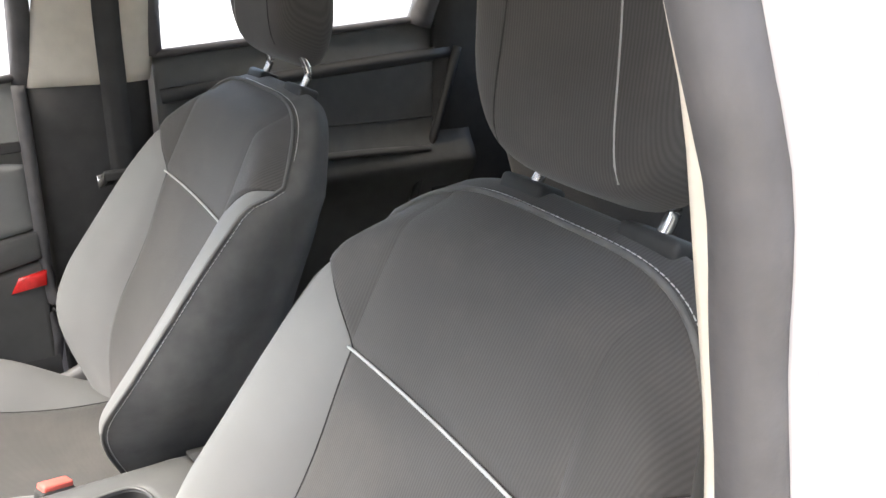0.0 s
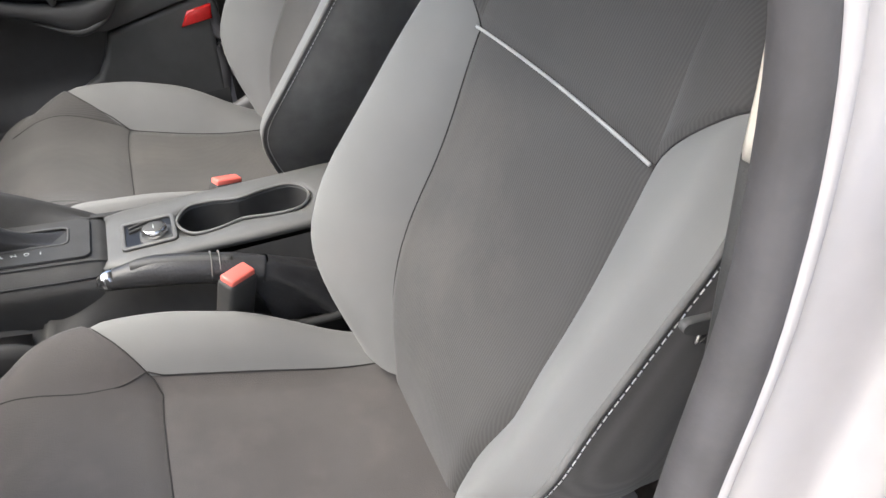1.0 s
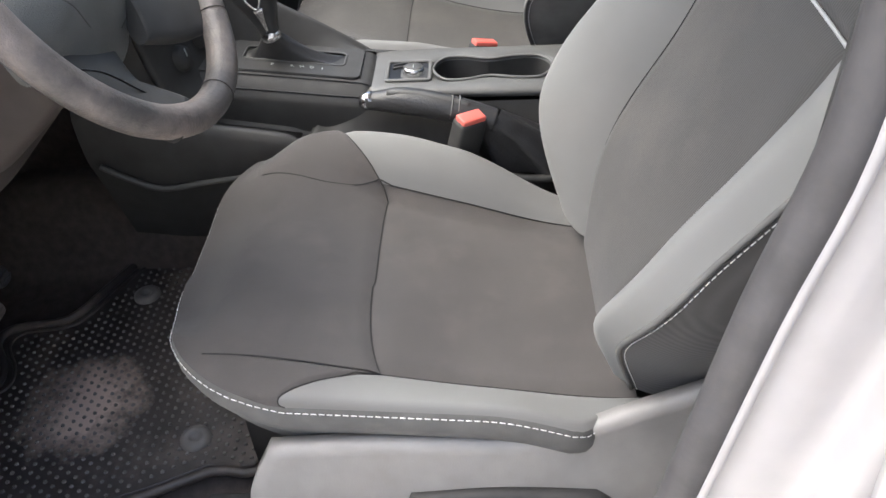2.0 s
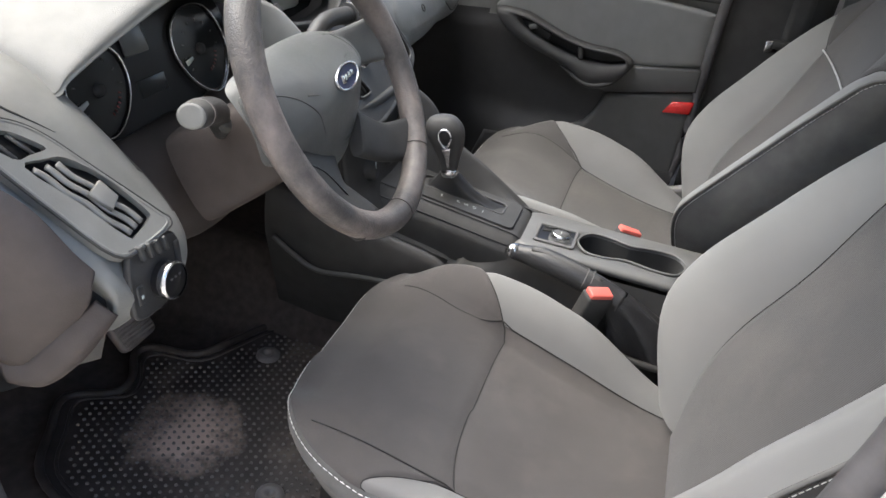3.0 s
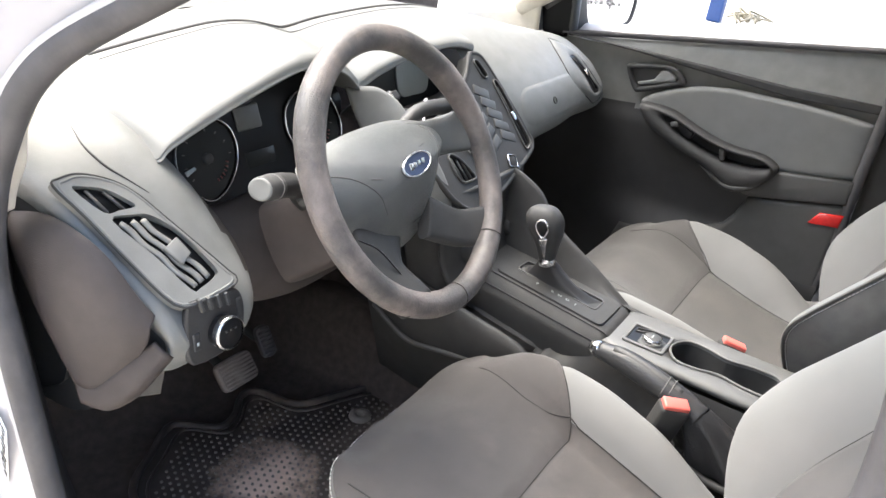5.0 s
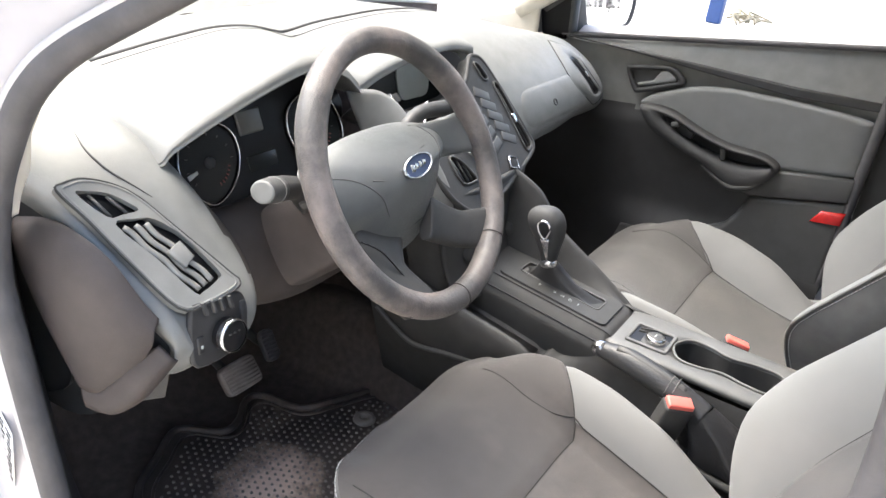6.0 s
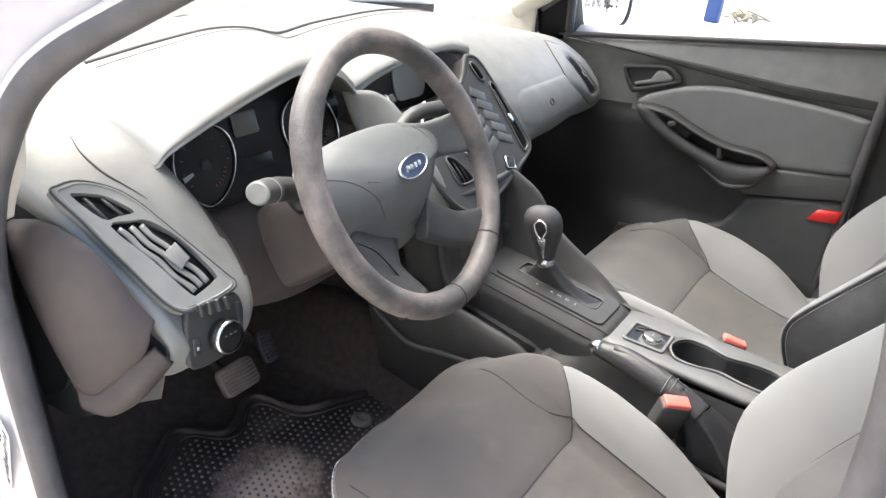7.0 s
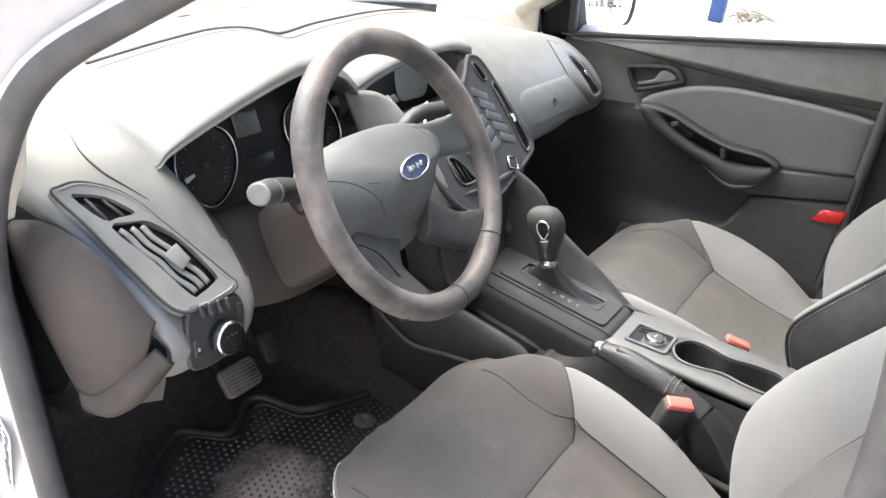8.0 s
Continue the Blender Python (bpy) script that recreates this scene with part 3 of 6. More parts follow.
        add("headrest_post", tube(post, 0.0065, 12), CHROME, "chromed headrest post", hd)
        add("post_guide", box((0.066, 0.034, 0.020), Matrix.Translation(back_place(sx * 0.083, 0.648, -0.06)) @ pose(0, 0, 0, 20), 0.006), DARK, "dark plastic post guide", hd)
    return seat


front_seat(-SEAT_X, 1, "driver seat in dark and light grey cloth, dusty and worn")
front_seat(SEAT_X, -1, "passenger seat in dark and light grey cloth beside the tunnel")


# ---- dashboard ----
dash = thing("dashboard", "dark grey grained plastic dashboard, dusty", "dashboard", (0, 0.8, 0.62))


def fit_to(parent, name, bm, mat, label="", smooth=True):
    """A part built in world coordinates, hung under a thing or one of its parts."""
    ob = part(name, bm, mat, None, label, smooth)
    top = parent
    while top.parent:
        top = top.parent
    ob.parent = parent
    ob.matrix_parent_inverse = Matrix.Translation(top.location).inverted()
    if parent is not top:
        ob.matrix_parent_inverse = Matrix.Identity(4)
    return ob


def rows_at(sections):
    return [[(x, y, z) for y, z in pts] for x, pts in sections]


# the driver-side end: sloping vent cheek over an upright switch panel
edge_rows = [
    [(-0.70, 0.90, 0.90), (-0.70, 0.80, 0.90), (-0.698, 0.735, 0.885), (-0.685, 0.675, 0.84), (-0.672, 0.63, 0.795), (-0.662, 0.605, 0.770), (-0.66, 0.61, 0.745), (-0.66, 0.63, 0.725), (-0.66, 0.74, 0.70)],
    [(-0.712, 0.90, 0.955), (-0.712, 0.80, 0.942), (-0.708, 0.725, 0.915), (-0.692, 0.667, 0.862), (-0.679, 0.618, 0.818), (-0.669, 0.592, 0.788), (-0.668, 0.600, 0.755), (-0.667, 0.62, 0.735), (-0.665, 0.74, 0.71)],
    [(-0.695, 0.90, 0.975), (-0.692, 0.79, 0.955), (-0.688, 0.716, 0.922), (-0.676, 0.655, 0.866), (-0.664, 0.606, 0.820), (-0.656, 0.586, 0.785), (-0.655, 0.597, 0.748), (-0.655, 0.625, 0.728), (-0.655, 0.74, 0.71)],
    [(-0.640, 0.90, 0.985), (-0.640, 0.78, 0.962), (-0.640, 0.71, 0.915), (-0.640, 0.645, 0.85), (-0.640, 0.600, 0.805), (-0.638, 0.584, 0.770), (-0.636, 0.596, 0.743), (-0.636, 0.63, 0.725), (-0.636, 0.74, 0.71)],
    [(-0.572, 0.90, 0.985), (-0.572, 0.78, 0.966), (-0.572, 0.712, 0.932), (-0.573, 0.642, 0.858), (-0.574, 0.598, 0.804), (-0.575, 0.584, 0.768), (-0.577, 0.596, 0.743), (-0.577, 0.63, 0.725), (-0.577, 0.74, 0.71)],
    [(-0.505, 0.90, 0.86), (-0.505, 0.78, 0.875), (-0.505, 0.718, 0.864), (-0.515, 0.65, 0.828), (-0.533, 0.605, 0.798), (-0.546, 0.592, 0.770), (-0.556, 0.602, 0.746), (-0.555, 0.635, 0.728), (-0.55, 0.74, 0.71)],
    [(-0.485, 0.90, 0.84), (-0.485, 0.78, 0.845), (-0.487, 0.725, 0.835), (-0.497, 0.67, 0.80), (-0.516, 0.64, 0.775), (-0.528, 0.63, 0.752), (-0.538, 0.64, 0.732), (-0.54, 0.66, 0.717), (-0.54, 0.74, 0.70)],
    [(-0.475, 0.90, 0.82), (-0.475, 0.80, 0.82), (-0.480, 0.76, 0.81), (-0.488, 0.74, 0.78), (-0.505, 0.74, 0.76), (-0.52, 0.74, 0.74), (-0.53, 0.74, 0.72), (-0.53, 0.74, 0.71), (-0.53, 0.76, 0.70)],
]
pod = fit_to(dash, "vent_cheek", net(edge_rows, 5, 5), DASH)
# faces towards the column take darker plastic, standing for the shade by the legs
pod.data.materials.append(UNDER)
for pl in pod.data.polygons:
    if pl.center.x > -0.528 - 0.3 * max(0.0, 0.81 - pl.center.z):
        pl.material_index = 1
# hinge-side end cover
fit_to(dash, "end_cover", net([
    [(-0.708, 0.790, 0.880), (-0.709, 0.73, 0.898), (-0.707, 0.685, 0.897), (-0.700, 0.652, 0.882), (-0.688, 0.624, 0.838), (-0.679, 0.610, 0.815)],
    [(-0.716, 0.785, 0.876), (-0.718, 0.73, 0.892), (-0.716, 0.685, 0.890), (-0.708, 0.650, 0.872), (-0.694, 0.620, 0.830), (-0.683, 0.606, 0.810)],
    [(-0.722, 0.769, 0.854), (-0.726, 0.725, 0.858), (-0.724, 0.683, 0.852), (-0.714, 0.648, 0.836), (-0.699, 0.619, 0.810), (-0.684, 0.606, 0.798)],
    [(-0.720, 0.735, 0.788), (-0.725, 0.712, 0.785), (-0.722, 0.685, 0.782), (-0.713, 0.656, 0.778), (-0.700, 0.630, 0.778), (-0.685, 0.613, 0.784)],
    [(-0.714, 0.692, 0.716), (-0.714, 0.688, 0.713), (-0.711, 0.680, 0.709), (-0.706, 0.668, 0.712), (-0.698, 0.650, 0.733), (-0.688, 0.634, 0.752)],
], 5, 5, 0.008), BROWN, "warm grey plastic dashboard end cover")
fit_to(dash, "end_backing", net([
    [(-0.695, 0.84, 0.90), (-0.695, 0.74, 0.89), (-0.680, 0.65, 0.84), (-0.669, 0.610, 0.812)],
    [(-0.695, 0.84, 0.76), (-0.695, 0.74, 0.76), (-0.678, 0.64, 0.77), (-0.664, 0.604, 0.765)],
    [(-0.695, 0.84, 0.62), (-0.695, 0.74, 0.63), (-0.680, 0.66, 0.68), (-0.663, 0.618, 0.70)],
], 4, 4), PITCH)
lip = fit_to(dash, "lower_lip", net([
    [(-0.716, 0.692, 0.712), (-0.709, 0.670, 0.710), (-0.701, 0.650, 0.730), (-0.690, 0.628, 0.757), (-0.676, 0.606, 0.785)],
    [(-0.716, 0.684, 0.690), (-0.709, 0.654, 0.692), (-0.700, 0.628, 0.718), (-0.688, 0.606, 0.752), (-0.672, 0.594, 0.774)],
    [(-0.700, 0.684, 0.684), (-0.694, 0.656, 0.686), (-0.686, 0.630, 0.710), (-0.676, 0.608, 0.744), (-0.664, 0.598, 0.766)],
], 6, 4, 0.006), BROWN, "warm grey plastic lower dashboard edge")
for p0, p1 in (((-0.7045, 0.660, 0.720), (-0.7040, 0.640, 0.706)), ((-0.695, 0.638, 0.745), (-0.694, 0.616, 0.736))):
    fit_to(lip, "lip_joint", tube([Vector(p0) + Vector((-0.003, -0.002, 0)), Vector(p1) + Vector((-0.003, -0.002, 0))], 0.0012, 6), GREY)
# brow over the instruments, running to the windscreen
fit_to(dash, "instrument_brow", net(rows_at([
    (-0.695, [(1.00, 0.985), (0.94, 0.98), (0.89, 0.970), (0.85, 0.955), (0.83, 0.945), (0.84, 0.94), (0.88, 0.935)]),
    (-0.640, [(1.06, 0.99), (0.95, 0.992), (0.87, 0.975), (0.83, 0.955), (0.82, 0.945), (0.825, 0.94), (0.86, 0.93)]),
    (-0.605, [(1.07, 0.99), (0.955, 0.996), (0.87, 0.980), (0.80, 0.945), (0.785, 0.935), (0.80, 0.925), (0.86, 0.92)]),
    (-0.580, [(1.08, 0.99), (0.96, 1.000), (0.85, 0.988), (0.735, 0.942), (0.722, 0.936), (0.73, 0.932), (0.86, 0.93)]),
    (-0.560, [(1.08, 0.99), (0.96, 1.003), (0.85, 0.997), (0.728, 0.962), (0.712, 0.952), (0.725, 0.946), (0.86, 0.94)]),
    (-0.500, [(1.10, 0.99), (0.97, 1.011), (0.85, 1.015), (0.725, 0.992), (0.704, 0.978), (0.72, 0.971), (0.86, 0.96)]),
    (-0.420, [(1.12, 0.99), (0.98, 1.02), (0.85, 1.031), (0.722, 1.018), (0.700, 1.004), (0.715, 0.996), (0.86, 0.98)]),
    (-0.340, [(1.13, 0.99), (0.98, 1.022), (0.85, 1.04), (0.722, 1.036), (0.698, 1.02), (0.715, 1.01), (0.86, 0.98)]),
    (-0.260, [(1.14, 0.99), (0.98, 1.02), (0.86, 1.03), (0.73, 1.018), (0.705, 1.002), (0.72, 0.992), (0.86, 0.97)]),
    (-0.195, [(1.14, 0.99), (0.98, 1.012), (0.87, 1.01), (0.745, 0.982), (0.725, 0.965), (0.735, 0.955), (0.86, 0.95)]),
    (-0.160, [(1.14, 0.99), (0.98, 1.008), (0.87, 1.0), (0.76, 0.967), (0.745, 0.952), (0.755, 0.943), (0.86, 0.94)]),
    (-0.100, [(1.15, 0.99), (0.98, 1.008), (0.88, 1.002), (0.765, 0.98), (0.748, 0.966), (0.76, 0.957), (0.86, 0.95)]),
    (0.000, [(1.15, 0.99), (0.98, 1.01), (0.88, 1.008), (0.765, 0.995), (0.745, 0.982), (0.76, 0.973), (0.86, 0.96)]),
    (0.110, [(1.15, 0.99), (0.98, 1.01), (0.88, 1.01), (0.765, 0.998), (0.742, 0.985), (0.757, 0.976), (0.86, 0.96)]),
    (0.185, [(1.14, 0.99), (0.98, 1.008), (0.88, 1.005), (0.765, 0.985), (0.745, 0.968), (0.76, 0.958), (0.86, 0.95)]),
]), 5, 5), DASH)
brow_ob = next(o for o in bpy.data.objects if o.name == "instrument_brow")
brow_tree = BVHTree.FromPolygons([v.co for v in brow_ob.data.vertices], [p.vertices for p in brow_ob.data.polygons])
# passenger side
fit_to(dash, "passenger_top", net(rows_at([
    (0.145, [(1.14, 0.99), (0.98, 1.008), (0.88, 1.003), (0.79, 0.985), (0.735, 0.945), (0.695, 0.895), (0.67, 0.835), (0.66, 0.79), (0.68, 0.745), (0.76, 0.70)]),
    (0.190, [(1.14, 0.99), (0.98, 1.008), (0.88, 1.002), (0.78, 0.978), (0.715, 0.935), (0.672, 0.885), (0.645, 0.825), (0.64, 0.785), (0.665, 0.745), (0.76, 0.70)]),
    (0.300, [(1.13, 0.982), (0.98, 0.995), (0.88, 0.996), (0.77, 0.972), (0.70, 0.93), (0.655, 0.885), (0.632, 0.84), (0.63, 0.808), (0.66, 0.775), (0.76, 0.73)]),
    (0.420, [(1.11, 0.955), (0.97, 0.970), (0.87, 0.980), (0.77, 0.966), (0.70, 0.927), (0.655, 0.885), (0.633, 0.842), (0.632, 0.812), (0.662, 0.778), (0.76, 0.73)]),
    (0.540, [(1.08, 0.928), (0.95, 0.943), (0.86, 0.953), (0.775, 0.953), (0.705, 0.915), (0.662, 0.872), (0.643, 0.836), (0.645, 0.81), (0.672, 0.78), (0.76, 0.73)]),
    (0.640, [(1.03, 0.918), (0.93, 0.923), (0.85, 0.929), (0.777, 0.937), (0.707, 0.905), (0.664, 0.862), (0.646, 0.828), (0.649, 0.802), (0.675, 0.775), (0.76, 0.73)]),
    (0.695, [(1.00, 0.908), (0.91, 0.912), (0.85, 0.916), (0.782, 0.920), (0.713, 0.891), (0.672, 0.853), (0.655, 0.820), (0.658, 0.796), (0.682, 0.772), (0.76, 0.73)]),
    (0.722, [(1.00, 0.90), (0.91, 0.903), (0.85, 0.906), (0.80, 0.902), (0.745, 0.876), (0.71, 0.84), (0.695, 0.81), (0.695, 0.79), (0.71, 0.77), (0.77, 0.73)]),
]), 5, 5), DASH)
top_ob = next(o for o in bpy.data.objects if o.name == "passenger_top")
top_tree = BVHTree.FromPolygons([v.co for v in top_ob.data.vertices], [p.vertices for p in top_ob.data.polygons])
SCREEN_LINE = [(-0.528, 0.902), (-0.46, 0.890), (-0.36, 0.880), (-0.25, 0.892), (-0.092, 0.925), (0.018, 0.931), (0.212, 0.942), (0.464, 0.963), (0.56, 0.955)]


def dash_top(x, y):
    hits = [tr.ray_cast(Vector((x, y, 1.2)), Vector((0, 0, -1)))[0] for tr in (brow_tree, top_tree)]
    hits = [h for h in hits if h]
    return max(hits, key=lambda h: h.z) if hits else None


for shift, thick in ((0.0, 0.0034), (-0.022, 0.0010)):
    line = [dash_top(p.x, p.y + shift) for p in spline([(x, y, 0) for x, y in SCREEN_LINE], 6)]
    fit_to(dash, "screen_joint", tube([p for p in line if p], thick, 6), RUBBER, "dark joint below the windscreen")
pod_tree = BVHTree.FromPolygons([v.co for v in pod.data.vertices], [p.vertices for p in pod.data.polygons])
crease = [pod_tree.ray_cast(p + Vector((0, -0.1, 0.1)), Vector((0, 1, -1)).normalized())[0] for p in spline([(-0.630, 0.796, 0.969), (-0.638, 0.766, 0.956), (-0.634, 0.740, 0.941), (-0.622, 0.718, 0.928), (-0.607, 0.694, 0.912)], 6)]
crease = [p for p in crease if p]
fit_to(dash, "shoulder_crease", tube(crease, [0.0003 + 0.0012 * math.sin(math.pi * i / (len(crease) - 1)) for i in range(len(crease))], 6), DARK)
VENT_IN = spline([(0.552, 0.703, 0.912), (0.586, 0.706, 0.911), (0.600, 0.683, 0.889), (0.618, 0.659, 0.859), (0.639, 0.648, 0.834), (0.600, 0.646, 0.836), (0.582, 0.660, 0.862), (0.565, 0.681, 0.889), (0.552, 0.703, 0.912)], 5)
VENT_OUT = spline([(0.537, 0.754, 0.945), (0.582, 0.740, 0.933), (0.649, 0.697, 0.896), (0.680, 0.668, 0.850), (0.660, 0.650, 0.815), (0.598, 0.644, 0.815), (0.504, 0.657, 0.872), (0.502, 0.699, 0.916), (0.537, 0.754, 0.945)], 5)
VENT_IN, VENT_OUT = [Vector(p) for p in VENT_IN[:-1]], [Vector(p) for p in VENT_OUT[:-1]]
VENT_MID = sum(VENT_IN, Vector()) / len(VENT_IN)


def on_dash(p, lift):
    """The spot of the passenger side's skin under p, raised by lift."""
    out = Vector((0, -0.72, 0.69))
    hit, normal = top_tree.ray_cast(Vector(p) + 0.15 * out, -out)[:2]
    return hit + out * lift if hit else Vector(p) + out * lift


def vent_band(k0, k1, lift):
    """A band round the vent: k = 0 at its middle, 1 at the slot, 2 at the outer ridge."""
    bm = bmesh.new()
    rings = []
    for k in steps(k0, k1, 8):
        ring = []
        for a, b in zip(VENT_IN, VENT_OUT):
            p = VENT_MID + (a - VENT_MID) * min(k, 1) + (b - a) * max(0.0, k - 1)
            ring.append(bm.verts.new(on_dash(p, lift(k))))
        rings.append(ring)
    for r0, r1 in zip(rings, rings[1:]):
        for i in range(len(r0)):
            bm.faces.new((r0[i], r1[i], r1[i - 1], r0[i - 1]))
    bmesh.ops.recalc_face_normals(bm, faces=bm.faces)
    return bm


side_vent = fit_to(dash, "vent_bezel", vent_band(1.0, 2.0, lambda k: 0.001 + 0.006 * max(0.0, math.sin(math.pi * min(1.0, (k - 0.9) * 0.909))) ** 0.7), DASH, "grey vent surround")
fit_to(side_vent, "vent_groove", tube([on_dash(p, 0.001) for p in VENT_OUT], 0.0012, 6, closed=True), DARK)
fit_to(side_vent, "vent_well", vent_band(0.02, 1.04, lambda k: 0.0018), BLACK)
for k in (0.35, 0.7):
    top_end, low_end = VENT_IN[0].lerp(VENT_IN[5], k), VENT_IN[25].lerp(VENT_IN[20], k)
    fit_to(side_vent, "vent_slat", tube([on_dash(top_end.lerp(low_end, q), 0.003) for q in steps(0.05, 0.95, 8)], 0.0018, 6, flat=0.6), GREY)
for off in (0.010, 0.019):
    fit_to(side_vent, "vent_rib", tube([on_dash(p + Vector((off * q, 0, 0)), 0.005) for q, p in zip((0.7, 1, 1, 1, 1, 1, 1, 1, 1, 1, 1, 1, 0.8), VENT_IN[6:19])], 0.0016, 6), DARK)
fit_to(side_vent, "vent_slider", box((0.009, 0.016, 0.006), Matrix.Translation(on_dash(VENT_MID + Vector((0.004, 0, 0)), 0.005)) @ pose(0, 0, 0, 45, 0, 20), 0.002), CHROME, "small bright vent slider")
airbag = Matrix.Translation((0.369, 0.637, 0.862)) @ pose(0, 0, 0, 62, 0, 0)
fit_to(dash, "airbag_mark", ring_plate([(0.008 * math.cos(k * math.pi / 8), 0.008 * math.sin(k * math.pi / 8)) for k in range(16)], [(0.0055 * math.cos(k * math.pi / 8), 0.0055 * math.sin(k * math.pi / 8)) for k in range(16)], 0.002, airbag), GREY, "round moulded mark")
pt = next(o for o in bpy.data.objects if o.name == "passenger_top")
tree = BVHTree.FromPolygons([v.co for v in pt.data.vertices], [p.vertices for p in pt.data.polygons])
way = Vector((0, math.sin(radians(62)), -math.cos(radians(62))))
rise_dir = Vector((0, math.cos(radians(62)), math.sin(radians(62))))


def panel_skin(x, v):
    """The dash skin at x and a way v up its slope, lifted inside the airbag panel's rounded outline."""
    hit = tree.ray_cast(Vector((x, 0.643, 0.858)) + rise_dir * v - way * 0.12, way)[0]
    hit = hit or Vector((x, 0.66, 0.858)) + rise_dir * v
    qx, qv = abs(x - 0.405) - 0.175 + 0.05, abs(v - 0.006) - 0.050 + 0.05
    d = 0.05 - math.hypot(max(qx, 0), max(qv, 0)) - min(max(qx, qv), 0)
    return hit - way * (-0.003 + 0.0048 * smoothstep(-0.002, 0.02, d))


fit_to(dash, "airbag_panel", sheet(panel_skin, steps(0.22, 0.59, 60), steps(-0.047, 0.062, 30)), DASH, "raised grey airbag panel")
# side panel under the dash towards the engine wall
fit_to(dash, "knee_panel", net(rows_at([
    (-0.70, [(0.735, 0.715), (0.76, 0.66), (0.90, 0.60), (1.10, 0.60)]),
    (-0.475, [(0.735, 0.71), (0.76, 0.66), (0.90, 0.62), (1.10, 0.62)]),
    (-0.15, [(0.72, 0.70), (0.76, 0.66), (0.90, 0.62), (1.10, 0.62)]),
    (0.15, [(0.72, 0.74), (0.76, 0.70), (0.90, 0.66), (1.10, 0.64)]),
    (0.715, [(0.74, 0.75), (0.77, 0.71), (0.90, 0.66), (1.10, 0.62)]),
]), 4, 4), DARK)
fit_to(dash, "column_panel", net(rows_at([
    (-0.48, [(0.78, 0.84), (0.72, 0.80), (0.70, 0.73), (0.73, 0.69), (0.82, 0.66)]),
    (-0.375, [(0.78, 0.84), (0.70, 0.80), (0.675, 0.72), (0.70, 0.675), (0.82, 0.64)]),
    (-0.25, [(0.78, 0.84), (0.70, 0.80), (0.675, 0.72), (0.70, 0.675), (0.82, 0.64)]),
    (-0.12, [(0.76, 0.86), (0.70, 0.80), (0.68, 0.72), (0.71, 0.67), (0.82, 0.62)]),
]), 4, 4), BROWN)

# instrument cluster
CL = Matrix.Translation((-0.375, 0.775, 0.925)) @ pose(0, 0, 0, 68)
cluster = fit_to(dash, "instrument_panel", prism(round_outline([(-0.20, 0.0), (-0.12, 0.085), (0, 0.10), (0.12, 0.085), (0.20, 0.0), (0.12, -0.085), (0, -0.09), (-0.12, -0.085)]), 0.006, CL, 0.002), BLACK, "black instrument panel")
for sx in (-1, 1):
    big = 1.0 if sx < 0 else 1.12
    hexa = round_outline([(x * big * -sx, y * big) for x, y in ((0.053, 0.006), (0.045, 0.036), (0.012, 0.053), (-0.03, 0.047), (-0.052, 0.012), (-0.049, -0.022), (-0.018, -0.054), (0.012, -0.050), (0.040, -0.026))], 4)
    if sx > 0:
        hexa.reverse()
    inner = [(x * 0.962, y * 0.962) for x, y in hexa]
    g = CL @ Matrix.Translation((-0.090 if sx < 0 else 0.120, -0.031, 0.006))
    fit_to(cluster, "gauge_rim", ring_plate(hexa, inner, 0.007, g), CHROME, "bright thin gauge rim")
    fit_to(cluster, "gauge_face", prism([(x * 0.92, y * 0.92) for x, y in hexa], 0.002, g, 0), SCREEN)
    ticks = bmesh.new()
    for k in range(9):
        an = radians(215 - k * 27)
        box((0.004, 0.0012, 0.001), g @ Matrix.Translation((0.038 * math.cos(an), 0.038 * math.sin(an), 0.0035)) @ pose(0, 0, 0, 0, 0, math.degrees(an)), 0, bm=ticks)
    fit_to(cluster, "gauge_ticks", ticks, GREY)
    fit_to(cluster, "needle", prism([(0.026, -0.0022), (0.043, -0.0034), (0.043, 0.0034), (0.026, 0.0022)], 0.002, g @ pose(0, 0, 0.004, 0, 0, 196), 0.0005), PALE, "short pale needle tip")
    for k in range(6):
        fit_to(cluster, "red_tick", box((0.004, 0.0016, 0.001), g @ pose(0, 0, 0.0036, 0, 0, -20 - 11 * k) @ Matrix.Translation((0.032, 0, 0)), 0), DIMRED)
    fit_to(cluster, "needle_hub", lathe([(0, 0.008), (0.007, 0.007), (0.008, 0.002)], 20, g), DARK)
fit_to(cluster, "trip_display", box((0.046, 0.034, 0.004), CL @ pose(-0.004, 0.008, 0.008), 0.003), DIM, "dim unlit trip display")
fit_to(cluster, "warning_display", box((0.056, 0.022, 0.003), CL @ pose(0.004, -0.050, 0.006), 0.001), SCREEN)

# vents in the driver-side cheek
def slope(x, y, z, rx=45, rz=0):
    return Matrix.Translation((x, y, z)) @ pose(0, 0, 0, rx, 0, rz)


CHEEK = Matrix.Translation((-0.622, 0.649, 0.871)) @ pose(0, 0, 0, 45, 0, 0)
big = round_outline([(-0.088, 0.096), (-0.077, 0.102), (-0.054, 0.101), (-0.024, 0.084), (-0.005, 0.061), (0.013, 0.023), (0.038, -0.031), (0.051, -0.060), (0.055, -0.068), (0.046, -0.076), (0.0, -0.078), (-0.034, -0.068), (-0.058, 0.0), (-0.074, 0.055)], 4)
gap_small = round_outline([(-0.071, 0.088), (-0.057, 0.086), (-0.037, 0.077), (-0.022, 0.061), (-0.015, 0.049), (-0.035, 0.050), (-0.053, 0.053)], 3)
gap_big = round_outline([(-0.049, 0.042), (-0.025, 0.041), (-0.004, 0.034), (0.017, 0.006), (0.030, -0.028), (0.036, -0.050), (0.032, -0.057), (0.005, -0.063), (-0.007, -0.060), (-0.026, -0.010)], 3)
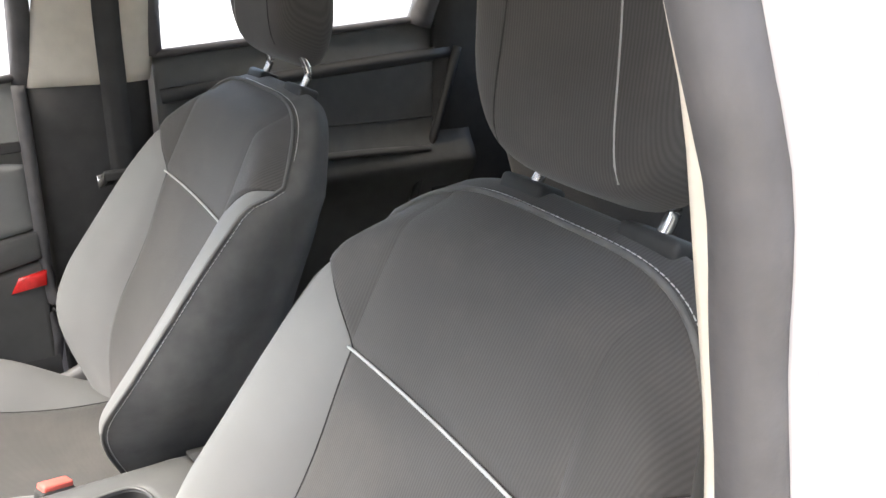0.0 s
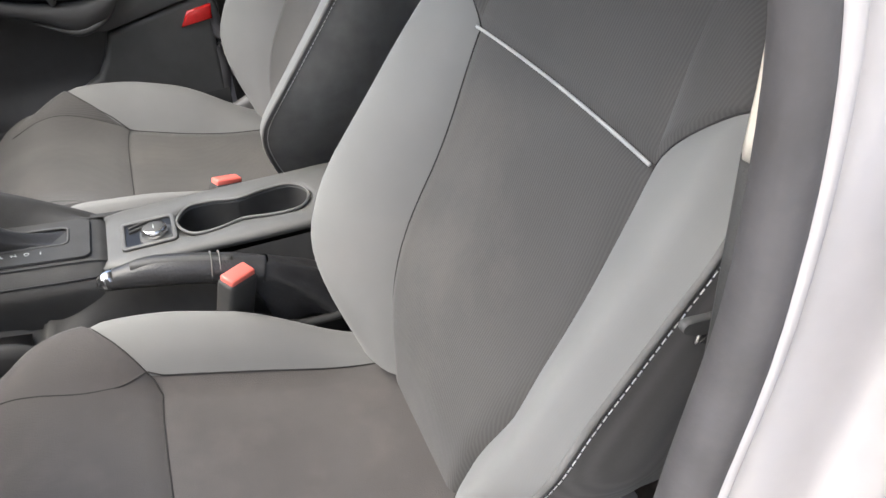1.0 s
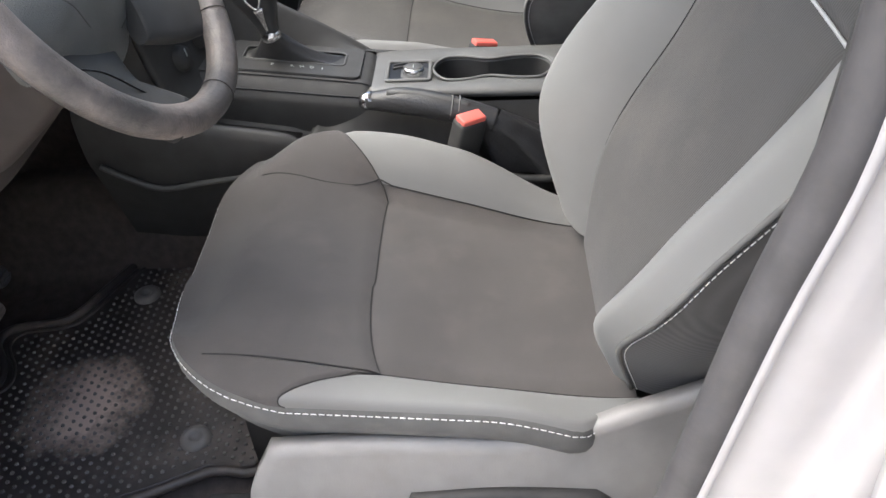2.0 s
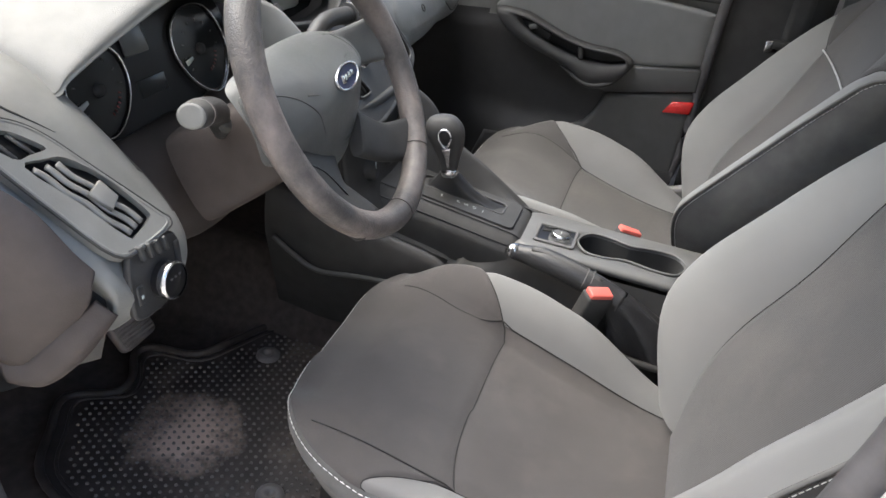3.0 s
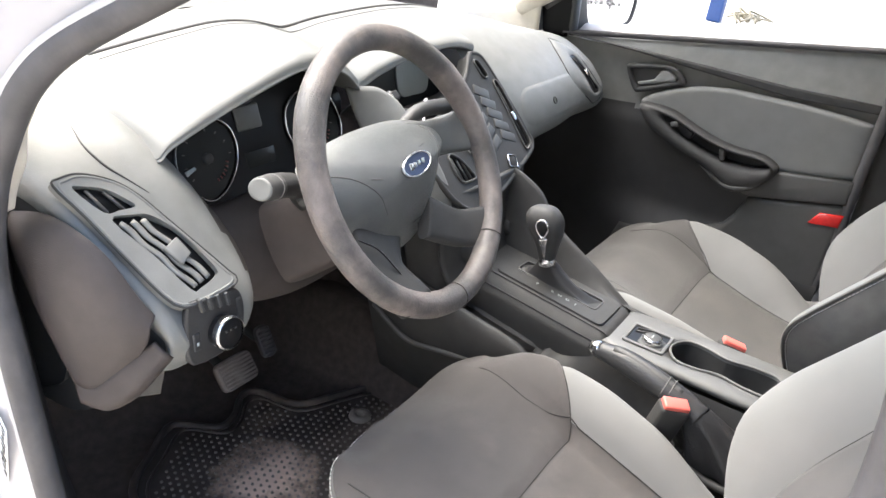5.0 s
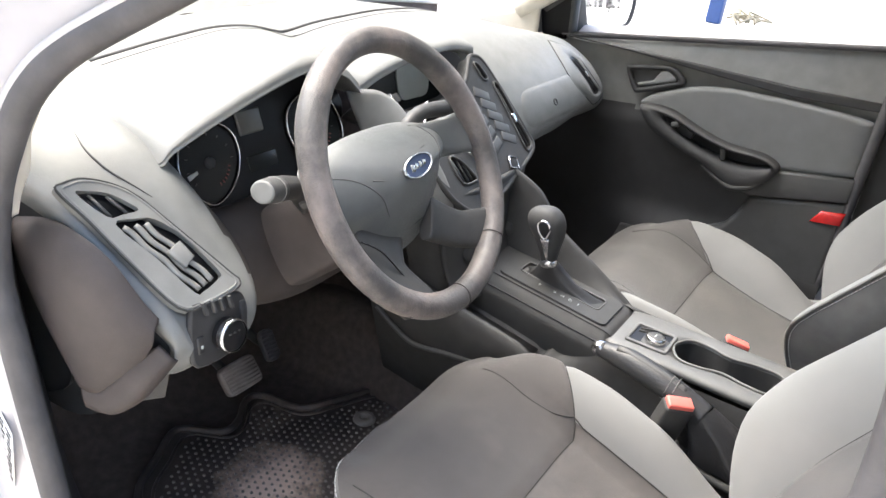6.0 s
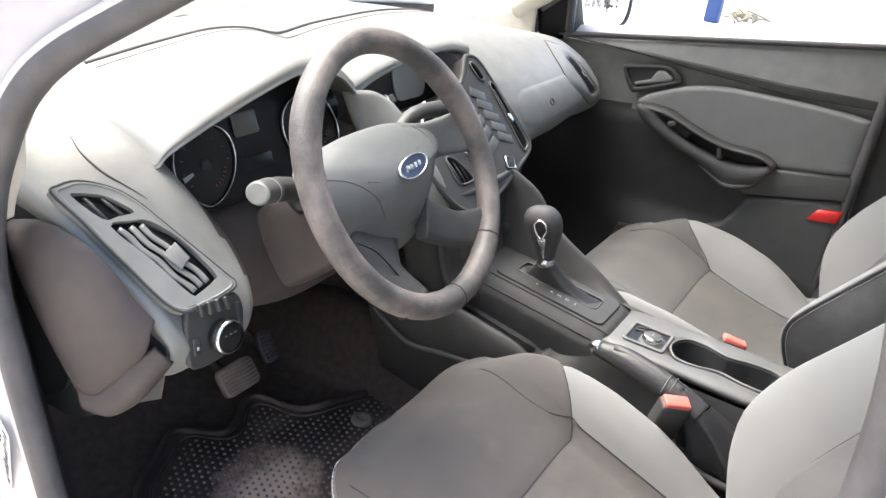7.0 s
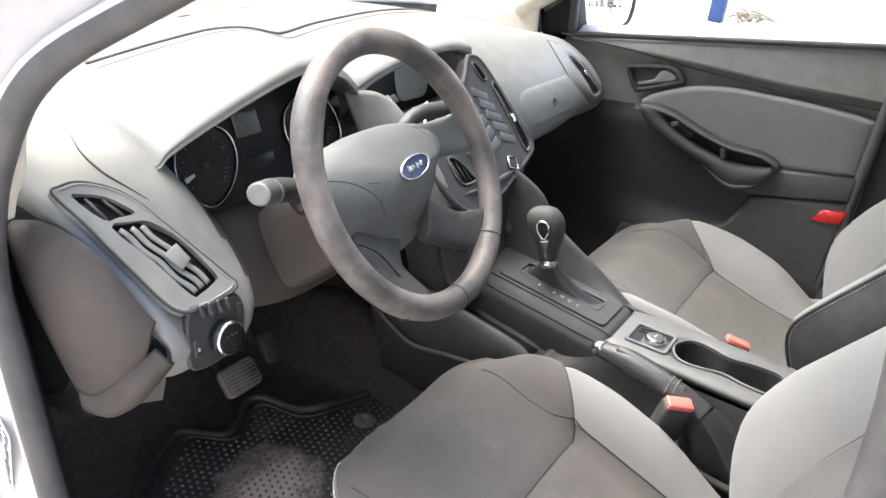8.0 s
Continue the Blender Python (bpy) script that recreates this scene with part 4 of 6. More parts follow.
surround = fit_to(dash, "vent_bezel", holed_plate(big, [gap_small, gap_big], 0.011, CHEEK @ pose(0, 0, -0.005)), DASH, "grey vent surround", False)
fit_to(surround, "vent_groove", tube([CHEEK @ Vector((x, y, 0.0050)) for x, y in big], 0.0016, 6, closed=True), DARK)
mid_b = (sum(p[0] for p in big) / len(big), sum(p[1] for p in big) / len(big))
fit_to(surround, "vent_ridge", tube([CHEEK @ Vector((mid_b[0] + (x - mid_b[0]) * 0.93, mid_b[1] + (y - mid_b[1]) * 0.96, 0.0052)) for x, y in big], 0.0022, 6, closed=True, flat=0.7), DASH)
fit_to(surround, "vent_well", prism([(-0.052, 0.045), (-0.02, 0.045), (0.02, 0.006), (0.040, -0.05), (0.034, -0.062), (-0.008, -0.066), (-0.028, -0.012)], 0.002, CHEEK @ pose(0, 0, -0.003), 0), BLACK)
fit_to(surround, "vent_well", prism([(-0.075, 0.09), (-0.03, 0.08), (-0.012, 0.047), (-0.055, 0.05)], 0.002, CHEEK @ pose(0, 0, -0.003), 0), BLACK)
for k in range(3):
    lo, hi = (0.001 + 0.0115 * k, -0.059 + 0.002 * k), (-0.041 + 0.0125 * k, 0.037 - 0.002 * k)
    wav = [CHEEK @ Vector((hi[0] + (lo[0] - hi[0]) * q + 0.0014 * math.sin(q * 15 + k), hi[1] + (lo[1] - hi[1]) * q, 0.0035)) for q in steps(0, 1, 22)]
    fit_to(surround, "vent_slat", tube(wav, 0.0046, 8, flat=0.55), DASH, "wavy grey vent blade")
slider = round_outline([(0.009, 0.002), (0.016, -0.021), (-0.002, -0.032), (-0.013, -0.007)], 2)
fit_to(surround, "vent_slider", prism([(0.008, 0.0), (0.0145, -0.023), (-0.003, -0.032), (-0.013, -0.007)], 0.006, CHEEK @ pose(0, 0, 0.005), 0.0015), DASH, "grey vent slider")
for a0, b0 in (((-0.057, 0.083), (-0.047, 0.052)), ((-0.039, 0.076), (-0.027, 0.050))):
    fit_to(surround, "vent_slat", tube([CHEEK @ Vector((*a0, 0.002)), CHEEK @ Vector((*b0, 0.002))], 0.0024, 6, flat=0.8), GREY)
# light switch panel
SW = Matrix.Translation((-0.608, 0.593, 0.786)) @ pose(0, 0, 0, 82, 0, 0)
panel = fit_to(dash, "switch_panel", prism(round_outline([(-0.036, -0.040), (0.030, -0.038), (0.044, -0.008), (0.042, 0.020), (0.026, 0.032), (-0.024, 0.038), (-0.036, 0.034), (-0.042, 0.0)], 4), 0.007, SW, 0.003), PITCH, "black switch panel")
for k in range(4):
    fit_to(panel, "switch_slat", box((0.0045, 0.017, 0.007), SW @ pose(-0.020 + 0.0125 * k, 0.030 - 0.002 * k, 0.008, 0, 0, 12), 0.001), GREY)
knob = fit_to(panel, "light_switch", lathe([(0.0, 0.019), (0.0165, 0.019), (0.0185, 0.017), (0.0195, 0.006), (0.0195, 0.0)], 36, SW @ pose(0.006, -0.012, 0.005)), BLACK, "rotary light switch")
fit_to(panel, "switch_ring", lathe([(0.0186, 0.0194), (0.0198, 0.0192), (0.0206, 0.017), (0.0206, 0.011), (0.0195, 0.009)], 36, SW @ pose(0.006, -0.012, 0.005)), CHROME, "chrome switch ring")
for k in range(3):
    fit_to(panel, "switch_mark", box((0.003, 0.002, 0.001), SW @ pose(0.006 + 0.007 * (k - 1), -0.007, 0.0245), 0), GREY)
fit_to(panel, "dimmer", box((0.008, 0.028, 0.006), SW @ pose(0.036, 0.004, 0.007), 0.002), DARK)
fit_to(panel, "dimmer", box((0.010, 0.022, 0.004), SW @ pose(-0.030, -0.012, 0.007), 0.002), PITCH)
fit_to(panel, "switch_mark", box((0.003, 0.004, 0.001), SW @ pose(-0.030, -0.014, 0.0095), 0), PALE)

# ---- steering wheel and column ----
WM = Matrix.Translation((-0.3745, 0.495, 0.943)) @ pose(0, 0, 0, 59)
wheel = thing("steering_wheel", "worn dark grey four-spoke steering wheel", "steering wheel", (-0.3745, 0.54, 0.916))
R = 0.168
rimpts = [(R * math.cos(k * math.pi / 48), R * math.sin(k * math.pi / 48), 0.0) for k in range(96)]
rad = [0.0165 + 0.0016 * (math.exp(-((abs(((k / 96 * 360 - 35) + 180) % 360 - 180)) / 14) ** 2) + math.exp(-((abs(((k / 96 * 360 - 145) + 180) % 360 - 180)) / 14) ** 2)) for k in range(96)]
bm = tube(rimpts, rad, 16, closed=True)
bmesh.ops.transform(bm, matrix=WM, verts=bm.verts)
fit_to(wheel, "rim", bm, LEATHER, "worn grained rim, scuffed pale")


def arm(points, widths, thick, mat, name, label=""):
    ps = spline(points, 6)
    ws = [w.x for w in spline([(w, 0, 0) for w in widths], 6)]
    bmm = bmesh.new()
    rings = []
    for i, p in enumerate(ps):
        d = (ps[min(i + 1, len(ps) - 1)] - ps[max(i - 1, 0)]).normalized()
        side = d.cross(Vector((0, 0, 1))).normalized()
        rings.append([bmm.verts.new(p + side * (ws[i] * math.copysign(abs(math.cos(q)) ** 0.6, math.cos(q))) + Vector((0, 0, thick * math.copysign(abs(math.sin(q)) ** 0.6, math.sin(q))))) for q in [2 * math.pi * k / 16 for k in range(16)]])
    for r0, r1 in zip(rings, rings[1:]):
        for k in range(16):
            bmm.faces.new((r0[k], r0[(k + 1) % 16], r1[(k + 1) % 16], r1[k]))
    bmm.faces.new(rings[0][::-1])
    bmm.faces.new(rings[-1])
    bmesh.ops.recalc_face_normals(bmm, faces=bmm.faces)
    bmesh.ops.transform(bmm, matrix=WM, verts=bmm.verts)
    return fit_to(wheel, name, bmm, mat, label)


arm([(0.06, 0.028, -0.036), (0.12, 0.026, -0.036), (0.164, 0.022, -0.010)], [0.03, 0.026, 0.03], 0.011, HUB, "upper_spoke")
arm([(-0.08, 0.0, -0.046), (-0.13, 0.002, -0.040), (-0.162, 0.0, -0.010)], [0.034, 0.036, 0.030], 0.009, HUB, "upper_spoke")
for name, pts, widths, mat in (
    ("lower_spoke", [(-0.050, -0.040, -0.045), (-0.080, -0.098, -0.026), (-0.072, -0.150, -0.004)], [0.048, 0.032, 0.030], DARK),
    ("lower_spoke", [(0.02, -0.062, -0.022), (0.076, -0.096, -0.020), (0.128, -0.112, -0.004)], [0.030, 0.026, 0.028], DARK),
):
    arm(pts, widths, 0.010, mat, name)
def hub_fall(x, y):
    """How far the airbag cover falls away towards its foot and its wings."""
    return 0.034 * smoothstep(0.0, -0.10, y) + 0.017 * smoothstep(-0.03, -0.15, x) + 0.012 * smoothstep(0.05, 0.14, x) + 0.026 * smoothstep(0.0, 0.085, y)


def pad(u, v):
    th = u * 2 * math.pi
    o = pad_line[int(round(u * (len(pad_line) - 1)))]
    k = v
    return WM @ Vector((o[0] * (1 - k) * (1 if k < 1 else 0) + 0, (o[1] - 0.0) * (1 - k), -0.026 + 0.024 * (1 - (1 - k) ** 3.0) ** 0.55 + 0.013 * k ** 0.9 - hub_fall(o[0] * (1 - k), o[1] * (1 - k))))


pad_line = round_outline([(0.128, 0.05), (0.06, 0.066), (0.0, 0.069), (-0.06, 0.066), (-0.124, 0.052), (-0.138, 0.03), (-0.141, 0.0), (-0.135, -0.034), (-0.108, -0.050), (-0.088, -0.074), (-0.05, -0.091), (0.0, -0.092), (0.034, -0.082), (0.054, -0.058), (0.068, -0.03), (0.094, 0.002), (0.130, 0.022)], 5)
pad_line.append(pad_line[0])
hub = fit_to(wheel, "hub_pad", sheet(pad, steps(0, 1, len(pad_line) - 1), [0, 0.04, 0.1, 0.18, 0.28, 0.4, 0.55, 0.75, 1.0]), HUB, "grained grey airbag cover")
oval = [(0.0315 * math.cos(k * math.pi / 20), 0.0145 * math.sin(k * math.pi / 20)) for k in range(40)]
EM = WM @ pose(0.0, 0.006, 0.0085, 0, 0, 6)
fit_to(hub, "badge_rim", ring_plate(oval, [(x * 0.9, y * 0.84) for x, y in oval], 0.004, EM), CHROME, "chrome oval badge rim")
fit_to(hub, "badge_face", prism([(x * 0.92, y * 0.9) for x, y in oval], 0.0025, EM, 0), BADGE, "dark blue oval badge")
bmk = bmesh.new()
for k in range(4):
    box((0.0055 if k else 0.008, 0.009 if k == 0 else 0.0065, 0.001), EM @ pose(-0.0125 + k * 0.0085, 0.0, 0.003, 0, 0, -12), 0.0004, 1, bm=bmk)
fit_to(hub, "badge_mark", bmk, CHROME, "pale script-like bars")
hub_tree = BVHTree.FromPolygons([v.co for v in hub.data.vertices], [p.vertices for p in hub.data.polygons])
aim = (WM.to_3x3() @ Vector((0, 0, -1))).normalized()
for pts in ([(-0.143, 0.033), (-0.122, 0.030), (-0.094, 0.016), (-0.070, -0.012), (-0.056, -0.041)], [(0.075, 0.055), (0.080, 0.034), (0.062, 0.002), (0.050, -0.03)], [(-0.074, 0.008), (-0.06, 0.003)], [(0.03, 0.024), (0.042, 0.026)], [(0.0, -0.063), (0.04, -0.058)]):
    hits = [hub_tree.ray_cast(WM @ Vector((p.x, p.y, 0.1)), aim)[0] for p in spline([(x, y, 0) for x, y in pts], 6)]
    fit_to(hub, "hub_joint", tube([h for h in hits if h], 0.0008, 6), GREY)
fit_to(wheel, "spoke_joint", tube(spline([WM @ Vector(p) for p in ((-0.112, -0.052, -0.020), (-0.090, -0.072, -0.015), (-0.074, -0.104, -0.012), (-0.066, -0.118, -0.0115), (-0.046, -0.132, -0.012))], 5), 0.0011, 6), BLACK)
for ang in (-47, -89):
    an = radians(ang)
    loop = [WM @ Vector(((R + 0.0172 * math.cos(q)) * math.cos(an), (R + 0.0172 * math.cos(q)) * math.sin(an), 0.0172 * math.sin(q))) for q in [2 * math.pi * k / 20 for k in range(20)]]
    fit_to(wheel, "rim_joint", tube(loop, 0.0006, 5, closed=True), UNDER)
column = fit_to(wheel, "column_shroud", net([[WM @ Vector((0.056 * math.copysign(abs(math.cos(q)) ** 0.5, math.cos(q)) * kx, 0.046 * math.copysign(abs(math.sin(q)) ** 0.5, math.sin(q)) * ky - dy, dz)) for q in [2 * math.pi * i / 12 for i in range(12)]] for kx, ky, dy, dz in ((0.8, 0.8, 0.01, -0.035), (1.0, 1.0, 0.015, -0.05), (1.15, 1.2, 0.03, -0.12), (1.25, 1.35, 0.04, -0.22))], 3, 4, closed=True), BROWN, "dark brown steering column shroud")
# stalks
def stalk(pts, radii, cap):
    fine = spline([Vector(p) for p in pts], 5)
    n = len(fine) - 1
    rr = [radii[min(len(radii) - 2, int(i / n * (len(radii) - 1)))] for i in range(n + 1)]
    for i in range(n + 1):
        q = i / n * (len(radii) - 1)
        k = min(len(radii) - 2, int(q))
        rr[i] = radii[k] + (radii[k + 1] - radii[k]) * (q - k)
    st = fit_to(wheel, "stalk", tube(fine, rr, 16, flat=0.88), PITCH, "black plastic control stalk")
    d = (fine[-1] - fine[-2]).normalized()
    e = fine[-1]
    fit_to(st, "stalk_end", tube([e - d * 0.001, e + d * 0.004, e + d * (cap - 0.010), e + d * (cap - 0.003), e + d * cap], [0.0175, 0.0172, 0.0160, 0.0158, 0.0150], 16, flat=0.9), GREY, "grey stalk tip")
    fit_to(st, "tip_cap", tube([e + d * (cap - 0.001), e + d * (cap + 0.0012), e + d * (cap + 0.002)], [0.0150, 0.0146, 0.012], 16, flat=0.9), DASH, "pale flat tip")
    fit_to(st, "tip_line", tube([e + d * 0.006, e + d * 0.0075], 0.0176, 16, flat=0.9), VALANCE, "thin pale line")
    return st


left = stalk([(-0.405, 0.625, 0.850), (-0.440, 0.613, 0.878), (-0.462, 0.606, 0.908), (-0.490, 0.598, 0.921), (-0.517, 0.590, 0.929)], [0.008, 0.0095, 0.0165, 0.0172, 0.0165], 0.033)
fit_to(left, "stalk_button", tube([(-0.452, 0.600, 0.895), (-0.458, 0.596, 0.892), (-0.462, 0.593, 0.890)], [0.0075, 0.0075, 0.005], 12), GREY, "small pale stalk button")
stalk([WM @ Vector(p) for p in ((0.04, 0.01, -0.085), (0.12, 0.064, -0.062), (0.195, 0.062, -0.055))], [0.009, 0.0115, 0.0135], 0.022)


# ---- centre stack ----
stack = thing("centre_stack", "dark grey centre stack with audio buttons and vents", "centre console", (0.02, 0.62, 0.62))
FACE = Matrix.Translation((0.022, 0.615, 0.845)) @ pose(0, 0, 0, 52)
out = round_outline([(-0.12, 0.055), (-0.02, 0.085), (0.05, 0.120), (0.095, 0.158), (0.110, 0.162), (0.134, 0.150), (0.153, 0.093), (0.178, -0.010), (0.180, -0.030), (0.160, -0.046), (0.09, -0.066), (0.0, -0.088), (-0.09, -0.092), (-0.135, -0.05), (-0.150, 0.02)], 4)
slots = [round_outline(o, 3) for o in ([(0.132, 0.097), (0.147, 0.096), (0.160, 0.035), (0.169, -0.024), (0.158, -0.036), (0.143, -0.034), (0.138, 0.03)], [(0.098, 0.147), (0.112, 0.145), (0.123, 0.119), (0.118, 0.112), (0.106, 0.117)], [(-0.097, 0.006), (-0.072, -0.002), (-0.048, -0.040), (-0.056, -0.046), (-0.092, -0.040)])]
face = fit_to(stack, "face_plate", holed_plate(out, slots, 0.03, FACE @ pose(0, 0, -0.03)), DARK, "dark grey moulded face", False)
fit_to(face, "face_edge", tube([FACE @ Vector((x, y, -0.003)) for x, y in out], 0.005, 8, closed=True), DARK)
fit_to(face, "well_back", prism([(x * 0.98, y * 0.98) for x, y in out], 0.002, FACE @ pose(0, 0, -0.018), 0), BLACK)
for o in slots:
    fit_to(face, "vent_rim", tube([FACE @ Vector((x, y, 0.001)) for x, y in o], 0.0022, 6, closed=True), GREY)
for a0, b0 in (((0.140, 0.09), (0.152, -0.030)), ((0.146, 0.09), (0.162, -0.026))):
    fit_to(face, "vent_slat", tube([FACE @ Vector((*a0, -0.004)), FACE @ Vector((*b0, -0.004))], 0.002, 6), DARK)
for k in range(3):
    fit_to(face, "vent_slat", tube([FACE @ Vector((-0.088 + 0.012 * k, 0.002 - 0.003 * k, -0.004)), FACE @ Vector((-0.080 + 0.012 * k, -0.042, -0.004))], 0.0022, 6), GREY)
fit_to(face, "vent_slider", box((0.009, 0.018, 0.007), FACE @ pose(0.150, 0.028, 0.001, 0, 0, 10), 0.002), CHROME, "small bright vent slider")
fit_to(stack, "lower_face", net([
    [(-0.115, 0.60, 0.80), (-0.06, 0.585, 0.80), (0.02, 0.58, 0.80), (0.10, 0.585, 0.80), (0.155, 0.60, 0.80), (0.17, 0.70, 0.82)],
    [(-0.11, 0.60, 0.73), (-0.06, 0.585, 0.73), (0.02, 0.58, 0.73), (0.10, 0.585, 0.73), (0.15, 0.60, 0.73), (0.16, 0.70, 0.73)],
    [(-0.105, 0.585, 0.66), (-0.06, 0.57, 0.66), (0.02, 0.565, 0.66), (0.09, 0.57, 0.66), (0.13, 0.585, 0.66), (0.14, 0.70, 0.66)],
    [(-0.10, 0.55, 0.61), (-0.06, 0.54, 0.61), (0.02, 0.535, 0.61), (0.09, 0.54, 0.61), (0.12, 0.55, 0.61), (0.13, 0.70, 0.60)],
], 4, 4, 0.01), DARK)
for r in range(5):
    fit_to(face, "audio_button", box((0.046, 0.018, 0.005), FACE @ pose(0.081 + 0.006 * r, 0.090 - 0.023 * r, -0.0012, 0, 2, -24), 0.0012, 2), GREY)
    fit_to(face, "audio_button", box((0.040, 0.018, 0.005), FACE @ pose(0.030 + 0.006 * r, 0.086 - 0.023 * r, -0.0012, 0, -2, 24), 0.0012, 2), GREY)
fit_to(face, "preset_button", box((0.024, 0.020, 0.006), FACE @ pose(0.079, -0.047, 0.001, 0, 0, -20), 0.002, 2), DARK)
fit_to(face, "button_rim", ring_plate([(0.0135, -0.0115), (0.0135, 0.0115), (-0.0135, 0.0115), (-0.0135, -0.0115)], [(0.012, -0.010), (0.012, 0.010), (-0.012, 0.010), (-0.012, -0.010)], 0.005, FACE @ pose(0.079, -0.047, 0.0, 0, 0, -20)), CHROME, "thin bright button rim")
fit_to(face, "volume_knob", lathe([(0, 0.014), (0.012, 0.014), (0.0145, 0.011), (0.016, 0.0)], 28, FACE @ pose(-0.022, 0.009, 0)), GREY, "round volume knob")
fit_to(face, "knob_ring", lathe([(0.0155, 0.004), (0.0175, 0.003), (0.018, 0.0)], 28, FACE @ pose(-0.022, 0.009, 0)), CHROME, "bright knob ring")
for k in range(3):
    kn = fit_to(stack, "climate_knob", lathe([(0, 0.018), (0.016, 0.018), (0.019, 0.012), (0.021, 0.0)], 28, Matrix.Translation((-0.05 + 0.072 * k, 0.573, 0.685)) @ pose(0, 0, 0, 80)), DARK, "dark rotary climate knob")
    fit_to(kn, "knob_mark", box((0.003, 0.012, 0.001), Matrix.Translation((-0.05 + 0.072 * k, 0.573, 0.685)) @ pose(0, 0, 0, 80) @ pose(0, 0.008, 0.0185), 0), PALE)
# display recess above the stack
DS = Matrix.Translation((0.022, 0.79, 0.925)) @ pose(0, 0, 0, 75)
scr = fit_to(stack, "display", prism(round_outline([(-0.10, -0.045), (0.10, -0.045), (0.125, 0.0), (0.10, 0.045), (-0.10, 0.045), (-0.125, 0.0)], 3), 0.006, DS, 0.002), SCREEN, "small glossy display")
# pale plate stands for the bright reflection on the dark display
fit_to(scr, "display_glass", prism(round_outline([(-0.045, 0.0), (-0.038, 0.028), (0.0, 0.032), (0.045, 0.024), (0.055, 0.0), (0.042, -0.032), (0.0, -0.034), (-0.036, -0.03)], 3), 0.003, DS @ pose(0.016, 0.0, 0.006), 0.001), PALE, "display glass with its bright reflection painted pale")
fit_to(stack, "display_shelf", net([
    [(-0.155, 0.735, 0.945), (-0.14, 0.70, 0.925), (0.02, 0.685, 0.905), (0.17, 0.70, 0.925), (0.185, 0.735, 0.945)],
    [(-0.145, 0.79, 0.895), (-0.11, 0.76, 0.885), (0.02, 0.755, 0.875), (0.145, 0.76, 0.885), (0.175, 0.79, 0.895)],
], 5, 3, 0.01), DARK)
fit_to(stack, "hazard_switch", box((0.030, 0.016, 0.016), Matrix.Translation((-0.095, 0.728, 0.925)) @ pose(0, 0, 0, 45, 0, 12), 0.003), DARK, "small dark switch")
fit_to(stack, "switch_lens", box((0.008, 0.015, 0.003), Matrix.Translation((-0.108, 0.722, 0.933)) @ pose(0, 0, 0, 45, 0, 12), 0.001), CHROME, "small bright lens")
fit_to(stack, "stack_cheek", net([
    [(-0.20, 0.745, 0.955), (-0.165, 0.72, 0.955), (-0.13, 0.70, 0.93)],
    [(-0.19, 0.72, 0.90), (-0.15, 0.675, 0.895), (-0.115, 0.655, 0.885)],
    [(-0.17, 0.69, 0.84), (-0.135, 0.62, 0.825), (-0.105, 0.60, 0.815)],
    [(-0.15, 0.69, 0.76), (-0.12, 0.60, 0.76), (-0.10, 0.585, 0.755)],
], 5, 5, 0.008), DASH)
fit_to(stack, "buttress", net([
    [(-0.118, 0.605, 0.80), (-0.132, 0.63, 0.80), (-0.130, 0.68, 0.80)],
    [(-0.100, 0.590, 0.72), (-0.115, 0.615, 0.72), (-0.115, 0.67, 0.72)],
    [(-0.080, 0.575, 0.655), (-0.098, 0.60, 0.65), (-0.100, 0.66, 0.65)],
    [(-0.070, 0.570, 0.615), (-0.095, 0.60, 0.60), (-0.100, 0.65, 0.59)],
], 5, 5, 0.010), DARK, "curved side of the stack")
fit_to(stack, "buttress", net([[(0.077, y, 0.644 + (y - 0.44) * 0.125), (0.084, y, 0.35 * z + 0.65 * (0.644 + (y - 0.44) * 0.125)), (0.095, y, z - 0.004), (0.102, y, z), (0.110, y, z - 0.005), (0.120, y, z - 0.05), (0.130, y + 0.01, 0.54)] for y, z in ((0.62, 0.812), (0.56, 0.792), (0.516, 0.768), (0.484, 0.727), (0.452, 0.703), (0.395, 0.671), (0.345, 0.640), (0.318, 0.622), (0.300, 0.608))], 4, 4), DARK, "raised rail sloping down beside the gear lever")

# ---- tunnel console ----
console = thing("tunnel_console", "dark grey tunnel console with cup holder between seats", "console", (0.01, 0.3, 0.45))
def flank(u, y):
    """The driver's side of the console: a trough beside the shift housing, lower and narrower behind it."""
    i = int(u)
    rail = 0.612 + 0.17 * (y - 0.544) - 0.022 * smoothstep(0.43, 0.36, y)
    deep = 0.034 * smoothstep(0.385, 0.402, y) * smoothstep(0.61, 0.56, y)
    ahead = [(-0.040, rail + 0.006), (-0.046, rail), (-0.052, rail - deep), (-0.097, rail - deep - 0.001), (-0.103, rail - 0.004), (-0.109, rail + 0.003), (-0.117, rail), (-0.122, rail - 0.012), (-0.124, rail - 0.04), (-0.121, 0.52 - 0.01 * smoothstep(0.5, 0.62, y) + 0.05 * smoothstep(0.62, 0.72, y)), (-0.030, 0.30)][i]
    back = [(-0.046, 0.600), (-0.049, 0.590), (-0.052, 0.578), (-0.056, 0.562), (-0.060, 0.548), (-0.066, 0.535), (-0.072, 0.522), (-0.080, 0.508), (-0.086, 0.49), (-0.088, 0.46), (-0.085, 0.31)][i]
    f = smoothstep(0.40, 0.30, y)
    return (ahead[0] * (1 - f) + back[0] * f, y, ahead[1] * (1 - f) + back[1] * f)


fit_to(console, "console_flank", sheet(flank, list(range(11)), steps(-0.12, 0.31, 8) + steps(0.32, 0.42, 14) + steps(0.44, 0.72, 16)), DARK, "dark console side with an open tray")
